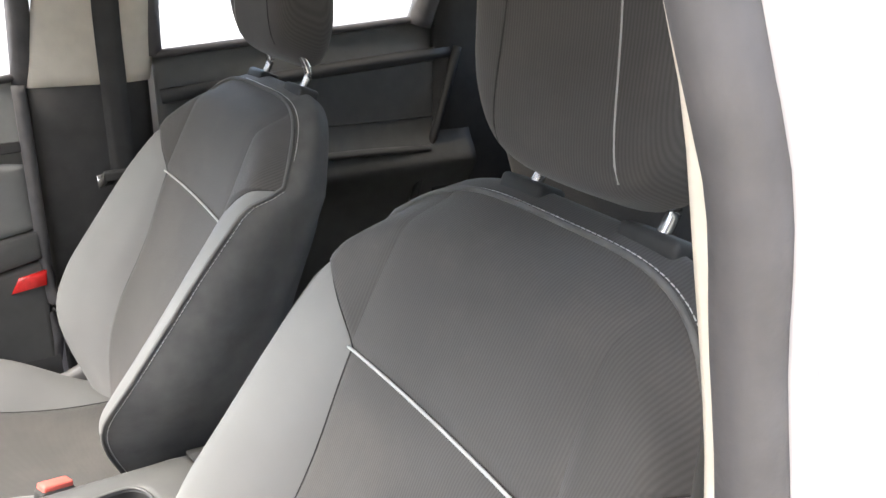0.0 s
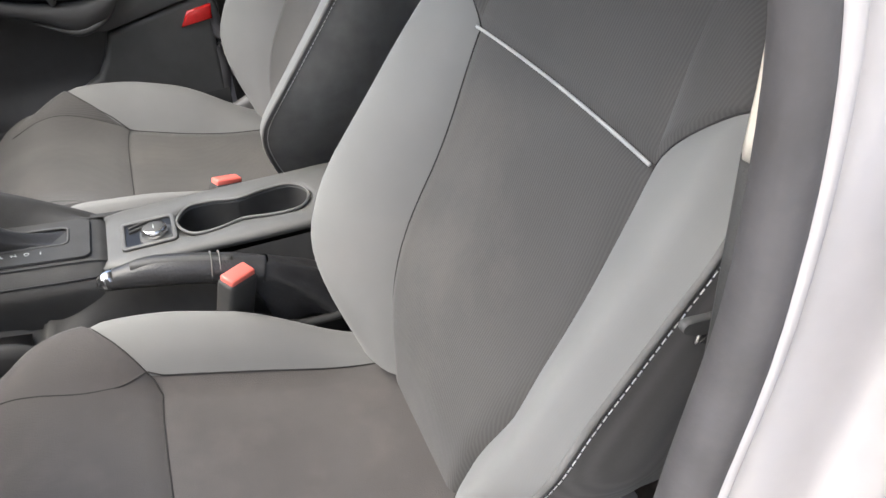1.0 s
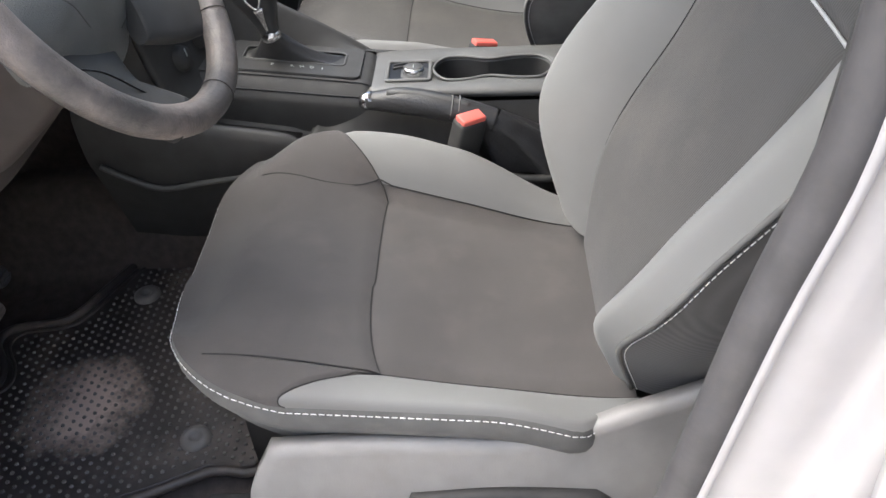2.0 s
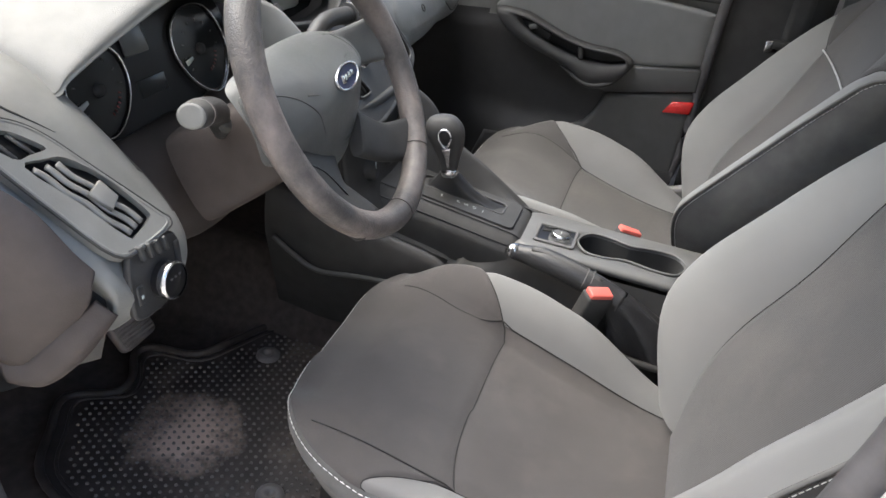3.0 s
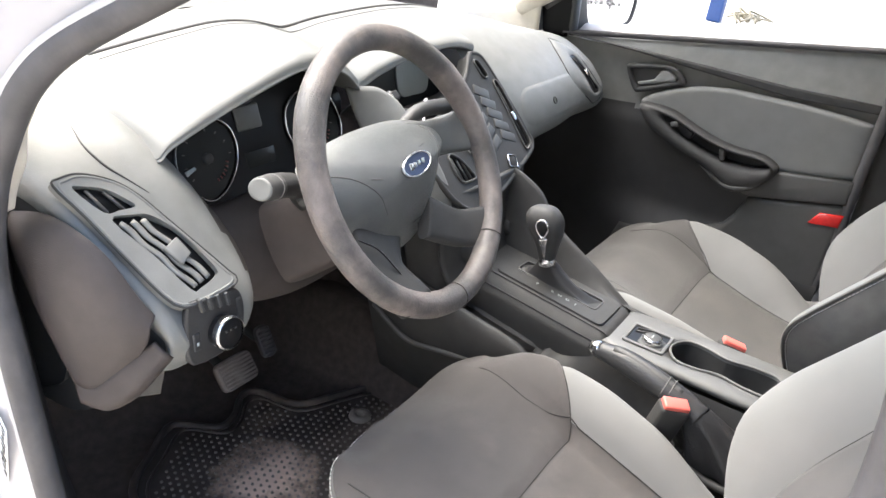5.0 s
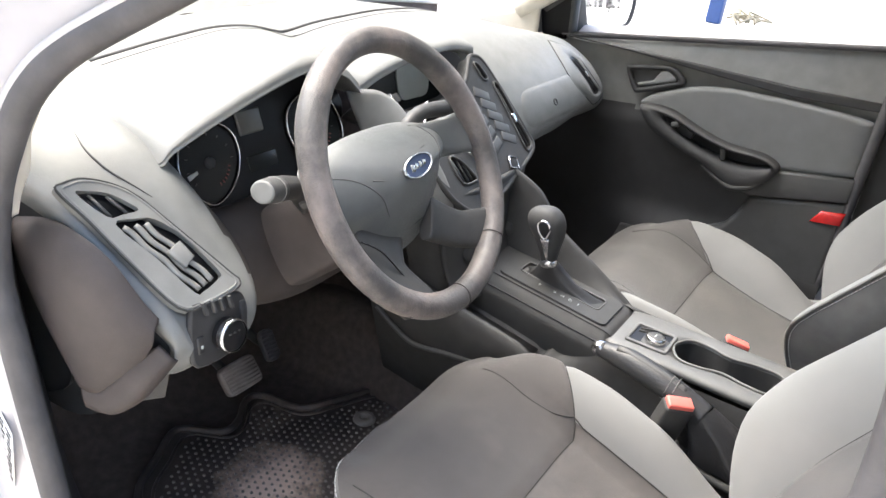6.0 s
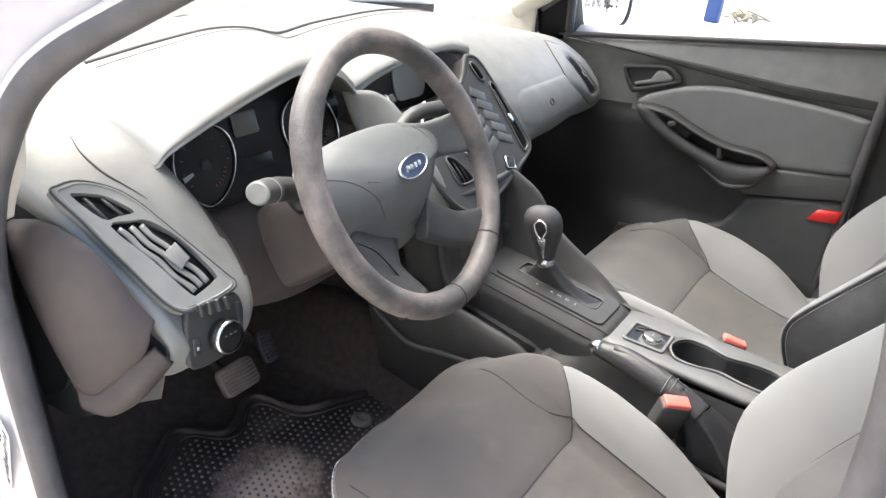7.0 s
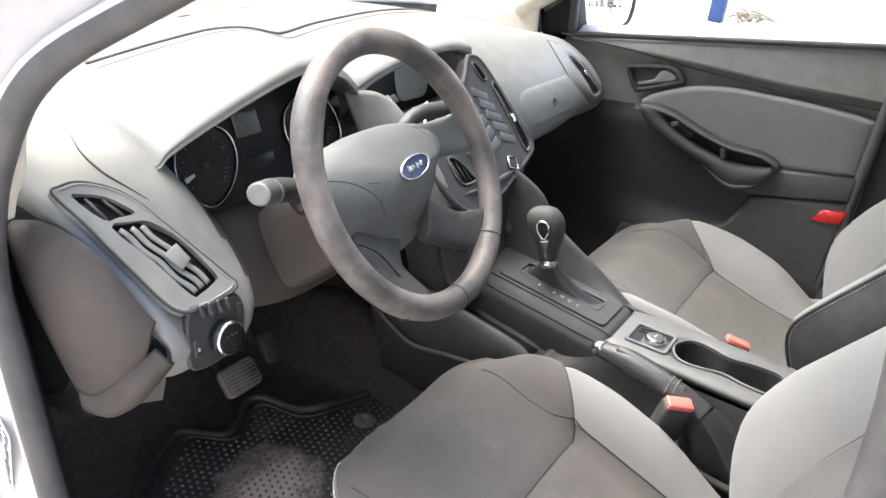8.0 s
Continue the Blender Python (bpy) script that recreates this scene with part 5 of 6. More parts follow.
fit_to(console, "tray_liner", sheet(lambda u, v: (u, v, 0.612 + 0.17 * (v - 0.544) - 0.030), steps(-0.096, -0.053, 2), steps(0.408, 0.56, 6), 0.002), BLACK, "black tray bottom")
fit_to(console, "carpet_edge", tube(spline([(-0.128, 0.70, 0.556), (-0.127, 0.66, 0.530), (-0.126, 0.615, 0.512), (-0.124, 0.55, 0.520), (-0.120, 0.47, 0.528), (-0.110, 0.40, 0.530)], 6), 0.0045, 8), GREY, "thin edge above the carpet")
fit_to(console, "console_flank", net([
    [(0.11, 0.60, 0.64), (0.105, 0.47, 0.645), (0.10, 0.33, 0.622), (0.105, 0.20, 0.612), (0.105, 0.0, 0.612), (0.10, -0.12, 0.60)],
    [(0.135, 0.62, 0.55), (0.13, 0.48, 0.55), (0.125, 0.35, 0.55), (0.12, 0.20, 0.55), (0.115, 0.0, 0.55), (0.11, -0.12, 0.55)],
    [(0.165, 0.72, 0.30), (0.16, 0.54, 0.30), (0.15, 0.38, 0.30), (0.14, 0.20, 0.30), (0.13, 0.0, 0.30), (0.12, -0.12, 0.30)],
], 5, 5, 0.008), DARK)
# shift panel
tilt = math.degrees(math.atan(0.125))
SP = Matrix.Translation((0.012, 0.44, 0.6405)) @ pose(0, 0, 0, tilt)
def shift_z(y):
    return 0.640 + (y - 0.44) * 0.125


def housing(y, grow=0.0, sink=0.0):
    """A cross-section of the shift housing, left foot to right foot."""
    z = shift_z(y) - sink
    return [(x + grow * (1 if x > 0.03 else -1), y, z + dz) for x, dz in ((-0.050, -0.075), (-0.050, -0.036), (-0.047, -0.022), (-0.036, -0.008), (-0.025, 0.001), (-0.019, 0.003), (0.072, 0.003), (0.078, 0.002), (0.090, -0.002), (0.104, -0.010), (0.112, -0.035), (0.118, -0.075))]


tail = [[(0.028 + (x - 0.028) * f, y, z - d) for x, y, z in housing(yy)] for yy, f, d in ((0.312, 0.99, 0.001), (0.300, 0.95, 0.006), (0.291, 0.88, 0.018), (0.287, 0.80, 0.045))]
fit_to(console, "shift_housing", net([housing(y) for y in (0.585, 0.54, 0.49, 0.44, 0.39, 0.345)] + tail, 4, 4), DARK, "dark grey shift housing")
fit_to(console, "housing_groove", tube(spline([(-0.0425, y, shift_z(y) - 0.0145) for y in (0.56, 0.48, 0.40, 0.33)] + [(-0.036, 0.305, shift_z(0.30) - 0.016), (-0.01, 0.291, shift_z(0.29) - 0.022)], 5), 0.0013, 6), BLACK)
panel_out = rrect(-0.032, -0.124, 0.062, 0.082, 0.010)
gate = rrect(0.002, -0.098, 0.044, 0.058, 0.008)
shift_plate = fit_to(console, "shift_plate", holed_plate(panel_out, [gate], 0.004, SP @ pose(0, 0, 0.002)), DARK, "dark shift plate with letters", False)
fit_to(shift_plate, "plate_gap", tube([SP @ Vector((x, y, 0.0035)) for x, y in panel_out], 0.0013, 6, closed=True), BLACK)
fit_to(shift_plate, "gate_rim", tube([SP @ Vector((x, y, 0.006)) for x, y in gate], 0.0017, 6, closed=True), GREY, "raised rim round the boot")
for k, (ch, px_, py_) in enumerate((("P", -0.011, 0.010), ("R", -0.011, -0.020), ("N", -0.011, -0.035), ("D", -0.011, -0.050))):
    let = bpy.data.curves.new("letter", "FONT")
    let.body, let.size, let.align_x, let.align_y, let.extrude = ch, 0.0095, "CENTER", "CENTER", 0.0002
    let.materials.append(PALE)
    lo = new("shift_letter", let)
    lo.matrix_world = SP @ pose(px_, py_, 0.0064, 0, 0, -70)
    lo.parent, lo.matrix_parent_inverse = shift_plate, Matrix.Translation(console.location).inverted()
    lo.matrix_parent_inverse = Matrix.Identity(4)
fit_to(shift_plate, "shift_mark", box((0.006, 0.0016, 0.0004), SP @ pose(-0.012, -0.066, 0.0064), 0), PALE)
boot = []
for f2 in (0, 0.2, 0.45, 0.7, 0.9, 1.0):
    cx3, cy3 = 0.023 - 0.012 * f2, -0.020 + 0.032 * f2
    boot.append([SP @ Vector((cx3 + (0.021 - 0.009 * f2) * math.copysign(abs(math.cos(q)) ** (0.5 + 0.5 * f2), math.cos(q)), cy3 + (0.078 - 0.064 * f2 ** 0.75) * math.copysign(abs(math.sin(q)) ** (0.5 + 0.5 * f2), math.sin(q)), 0.001 + 0.046 * f2 ** 1.25 + 0.0035 * (1 - f2) * math.sin(5 * q + 7 * f2))) for q in [2 * math.pi * k / 20 for k in range(20)]])
lever = thing("gear_lever", "automatic gear lever with grey knob and black boot", "gear lever", (0.015, 0.45, 0.65))
fit_to(lever, "boot", net(boot, 2, 3, closed=True), GAITER, "creased black boot")
LV = Matrix.Translation((0.012, 0.447, 0.698)) @ pose(0, 0, 0, -14, 2)
fit_to(lever, "collar", lathe([(0.0125, -0.016), (0.0150, -0.014), (0.0155, -0.006), (0.0125, 0.0)], 24, LV), CHROME, "bright collar")
kn = [[LV @ Vector((rx * math.copysign(abs(math.cos(q)) ** 0.75, math.cos(q)), dy + ry * math.copysign(abs(math.sin(q)) ** 0.75, math.sin(q)), z)) for q in [2 * math.pi * k / 16 for k in range(16)]] for z, rx, ry, dy in ((-0.004, 0.0125, 0.014, 0), (0.015, 0.0155, 0.018, -0.002), (0.036, 0.021, 0.025, -0.003), (0.058, 0.0255, 0.031, 0.0), (0.074, 0.0245, 0.030, 0.003), (0.086, 0.018, 0.022, 0.005), (0.091, 0.008, 0.010, 0.006), (0.0918, 0.001, 0.001, 0.006))]
knob = fit_to(lever, "knob", net(kn, 2, 3, closed=True), DARK, "dark grey grip")
knob_tree = BVHTree.FromPolygons([v.co for v in knob.data.vertices], [p.vertices for p in knob.data.polygons])


def on_knob(ang, h, lift=0.0):
    """A point on the grip at an angle round it and a height up it."""
    d = (LV.to_3x3() @ Vector((math.cos(ang), math.sin(ang), 0))).normalized()
    axis = LV @ Vector((0, 0, h))
    hit = knob_tree.ray_cast(axis + d * 0.1, -d)[0] or axis + d * 0.02
    return hit + d * lift


face_dir = radians(190)
ring = [on_knob(face_dir + 0.50 * math.cos(q) * (0.75 + 0.25 * math.sin(q)), 0.056 + 0.016 * math.sin(q), 0.0008) for q in [2 * math.pi * k / 24 for k in range(24)]]
fit_to(knob, "insert_rim", tube(ring, 0.0021, 8, closed=True), CHROME, "bright oval insert rim")
drop = sheet(lambda u, v: on_knob(face_dir + u * (0.34 - 0.25 * v), 0.040 - 0.040 * v, 0.0012), steps(-1, 1, 8), steps(0, 1, 8), 0.001)
fit_to(knob, "insert_tail", drop, CHROME, "bright tapering insert")
fit_to(knob, "insert_face", sheet(lambda u, v: on_knob(face_dir + 0.40 * u * math.sqrt(max(0.0, 1 - v * v)), 0.056 + 0.0135 * v, 0.0006), steps(-1, 1, 8), steps(-0.98, 0.98, 8), 0.0006), BLACK)
# cup holder plate
CP = Matrix.Translation((0.028, 0.155, 0.612))
po = round_outline([(-0.062, 0.155), (0.0, 0.165), (0.066, 0.155), (0.076, 0.05), (0.076, -0.16), (0.07, -0.20), (-0.068, -0.20), (-0.074, -0.16), (-0.07, 0.05)], 4)
hole = round_outline([(0.0, 0.052), (0.036, 0.034), (0.038, 0.0), (0.028, -0.035), (0.036, -0.075), (0.034, -0.115), (0.0, -0.132), (-0.034, -0.115), (-0.036, -0.075), (-0.028, -0.035), (-0.038, 0.0), (-0.036, 0.034)], 3)
ang = lambda p: math.atan2(p[1] + 0.04, p[0])


def radial(outline, n=72):
    """The outline resampled at even angles about (0, -0.04)."""
    res = []
    for k in range(n):
        a = 2 * math.pi * k / n
        d = Vector((math.cos(a), math.sin(a)))
        best = 0.0
        for p, q in zip(outline, outline[1:] + outline[:1]):
            px, py, qx, qy = p[0], p[1] + 0.04, q[0], q[1] + 0.04
            den = d.x * (qy - py) - d.y * (qx - px)
            if abs(den) < 1e-12:
                continue
            t2 = (px * (qy - py) - py * (qx - px)) / den
            s2 = (px * d.y - py * d.x) / den
            if t2 > 0 and -1e-9 <= s2 <= 1 + 1e-9:
                best = max(best, t2)
        res.append((d.x * best, d.y * best - 0.04))
    return res


po_r, hole_r = radial(po), radial(hole)
cup_plate = fit_to(console, "cup_holder_plate", ring_plate(po_r, hole_r, 0.012, CP @ pose(0, 0, -0.006)), PLATE, "paler grey plate round the cup holder")
well = bmesh.new()
rings = [[well.verts.new(CP @ Vector((x * f2, (y + 0.04) * f2 - 0.04, z))) for x, y in hole_r] for f2, z in ((1.0, 0.0), (0.99, -0.03), (0.95, -0.085), (0.0, -0.085))]
for r0, r1 in zip(rings, rings[1:]):
    for k in range(72):
        well.faces.new((r0[k], r0[(k + 1) % 72], r1[(k + 1) % 72], r1[k]))
bmesh.ops.remove_doubles(well, verts=well.verts, dist=1e-5)
fit_to(cup_plate, "cup_well", well, DARK, "dark double cup well")
fit_to(cup_plate, "well_lip", tube([CP @ Vector((x, y, 0.006)) for x, y in hole_r], 0.0024, 6, closed=True), PLATE)
# socket tray ahead of the cups
SK = CP @ pose(-0.008, 0.089, 0.006)
fit_to(cup_plate, "socket_tray", prism(rrect(-0.029, -0.031, 0.029, 0.031, 0.004), 0.001, SK, 0), BLACK, "black square socket recess")
fit_to(cup_plate, "tray_rim", ring_plate(rrect(-0.034, -0.036, 0.034, 0.036, 0.006), rrect(-0.028, -0.030, 0.028, 0.030, 0.004), 0.004, SK), PLATE)
fit_to(cup_plate, "socket_seat", prism(rrect(-0.029, -0.031, 0.010, 0.012, 0.012), 0.002, SK @ pose(0, 0, 0.0005), 0.001), GREY)
fit_to(cup_plate, "power_socket", lathe([(0.0, 0.0125), (0.0125, 0.0125), (0.0145, 0.011), (0.0150, 0.0)], 32, SK @ pose(-0.008, -0.008, 0.001)), GREY, "round power socket cap")
fit_to(cup_plate, "socket_ring", lathe([(0.0142, 0.0126), (0.0165, 0.011), (0.0172, 0.006), (0.0172, 0.0)], 32, SK @ pose(-0.008, -0.008, 0.001)), CHROME, "bright socket ring")
fit_to(cup_plate, "cap_mark", box((0.010, 0.0016, 0.0006), SK @ pose(-0.008, -0.008, 0.0137), 0), PALE)
for k in range(2):
    fit_to(cup_plate, "recess_rib", box((0.003, 0.024, 0.004), SK @ pose(0.012 + 0.010 * k, 0.014, 0.002, 0, 0, 20), 0.001), DARK)
fit_to(console, "console_rear", net([
    [(-0.05, -0.04, 0.612), (0.028, -0.05, 0.614), (0.105, -0.04, 0.612)],
    [(-0.055, -0.20, 0.60), (0.028, -0.20, 0.602), (0.11, -0.20, 0.60)],
    [(-0.06, -0.26, 0.52), (0.028, -0.27, 0.52), (0.11, -0.26, 0.52)],
    [(-0.06, -0.26, 0.32), (0.028, -0.27, 0.32), (0.11, -0.26, 0.32)],
], 4, 4, 0.008), DARK)
# hand brake
brake = thing("hand_brake", "black leather hand brake with bright button and gaiter", "hand brake", (-0.09, 0.12, 0.52))
bp = spline([(-0.072, 0.300, 0.620), (-0.077, 0.25, 0.622), (-0.084, 0.20, 0.616), (-0.090, 0.15, 0.604), (-0.094, 0.115, 0.592)], 6)
fit_to(brake, "grip", tube(bp, [0.0135 + 0.0075 * smoothstep(0, 0.3, i / 24) for i in range(len(bp))], 16, flat=0.95), GAITER, "black leather grip")
fit_to(brake, "button", tube([(-0.0712, 0.311, 0.6185), (-0.0716, 0.304, 0.6192), (-0.0725, 0.290, 0.621)], [0.008, 0.0125, 0.0146], 16), CHROME, "bright metal button")
# paler strip paints the sheen along the top of the black grip
fit_to(brake, "grip_highlight", tube([(p.x - 0.003, p.y, p.z + 0.0150) for p in bp[4:19]], 0.0075, 10, flat=0.75), GREY, "highlight along the top of the grip, as a paler strip")
for at, rr in ((0.178, 0.0202), (0.168, 0.0204)):
    c3 = Vector((-0.0868, at, 0.6105 + 0.22 * (at - 0.17)))
    fit_to(brake, "grip_seam", tube([c3 + Matrix.Rotation(0.22, 3, "X") @ Vector((rr * math.cos(k * math.pi / 10), 0, rr * math.sin(k * math.pi / 10))) for k in range(20)], 0.0010, 6, closed=True), SIDE)


def gaiter_ring(f):
    """One loop of the gaiter, from the grip's end (f = 0) down to the floor of the recess."""
    res = []
    for k in range(56):
        q = 2 * math.pi * k / 56
        fold = 1 + (0.06 + 0.20 * f) * (1 - 2 * abs(math.sin(3.5 * q + 1.2 * f)) ** 0.7) * min(1.0, 3 * f)
        rx, ry = (0.021 + 0.026 * f) * fold, (0.022 + 0.070 * f) * fold
        res.append((-0.092 + 0.016 * f + rx * math.cos(q), 0.128 - 0.085 * f + ry * math.sin(q), 0.598 - 0.085 * f - 0.012 * math.sin(q) * (1 - f)))
    return res


fit_to(brake, "gaiter", net([gaiter_ring(f) for f in (0.0, 0.12, 0.35, 0.6, 0.85, 1.0)], 1, 3, closed=True), GAITER, "creased black gaiter")
fit_to(brake, "gaiter_frame", tube([(x, y, z + 0.002) for x, y, z in [(-0.076 + 0.052 * math.cos(q), 0.043 + 0.102 * math.sin(q), 0.512) for q in [2 * math.pi * k / 32 for k in range(32)]]], 0.006, 8, closed=True), DARK, "dark gaiter frame")


def buckle(x, y, z, lean, turn, label):
    b = thing("belt_buckle", label, "belt buckle", (x, y, z - 0.1), "belt buckles")
    m = Matrix.Translation((x, y, z)) @ pose(0, 0, 0, 12, lean, 8) @ pose(0, 0, 0, 0, 0, turn)
    fit_to(b, "buckle_body", box((0.028, 0.046, 0.075), m @ pose(0, 0, -0.042), 0.006), DARK)
    fit_to(b, "release_button", box((0.022, 0.040, 0.012), m @ pose(0, 0, -0.004), 0.003), RED, "red release button")
    fit_to(b, "buckle_stem", tube([m @ Vector((0, 0, -0.07)), m @ Vector((0, -0.01, -0.14)), m @ Vector((0, -0.03, -0.22))], 0.011, 8, flat=1.6), DARK)
    return b


buckle(-0.128, 0.148, 0.622, -8, 28, "black belt buckle with red button beside driver seat")
buckle(0.132, 0.125, 0.612, 8, 12, "black belt buckle with red button beside passenger seat")


# ---- passenger door ----
def belt(y):
    return 1.057 - 0.162 * y if y > -0.1 else 1.062 - 0.086 * y


def facing(x, y=0.0, z=0.0):
    """Lays (-y, z) outlines on an upright plane at x that faces the car's middle."""
    return Matrix(((0, 0, -1, x), (-1, 0, 0, y), (0, 1, 0, z), (0, 0, 0, 1)))


def flip(points):
    return [(-y, z) for y, z in points]


door = thing("car_door", "closed front passenger door with grey trim and armrest", "car door", (0.74, 0.42, 0.36), "doors")


def door_x(y, z):
    t = z - belt(y)
    x = 0.728 + 0.012 * smoothstep(-0.06, 0.0, t) - 0.012 * smoothstep(-0.16, -0.2, t)
    x -= 0.035 * smoothstep(0.60, 0.50, z) * smoothstep(0.70, 0.45, y)
    x += 0.03 * smoothstep(0.55, 0.80, y) * smoothstep(0.9, 0.7, z)
    return x


# dash plastic, paler than the door vinyl, brightens this shaded panel by colour
panel = fit_to(door, "door_panel", sheet(lambda u, v: (door_x(u, 0.36 + (belt(u) - 0.36) * v), u, 0.36 + (belt(u) - 0.36) * v), steps(0.055, 0.86, 40), steps(0, 1, 50)), DASH, "grey grained door panel, shade below painted black")
# faces below 0.80 take black plastic in place of the shade under the dash
panel.data.materials.append(PITCH)
for pl in panel.data.polygons:
    pl.material_index = 1 if pl.center.z < 0.80 else 0
# upper trim takes the same paler plastic to lift its brightness
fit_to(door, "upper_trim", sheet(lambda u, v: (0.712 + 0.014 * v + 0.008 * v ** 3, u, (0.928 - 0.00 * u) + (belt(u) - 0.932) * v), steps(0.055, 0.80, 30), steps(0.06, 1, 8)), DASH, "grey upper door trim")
fit_to(door, "groove_strip", prism(flip([(0.055, 0.924), (0.055, 0.942), (0.245, 0.935), (0.433, 0.937), (0.595, 0.937), (0.774, 0.934), (0.60, 0.931), (0.43, 0.922), (0.24, 0.914)]), 0.012, facing(0.714), 0.003), DARK, "dark strip along the door")
ins = round_outline(flip([(0.556, 0.818), (0.549, 0.836), (0.516, 0.857), (0.452, 0.883), (0.374, 0.900), (0.288, 0.905), (0.174, 0.907), (0.075, 0.902), (0.060, 0.885), (0.060, 0.80), (0.070, 0.777), (0.216, 0.752), (0.30, 0.75), (0.40, 0.77), (0.50, 0.80)]), 4)
fit_to(door, "door_insert", soft_plate(ins, 0.018, facing(0.712), 0.16), VINYL, "soft light grey door insert")
ao = even(round_outline(flip([(0.549, 0.824), (0.542, 0.805), (0.512, 0.777), (0.448, 0.75), (0.364, 0.723), (0.322, 0.697), (0.294, 0.690), (0.249, 0.708), (0.226, 0.734), (0.212, 0.760), (0.232, 0.776), (0.262, 0.783), (0.312, 0.783), (0.358, 0.789), (0.408, 0.803), (0.466, 0.824), (0.494, 0.828), (0.524, 0.828)]), 4), 90)
ai = even(round_outline(flip([(0.490, 0.818), (0.478, 0.802), (0.442, 0.783), (0.39, 0.762), (0.334, 0.751), (0.281, 0.749), (0.230, 0.763), (0.232, 0.772), (0.26, 0.776), (0.31, 0.775), (0.356, 0.781), (0.406, 0.794), (0.464, 0.814)]), 4), 90)
armrest = fit_to(door, "armrest", ring_plate(ao, ai, 0.045, facing(0.70)), DARK, "dark armrest with pull cup")
fit_to(armrest, "pull_cup", prism(ai, 0.012, facing(0.70), 0), BLACK)
fit_to(armrest, "switch_pad", prism(flip([(0.488, 0.815), (0.464, 0.812), (0.41, 0.793), (0.415, 0.776), (0.445, 0.786), (0.476, 0.803)]), 0.038, facing(0.70), 0.002), BLACK, "black window switch pad")
fit_to(armrest, "window_switch", box((0.012, 0.020, 0.012), Matrix.Translation((0.661, 0.455, 0.802)) @ pose(0, 0, 0, -20), 0.003), GREY)
fit_to(armrest, "arm_bridge", box((0.04, 0.012, 0.028), Matrix.Translation((0.677, 0.335, 0.764)) @ pose(0, 0, 0, -15), 0.004), DARK)
fit_to(armrest, "arm_lip", tube(spline([(0.662, 0.375, 0.727), (0.660, 0.325, 0.702), (0.660, 0.292, 0.696), (0.661, 0.252, 0.712), (0.665, 0.228, 0.735)], 5), [0.002 + 0.006 * math.sin(math.pi * k / 20) for k in range(21)], 8), DARK)
fit_to(door, "arm_band", prism(flip([(0.222, 0.752), (0.06, 0.778), (0.058, 0.725), (0.257, 0.680), (0.300, 0.690), (0.245, 0.712)]), 0.030, facing(0.712), 0.006, 3), GREY, "dark band under the insert")
fit_to(door, "lower_panel", prism(flip([(0.258, 0.676), (0.06, 0.722), (0.058, 0.44), (0.56, 0.44), (0.537, 0.515), (0.40, 0.545), (0.345, 0.566), (0.297, 0.592), (0.278, 0.622)]), 0.03, facing(0.715), 0.01, 3), GREY, "grey lower door pocket")
fit_to(door, "reflector", prism(flip([(0.120, 0.664), (0.058, 0.672), (0.055, 0.702), (0.103, 0.694)]), 0.012, facing(0.692), 0.004), REFLECT, "red door reflector")
ho = even(round_outline(flip([(0.612, 0.893), (0.598, 0.902), (0.55, 0.912), (0.505, 0.918), (0.479, 0.905), (0.467, 0.887), (0.491, 0.874), (0.564, 0.843), (0.586, 0.846)]), 4), 60)
hi = even(round_outline(flip([(0.600, 0.888), (0.590, 0.893), (0.55, 0.902), (0.513, 0.908), (0.488, 0.896), (0.485, 0.889), (0.498, 0.883), (0.565, 0.856), (0.580, 0.858)]), 4), 60)
hnd = fit_to(door, "handle_bezel", ring_plate(ho, hi, 0.014, facing(0.712)), DARK, "dark handle surround")
fit_to(hnd, "handle_cup", prism(hi, 0.003, facing(0.712), 0), GREY)
fit_to(hnd, "handle_lever", prism(flip([(0.528, 0.903), (0.512, 0.908), (0.489, 0.896), (0.490, 0.887), (0.573, 0.857), (0.578, 0.864), (0.540, 0.879)]), 0.010, facing(0.709), 0.003), DASH, "grey inner door lever")
# its window, frame and mirror sail
glass = fit_to(door, "window_pane", sheet(lambda u, v: (0.735 - 0.115 * v, u - 0.0 * v, belt(u) - 0.01 + (1.40 - belt(u)) * v), [0.06, 0.2, 0.4, 0.55], [0, 0.25, 0.5, 0.75, 1]), GLASS, "clear raised side glass")
glass.visible_shadow = False
fit_to(door, "belt_seal", tube([(0.728, y, belt(y) + 0.004) for y in steps(0.055, 0.80, 16)], 0.007, 8), RUBBER)
sail = [(0.722, 0.857, 0.926), (0.722, 0.843, 0.917), (0.722, 0.787, 0.921), (0.722, 0.783, 0.937), (0.720, 0.794, 1.060), (0.720, 0.880, 1.045)]
bm = bmesh.new()
bm.faces.new([bm.verts.new(p) for p in sail])
bmesh.ops.solidify(bm, geom=bm.faces[:], thickness=0.02)
bmesh.ops.recalc_face_normals(bm, faces=bm.faces)
fit_to(door, "mirror_sail", bm, BLACK, "black mirror corner", False)
fit_to(door, "sail_seal", tube([(0.712, 0.884, 1.05), (0.712, 0.866, 0.96), (0.712, 0.858, 0.925)], 0.008, 8), RUBBER)
fit_to(door, "sail_edge", tube([(0.727, 0.779, 0.928), (0.727, 0.776, 0.945), (0.725, 0.782, 1.06)], 0.011, 8), GREY, "grey edge of the window frame")
fit_to(door, "window_frame", tube(spline([(0.738, 0.86, 0.985), (0.72, 0.72, 1.105), (0.66, 0.38, 1.33), (0.63, 0.2, 1.40), (0.63, 0.05, 1.41)], 6), 0.022, 10), RUBBER)
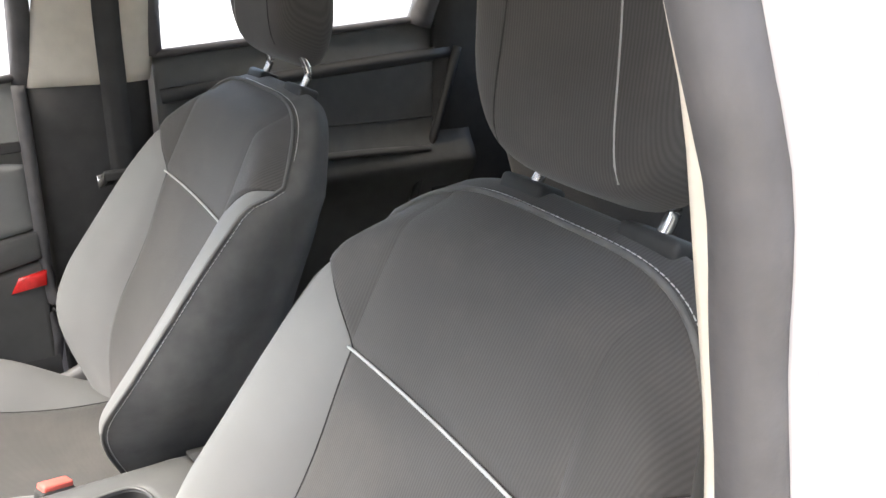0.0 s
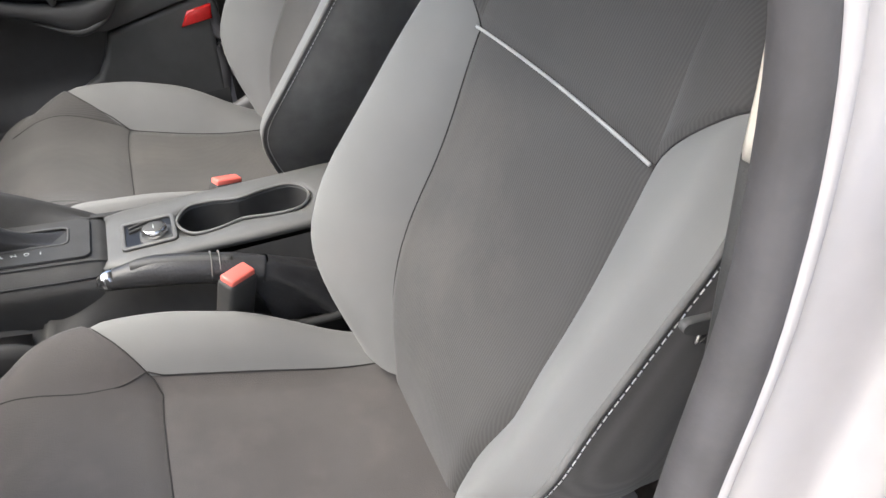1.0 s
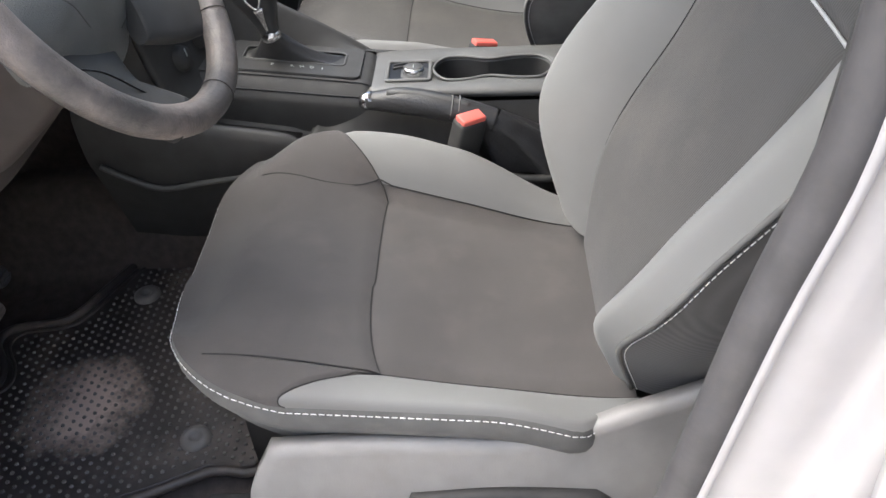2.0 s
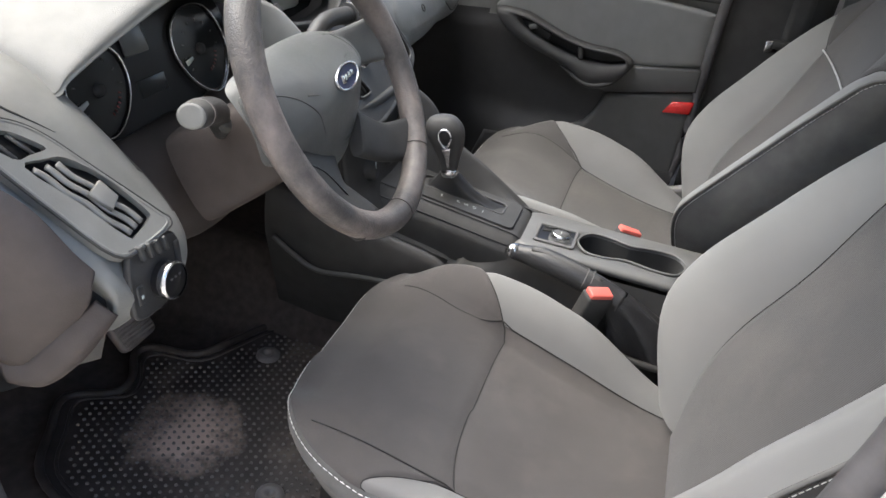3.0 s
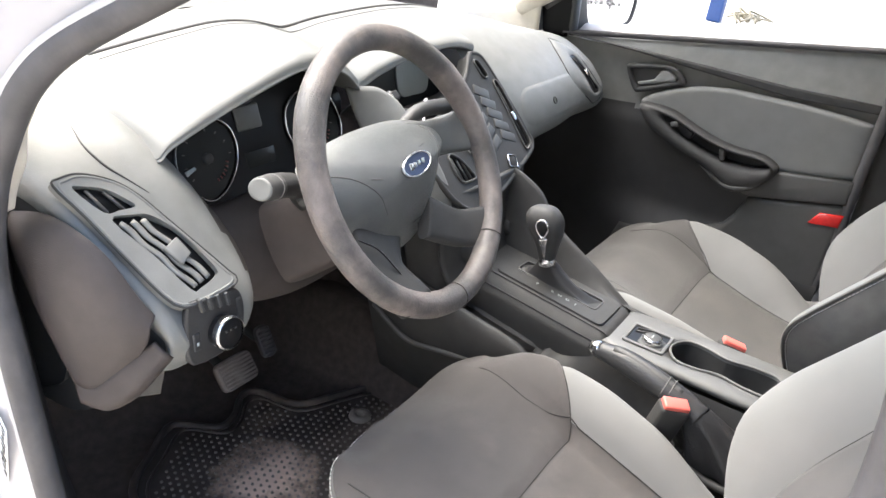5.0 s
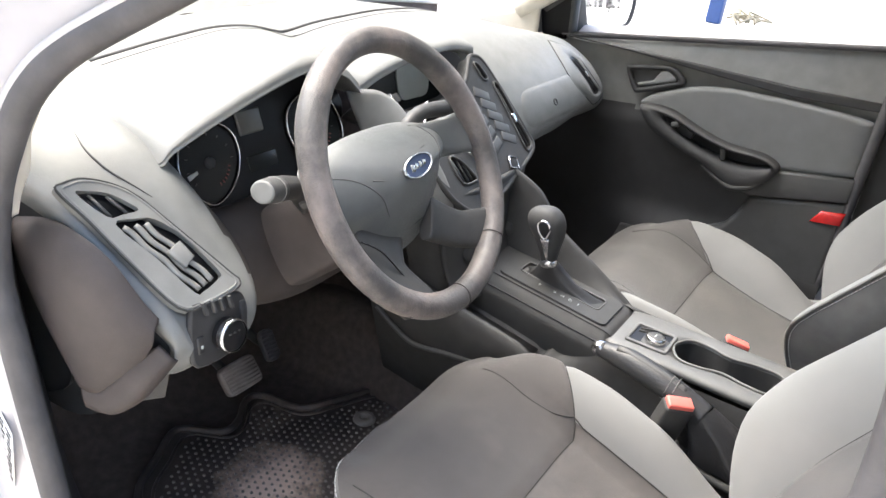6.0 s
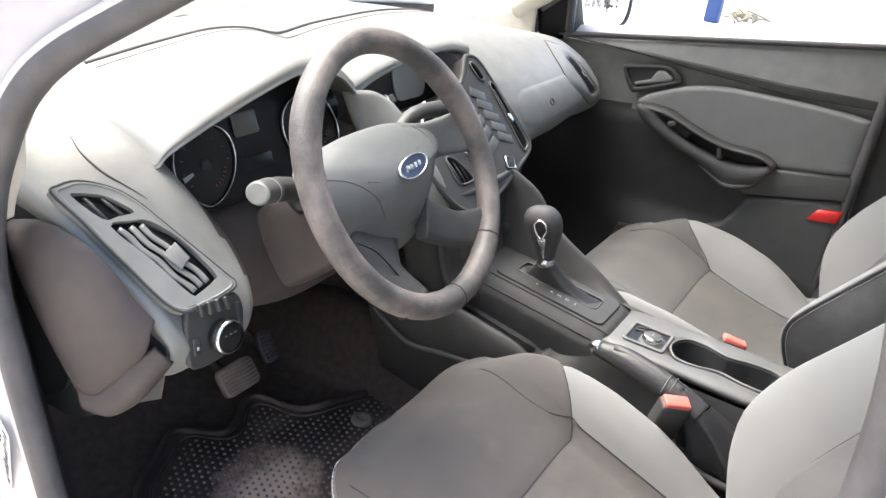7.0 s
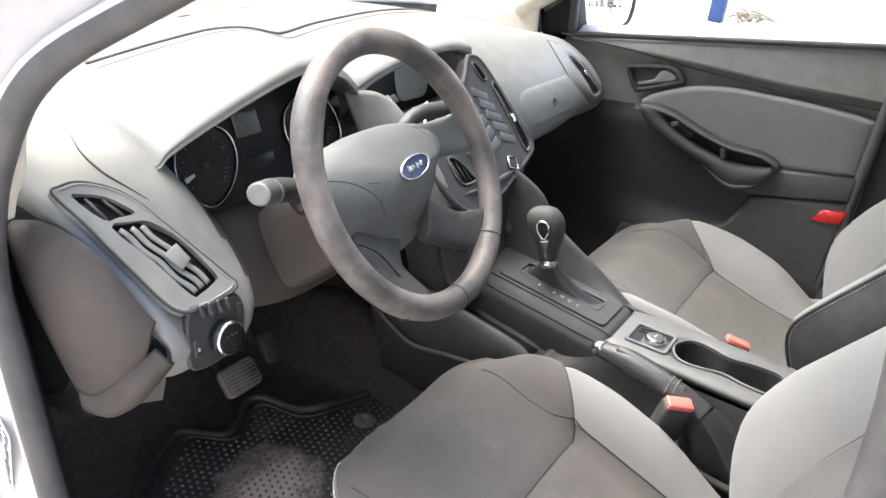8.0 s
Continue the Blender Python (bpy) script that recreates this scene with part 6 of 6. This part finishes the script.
fit_to(door, "window_frame", tube(spline([(0.735, 0.04, 1.04), (0.70, 0.03, 1.22), (0.63, 0.02, 1.41)], 6), 0.02, 10), RUBBER)
fit_to(door, "door_edge", tube(spline([(0.715, 0.05, 1.04), (0.70, 0.052, 0.9), (0.695, 0.054, 0.72), (0.695, 0.056, 0.55), (0.71, 0.10, 0.38)], 6), 0.012, 8), RUBBER)
fit_to(door, "outer_skin", net([[(0.80, 0.90, 0.30), (0.82, 0.4, 0.30), (0.80, 0.02, 0.30)], [(0.86, 0.90, 0.6), (0.87, 0.4, 0.6), (0.86, 0.02, 0.6)], [(0.80, 0.90, 0.90), (0.80, 0.4, 0.975), (0.79, 0.02, 1.03)], [(0.745, 0.90, 0.91), (0.745, 0.4, 0.985), (0.745, 0.02, 1.045)]], 4, 4, 0.01), PAINT)

mirror = thing("door_mirror", "silver door mirror on the passenger side", "mirror", (0.90, 0.78, 0.93))
MM = Matrix.Translation((0.872, 0.742, 1.005)) @ pose(0, 0, 0, 86.5, 0, -14)
mo = even(round_outline([(-0.142, 0.063), (-0.114, 0.010), (-0.081, -0.061), (-0.004, -0.061), (0.073, -0.056), (0.092, -0.032), (0.097, 0.004), (0.081, 0.061)], 4), 60)
shell = even(round_outline([(-0.168, 0.070), (-0.157, 0.011), (-0.140, -0.067), (-0.073, -0.068), (0.004, -0.066), (0.082, -0.061), (0.103, -0.036), (0.108, 0.003), (0.094, 0.068)], 4), 60)
fit_to(mirror, "mirror_housing", prism(shell, 0.07, MM @ pose(0, 0, -0.078), 0.02, 4), PAINT)
fit_to(mirror, "mirror_surround", ring_plate(shell, mo, 0.008, MM @ pose(0, 0, -0.006)), DARK, "dark inner edge of the housing")
fit_to(mirror, "mirror_glass", prism(mo, 0.002, MM @ pose(0, 0, -0.004), 0), MIRROR, "mirror glass", False)
fit_to(mirror, "mirror_foot", tube([(0.74, 0.82, 0.94), (0.80, 0.81, 0.93), (0.88, 0.79, 0.945)], [0.03, 0.026, 0.03], 12), BLACK)

# ---- pillars, belts, rear doors ----
def pillar(sx, label):
    p = thing("door_pillar", label, "pillar", (sx * 0.73, -0.1, 0.3), "pillars")

    def rib(x, y, z):
        return [(sx * (x + (0.02 if sx > 0 else 0.008)), y - 0.004, z), (sx * x, y - 0.012, z), (sx * (x - 0.004), y - 0.08, z), (sx * (x - 0.002), y - 0.17, z), (sx * (x + 0.02), y - 0.22, z)]
    if sx > 0:
        low, high = [(0.712, 0.046, z) for z in (0.30, 0.5, 0.75, 1.034)], [(0.712, 0.042, 1.034), (0.70, 0.02, 1.15), (0.672, -0.004, 1.28), (0.63, -0.014, 1.40)]
    else:
        low, high = [(0.738, -0.01, 0.30), (0.738, -0.02, 0.5), (0.738, -0.04, 0.75), (0.73, -0.05, 1.034)], [(0.728, -0.052, 1.034), (0.727, -0.053, 1.10), (0.725, -0.030, 1.20), (0.723, -0.003, 1.285), (0.69, 0.035, 1.40)]
    fit_to(p, "lower_trim", net([rib(*q) for q in low], 4, 3, 0.008), DARK, "dark lower pillar trim")
    fit_to(p, "upper_trim", net([rib(*q) for q in high], 4, 4, 0.008), CREAM, "cream upper pillar trim")
    b = thing("seat_belt", "dark seat belt hanging down the pillar", "seat belt", (sx * 0.70, -0.105, 1.3), "seat belts")
    fit_to(b, "webbing", sheet(lambda u, v: (sx * (0.695 - 0.045 * smoothstep(1.1, 1.38, v) + 0.0015 * math.sin(9 * v)), -0.105 + u, v), [-0.023, -0.008, 0.008, 0.023], steps(0.42, 1.36, 30), 0.0015), DARK, "dark woven webbing")
    if sx > 0:
        fit_to(b, "tongue", box((0.012, 0.055, 0.02), Matrix.Translation((0.682, -0.092, 0.868)), 0.005), DARK, "black belt tongue")
        fit_to(b, "tongue_plate", prism([(-0.014, -0.03), (0.014, -0.03), (0.012, 0.012), (-0.012, 0.012)], 0.003, Matrix.Translation((0.675, -0.062, 0.862)) @ pose(0, 0, 0, 0, 90, 40), 0.001), CHROME, "belt latch plate")
    else:
        TG = Matrix.Translation((-0.668, -0.105, 0.874)) @ pose(0, 0, 0, 0, 90, 0) @ pose(0, 0, 0, 0, 0, 8) @ Matrix.Scale(0.62, 4)
        grip = fit_to(b, "tongue", prism(round_outline([(-0.006, 0.030), (0.006, 0.030), (0.011, 0.0), (0.013, -0.032), (-0.010, -0.032), (-0.008, 0.0)], 3), 0.013, TG, 0.004, 3), GREY, "grey plastic belt tongue")
        fit_to(grip, "tongue_plate", prism([(0.008, 0.006), (0.026, 0.010), (0.028, -0.008), (0.010, -0.014)], 0.003, TG @ pose(0, 0, 0.005), 0.001), CHROME, "belt latch plate")
    fit_to(b, "belt_guide", box((0.02, 0.09, 0.03), Matrix.Translation((sx * 0.645, -0.105, 1.355)), 0.008), DARK)
    return p


pillar(1, "cream and dark trimmed pillar behind the passenger door")
pillar(-1, "cream and dark trimmed pillar behind the driver seat")


def rear_door(sx, label):
    d = thing("car_door", label, "car door", (sx * 0.74, -0.5, 0.36), "doors")

    def rx(y, z):
        return 0.712 + 0.018 * smoothstep(1.02, 1.1, z) - 0.045 * math.exp(-((z - 0.81) / 0.05) ** 2) * smoothstep(-0.20, -0.45, y) - 0.02 * smoothstep(0.72, 0.6, z)
    fit_to(d, "door_panel", sheet(lambda u, v: (sx * rx(u, 0.36 + (belt(u) - 0.36) * v), u, 0.36 + (belt(u) - 0.36) * v), steps(-0.185, -0.90, 40), steps(0, 1, 60), 0.02), REAR, "dark rear door panel")
    fit_to(d, "dark_strip", tube([(sx * 0.714, y, belt(y) - 0.076) for y in steps(-0.19, -0.84, 12)], 0.012, 8, flat=1.3), PITCH)
    fit_to(d, "panel_groove", tube([(sx * 0.713, y, 0.912) for y in steps(-0.22, -0.80, 12)], 0.003, 6), PITCH)
    fit_to(d, "arm_ledge", tube(spline([(sx * 0.690, -0.24, 0.846), (sx * 0.684, -0.40, 0.852), (sx * 0.682, -0.60, 0.852), (sx * 0.688, -0.78, 0.842)], 6), 0.011, 8, flat=0.8), REAR)
    fit_to(d, "pocket_edge", tube(spline([(sx * 0.694, -0.24, 0.795), (sx * 0.690, -0.50, 0.800), (sx * 0.692, -0.77, 0.792)], 6), 0.004, 6), GREY)
    fit_to(d, "rear_seal", tube(spline([(sx * 0.705, -0.86, 1.07), (sx * 0.702, -0.83, 0.972), (sx * 0.70, -0.802, 0.882), (sx * 0.70, -0.768, 0.79), (sx * 0.70, -0.73, 0.66), (sx * 0.70, -0.70, 0.50)], 5), 0.011, 8), PITCH, "black seal at the door's rear edge")
    pane = fit_to(d, "window_pane", sheet(lambda u, v: (sx * (0.735 - 0.11 * v), u, belt(u) - 0.01 + (1.39 - belt(u)) * v), [-0.19, -0.45, -0.85], [0, 0.5, 1]), GLASS, "clear rear side glass")
    pane.visible_shadow = False
    fit_to(d, "window_frame", tube(spline([(sx * 0.735, -0.19, 1.08), (sx * 0.70, -0.19, 1.24), (sx * 0.63, -0.2, 1.40)], 5), 0.016, 8), RUBBER)
    fit_to(d, "window_frame", tube(spline([(sx * 0.73, -0.77, 1.12), (sx * 0.70, -0.80, 1.24), (sx * 0.63, -0.86, 1.39)], 5), 0.03, 8), RUBBER)
    fit_to(d, "belt_seal", tube([(sx * 0.727, y, belt(y) + 0.003) for y in steps(-0.185, -0.88, 10)], 0.008, 8), RUBBER)
    fit_to(d, "outer_skin", net([[(sx * 0.80, -0.085, 0.30), (sx * 0.82, -0.4, 0.30), (sx * 0.80, -0.95, 0.30)], [(sx * 0.86, -0.085, 0.6), (sx * 0.87, -0.4, 0.6), (sx * 0.86, -0.95, 0.6)], [(sx * 0.80, -0.095, 1.04), (sx * 0.80, -0.4, 1.07), (sx * 0.79, -0.95, 1.12)], [(sx * 0.745, -0.2, 1.05), (sx * 0.745, -0.4, 1.085), (sx * 0.745, -0.95, 1.13)]], 4, 4, 0.01), PAINT)
    return d


rear_door(1, "closed dark rear door on the passenger side")
rear_door(-1, "closed dark rear door behind the driver seat")

for sx in (1, -1):
    tagged(part("quarter_trim", net([[(sx * 0.725, y, z) for z in (0.3, 0.6, 0.9, 1.14)] + [(sx * 0.69, y, 1.26), (sx * 0.62, y, 1.41)] for y in (-0.80, -1.0, -1.2, -1.42)], 4, 3, 0.02), DARK), "dark trim beside the rear bench", "wall", kind="structure")
# rear bench
bench = thing("rear_bench", "dark cloth rear bench with headrests", "rear seat", (0, -0.8, 0.29))
fit_to(bench, "bench_cushion", box((1.24, 0.50, 0.20), pose(0, -0.72, 0.44, 6), 0.05, 5), CLOTH)
fit_to(bench, "bench_back", box((1.26, 0.16, 0.62), pose(0, -1.04, 0.78, -20), 0.05, 5), CLOTH)
for x in (-0.36, 0.0, 0.36):
    fit_to(bench, "bench_headrest", box((0.24, 0.08, 0.15), pose(x, -1.17, 1.12, -16), 0.035, 5), CLOTH)

# ---- roof, screen, body shell ----
roof = tagged(part("ceiling", net([[(x, y, z - 0.03 * (x / 0.62) ** 2) for x in (-0.62, -0.4, -0.15, 0.15, 0.4, 0.62)] for y, z in ((0.30, 1.415), (0.0, 1.445), (-0.5, 1.455), (-1.0, 1.43), (-1.30, 1.40))], 4, 4, 0.03), LINER), "pale cloth headliner under the car roof", "ceiling", kind="structure")
ws = tagged(part("windscreen", net([[(x * 0.70, 1.16 - 0.22 * abs(x) ** 2.2, 0.985) for x in (-1, -0.5, 0, 0.5, 1)], [(x * 0.66, 0.74 - 0.1 * abs(x) ** 2.2, 1.215) for x in (-1, -0.5, 0, 0.5, 1)], [(x * 0.60, 0.34 - 0.04 * abs(x) ** 2.2, 1.42) for x in (-1, -0.5, 0, 0.5, 1)]], 4, 4), GLASS), "clear raked windscreen", "windscreen", kind="structure")
ws.visible_shadow = False
tagged(part("rear_wall", net([[(x, -1.30, 0.28) for x in (-0.72, 0, 0.72)], [(x, -1.36, 0.70) for x in (-0.72, 0, 0.72)], [(x, -1.40, 1.08) for x in (-0.70, 0, 0.70)]], 4, 4, 0.03), DARK), "dark trim closing the back of the car", "wall", kind="structure")
tagged(part("front_wall", net([[(x, 1.16, 0.28) for x in (-0.74, 0, 0.74)], [(x, 1.19, 0.65) for x in (-0.74, 0, 0.74)], [(x, 1.18, 0.97) for x in (-0.74, 0, 0.74)]], 4, 4, 0.03), CARPET), "dark carpeted wall before the footwells", "wall", kind="structure")
tagged(part("bonnet", net([[(x, y, z - 0.05 * (x / 0.8) ** 2) for x in (-0.82, -0.4, 0, 0.4, 0.82)] for y, z in ((1.18, 0.985), (1.5, 0.96), (1.9, 0.90), (2.2, 0.78))], 4, 4, 0.01), PAINT), "silver car bonnet", "bonnet", kind="structure")
for sx in (1, -1):
    tagged(part("pillar_trim", tube(spline([(sx * 0.715, 0.92, 0.97), (sx * 0.70, 0.74, 1.10), (sx * 0.655, 0.52, 1.26), (sx * 0.61, 0.30, 1.40)], 6), 0.032, 12, flat=0.8), CREAM), "cream trim along the windscreen pillar", "pillar", kind="structure")
    tagged(part("cowl_side", box((0.05, 0.30, 0.70 if sx < 0 else 0.62), pose(sx * 0.735, 1.02, 0.62 if sx < 0 else 0.58), 0.02), DARK), "dark trim beside the footwell", "wall", kind="structure")

tagged(part("pillar_trim_foot", net([[(0.703, 0.856, 0.89), (0.703, 0.95, 0.89), (0.690, 1.08, 0.89)], [(0.704, 0.858, 0.94), (0.704, 0.95, 0.92), (0.690, 1.08, 0.91)], [(0.706, 0.862, 1.01), (0.706, 0.94, 0.96), (0.692, 1.08, 0.93)]], 4, 4, 0.006), CREAM), "cream lower end of the windscreen pillar trim", "pillar", kind="structure")
tagged(part("pillar_trim_foot", net([[(-0.722, 0.700, 1.050), (-0.733, 0.685, 1.050), (-0.742, 0.670, 1.050)], [(-0.722, 0.725, 1.005), (-0.733, 0.712, 1.005), (-0.745, 0.698, 1.005)], [(-0.722, 0.735, 0.965), (-0.735, 0.736, 0.965), (-0.750, 0.726, 0.965)], [(-0.724, 0.752, 0.932), (-0.737, 0.752, 0.930), (-0.752, 0.742, 0.930)], [(-0.728, 0.756, 0.908), (-0.738, 0.758, 0.904), (-0.752, 0.752, 0.900)]], 4, 4, 0.004), CREAM), "cream lower end of the windscreen pillar trim", "pillar", kind="structure")

# driver's door opening: rubber seal and painted frame
LOOP = spline([(-0.685, 0.437, 1.233), (-0.71, 0.542, 1.168), (-0.735, 0.628, 1.112), (-0.75, 0.67, 1.069), (-0.757, 0.702, 1.016), (-0.764, 0.730, 0.945), (-0.768, 0.741, 0.86), (-0.768, 0.727, 0.78), (-0.768, 0.70, 0.65), (-0.768, 0.665, 0.52), (-0.765, 0.59, 0.41), (-0.76, 0.40, 0.375), (-0.76, 0.12, 0.375), (-0.755, 0.02, 0.43), (-0.75, 0.0, 0.58), (-0.748, -0.013, 0.67), (-0.748, -0.034, 0.84), (-0.747, -0.054, 0.96), (-0.749, -0.050, 1.08), (-0.749, -0.026, 1.18), (-0.749, -0.001, 1.26), (-0.72, 0.045, 1.36), (-0.68, 0.20, 1.37)], 5, closed=True)
frame_thing = thing("door_frame", "silver painted driver door opening with black rubber seal", "door frame", (-0.77, 0.35, 0.3))
fit_to(frame_thing, "seal", tube(LOOP, [0.0155 - 0.003 * smoothstep(0.5, 0.2, p.y) * smoothstep(1.02, 1.18, p.z) - 0.001 * smoothstep(0.15, 0.0, p.y) * smoothstep(0.9, 1.0, p.z) for p in LOOP], 12, closed=True, up=(1, 0, 0)), RUBBER, "black rubber seal, scuffed")


mid = Vector((0, 0.33, 0.83))


def outward(p, d, dx):
    v = Vector((0, p.y - mid.y, p.z - mid.z)).normalized()
    return (p.x - dx, p.y + v.y * d, p.z + v.z * d)


fit_to(frame_thing, "seal_lip", tube([outward(p, 0.010, 0.010) for p in LOOP], 0.0055, 8, closed=True, up=(1, 0, 0)), PAINT, "painted lip beside the rubber seal")
fit_to(frame_thing, "hinge_trim", net([[(-0.766, y + 0.004, z), (-0.748, y + 0.030, z), (-0.722, y + 0.075, z), (-0.70, y + 0.11, z)] for y, z in ((0.735, 0.89), (0.732, 0.84), (0.727, 0.78), (0.70, 0.65), (0.665, 0.52), (0.60, 0.40), (0.56, 0.33))], 4, 4, 0.006), UNDER, "dark trim inside the hinge pillar")
fit_to(frame_thing, "painted_frame", net([[outward(p, 0.012, -0.005) for p in LOOP[::2]], [outward(p, 0.035, 0.006) for p in LOOP[::2]], [outward(p, 0.075, 0.016) for p in LOOP[::2]], [outward(p, 0.09, 0.045) for p in LOOP[::2]], [outward(p, 0.14, 0.055) for p in LOOP[::2]]], 2, 4, 0.006, closed=True), PAINT, "silver painted door frame")
sill_label = fit_to(frame_thing, "sticker", box((0.001, 0.042, 0.095), Matrix.Translation((-0.7835, 0.746, 0.632)) @ pose(0, 0, 0, 14, 0, -14), 0), WALLM, "white label with fine print")
fine = bmesh.new()
for r in range(10):
    for c in range(2):
        box((0.0008, 0.016 - 0.004 * ((r + c) % 3), 0.0035), Matrix.Translation((-0.7835, 0.746, 0.632)) @ pose(0, 0, 0, 14, 0, -14) @ pose(-0.0008, -0.010 + 0.020 * c, 0.040 - 0.0088 * r), 0, bm=fine)
fit_to(sill_label, "print_bars", fine, DARK)

# ---- footwell ----
mat_out = round_outline([(-0.46, 0.42), (-0.12, 0.42), (-0.06, 0.45), (-0.045, 0.62), (-0.034, 0.705), (-0.060, 0.735), (-0.13, 0.768), (-0.20, 0.806), (-0.218, 0.885), (-0.25, 0.90), (-0.30, 0.868), (-0.345, 0.866), (-0.39, 0.93), (-0.46, 0.90), (-0.54, 0.85), (-0.575, 0.74), (-0.535, 0.60), (-0.49, 0.50)], 4)
floor_mat = thing("floor_mat", "dirty black rubber floor mat with raised dots", "floor mat", (-0.33, 0.6, 0.3))
bm = prism(mat_out, 0.006, pose(0, 0, 0.302), 0.002)
fit_to(floor_mat, "sheet", bm, MAT, "dusty black rubber sheet")
fit_to(floor_mat, "raised_edge", tube([(x, y, 0.312) for x, y in mat_out], 0.007, 8, closed=True), MAT, "raised scalloped edge")
fit_to(floor_mat, "inner_ridge", tube([(-0.33 + (x + 0.33) * 0.93, 0.61 + (y - 0.61) * 0.93, 0.309) for x, y in mat_out], 0.003, 6, closed=True), MAT)


def inside(x, y, poly):
    hit, j = False, len(poly) - 1
    for i in range(len(poly)):
        (xi, yi), (xj, yj) = poly[i], poly[j]
        if (yi > y) != (yj > y) and x < (xj - xi) * (y - yi) / (yj - yi) + xi:
            hit = not hit
        j = i
    return hit


core = [(-0.33 + (x + 0.33) * 0.89, 0.61 + (y - 0.61) * 0.89) for x, y in mat_out]
verts, faces = [], []
for i in range(40):
    for j in range(40):
        x, y = -0.58 + 0.0142 * i + (0.0071 if j % 2 else 0), 0.40 + 0.0128 * j
        if not inside(x, y, core):
            continue
        b0 = len(verts)
        for rr, zz in ((0.0034, 0.307), (0.0022, 0.3105)):
            verts += [(x + rr * math.cos(k * math.pi / 3), y + rr * math.sin(k * math.pi / 3), zz) for k in range(6)]
        faces += [(b0 + k, b0 + (k + 1) % 6, b0 + 6 + (k + 1) % 6, b0 + 6 + k) for k in range(6)] + [tuple(b0 + 6 + k for k in range(6))]
me = bpy.data.meshes.new("dots")
me.from_pydata(verts, [], faces)
me.materials.append(DOT)
dots = new("raised_dots", me)
dots.parent, dots.matrix_parent_inverse = floor_mat, Matrix.Translation(floor_mat.location).inverted()
tagged(dots, "small raised rubber dots", kind="stuff")
for x, y in ((-0.142, 0.695), (-0.435, 0.535)):
    fit_to(floor_mat, "fixing", lathe([(0.022, 0.0), (0.021, 0.006), (0.012, 0.009), (0.007, 0.007), (0.006, 0.003), (0.0, 0.003)], 24, pose(x, y, 0.307)), DOT, "round mat fixing")
for name, label, c, size, rz in (("brake_pedal", "worn ribbed rubber brake pedal", (-0.305, 0.86, 0.420), (0.080, 0.014, 0.054), 0), ("accelerator_pedal", "dark rubber accelerator pedal", (-0.212, 0.88, 0.430), (0.032, 0.012, 0.062), 0)):
    pd = thing(name, label, "pedal", (c[0], c[1] + 0.08, c[2] + 0.15))
    m = Matrix.Translation(c) @ pose(0, 0, 0, -38 if "brake" in name else -30, 0, rz)
    pad_ob = fit_to(pd, "pedal_pad", prism(rrect(-size[0] / 2, -size[2] / 2, size[0] / 2, size[2] / 2, 0.012), size[1], m @ pose(0, size[1] / 2, 0, 90), 0.003), TREAD if "brake" in name else RUBBER)
    for k in range(7):
        fit_to(pad_ob, "tread", box((size[0] * 0.86, 0.003, 0.0025), m @ pose(0, -size[1] / 2 - 0.001, (k - 3) * size[2] / 8), 0), TREAD if "brake" in name else RUBBER)
    fit_to(pd, "pedal_arm", tube(spline([m @ Vector((0, 0.006, 0)), m @ Vector((0, 0.05, 0.06)), (c[0], c[1] + 0.12, c[2] + 0.22)], 5), 0.009, 8), DARK)

# ---- the yard ----
post = thing("post", "blue painted post standing in the yard", "post", (7.85, 2.15, 0))
fit_to(post, "shaft", box((0.15, 0.15, 3.0), pose(7.85, 2.15, 1.5), 0.02), BLUE)
fit_to(post, "cap", box((0.17, 0.17, 0.03), pose(7.85, 2.15, 3.0), 0.005), BLUE)
scrap = thing("stem_pile", "small heap of dry tan stems on the ground", "dry stems", (8.25, 1.8, 0))
for k in range(12):
    a = [8.15 + random.random() * 0.4, 1.75 + random.random() * 0.25]
    fit_to(scrap, "stem", tube(spline([(a[0], a[1], 0.015), (a[0] + random.uniform(-0.15, 0.2), a[1] + random.uniform(-0.15, 0.15), 0.03 + 0.07 * random.random()), (a[0] + random.uniform(-0.2, 0.3), a[1] + random.uniform(-0.25, 0.25), 0.02)], 4), 0.012, 6), STRAW)
tagged(part("wall_yard", box((0.25, 40, 4.0), pose(16, 4, 2.0), 0.02), WALLM), "pale rendered wall at the yard's edge", "wall", kind="structure")

# added wall, never in view: holds back low sky light on the driver's side
tagged(part("shade_wall", box((0.2, 18, 3.0), pose(-3.4, 1, 1.5), 0.02), CONCRETE), "added unseen wall that cuts low sky light from the left", "wall", kind="structure")
banner = thing("sign_board", "white lettered board standing behind the car", "sign", (4.4, -3.2, 0))
BM = Matrix.Translation((4.4, -3.2, 1.0)) @ pose(0, 0, 0, 90, 0, 222)
fit_to(banner, "board", box((3.6, 2.4, 0.05), BM @ pose(0, 0, -0.03), 0.01), WALLM)
txt = bpy.data.curves.new("lettering", "FONT")
txt.body, txt.size, txt.align_x, txt.extrude = "El Lugar de la Op", 0.185, "CENTER", 0.002
letters = new("lettering", txt)
letters.matrix_world = BM @ pose(0.129, -0.39, 0.002) @ Matrix.Diagonal((0.225, 1, 1, 1))
txt.offset = 0.004
txt.materials.append(BLACK)
for k in range(5):
    fit_to(banner, "small_print", box((0.030, 0.007, 0.004), BM @ pose(0.129 + 0.039 * (k - 2), -0.57, 0.002), 0), DARK)
letters.parent = banner
letters.matrix_parent_inverse = Matrix.Translation(banner.location).inverted()
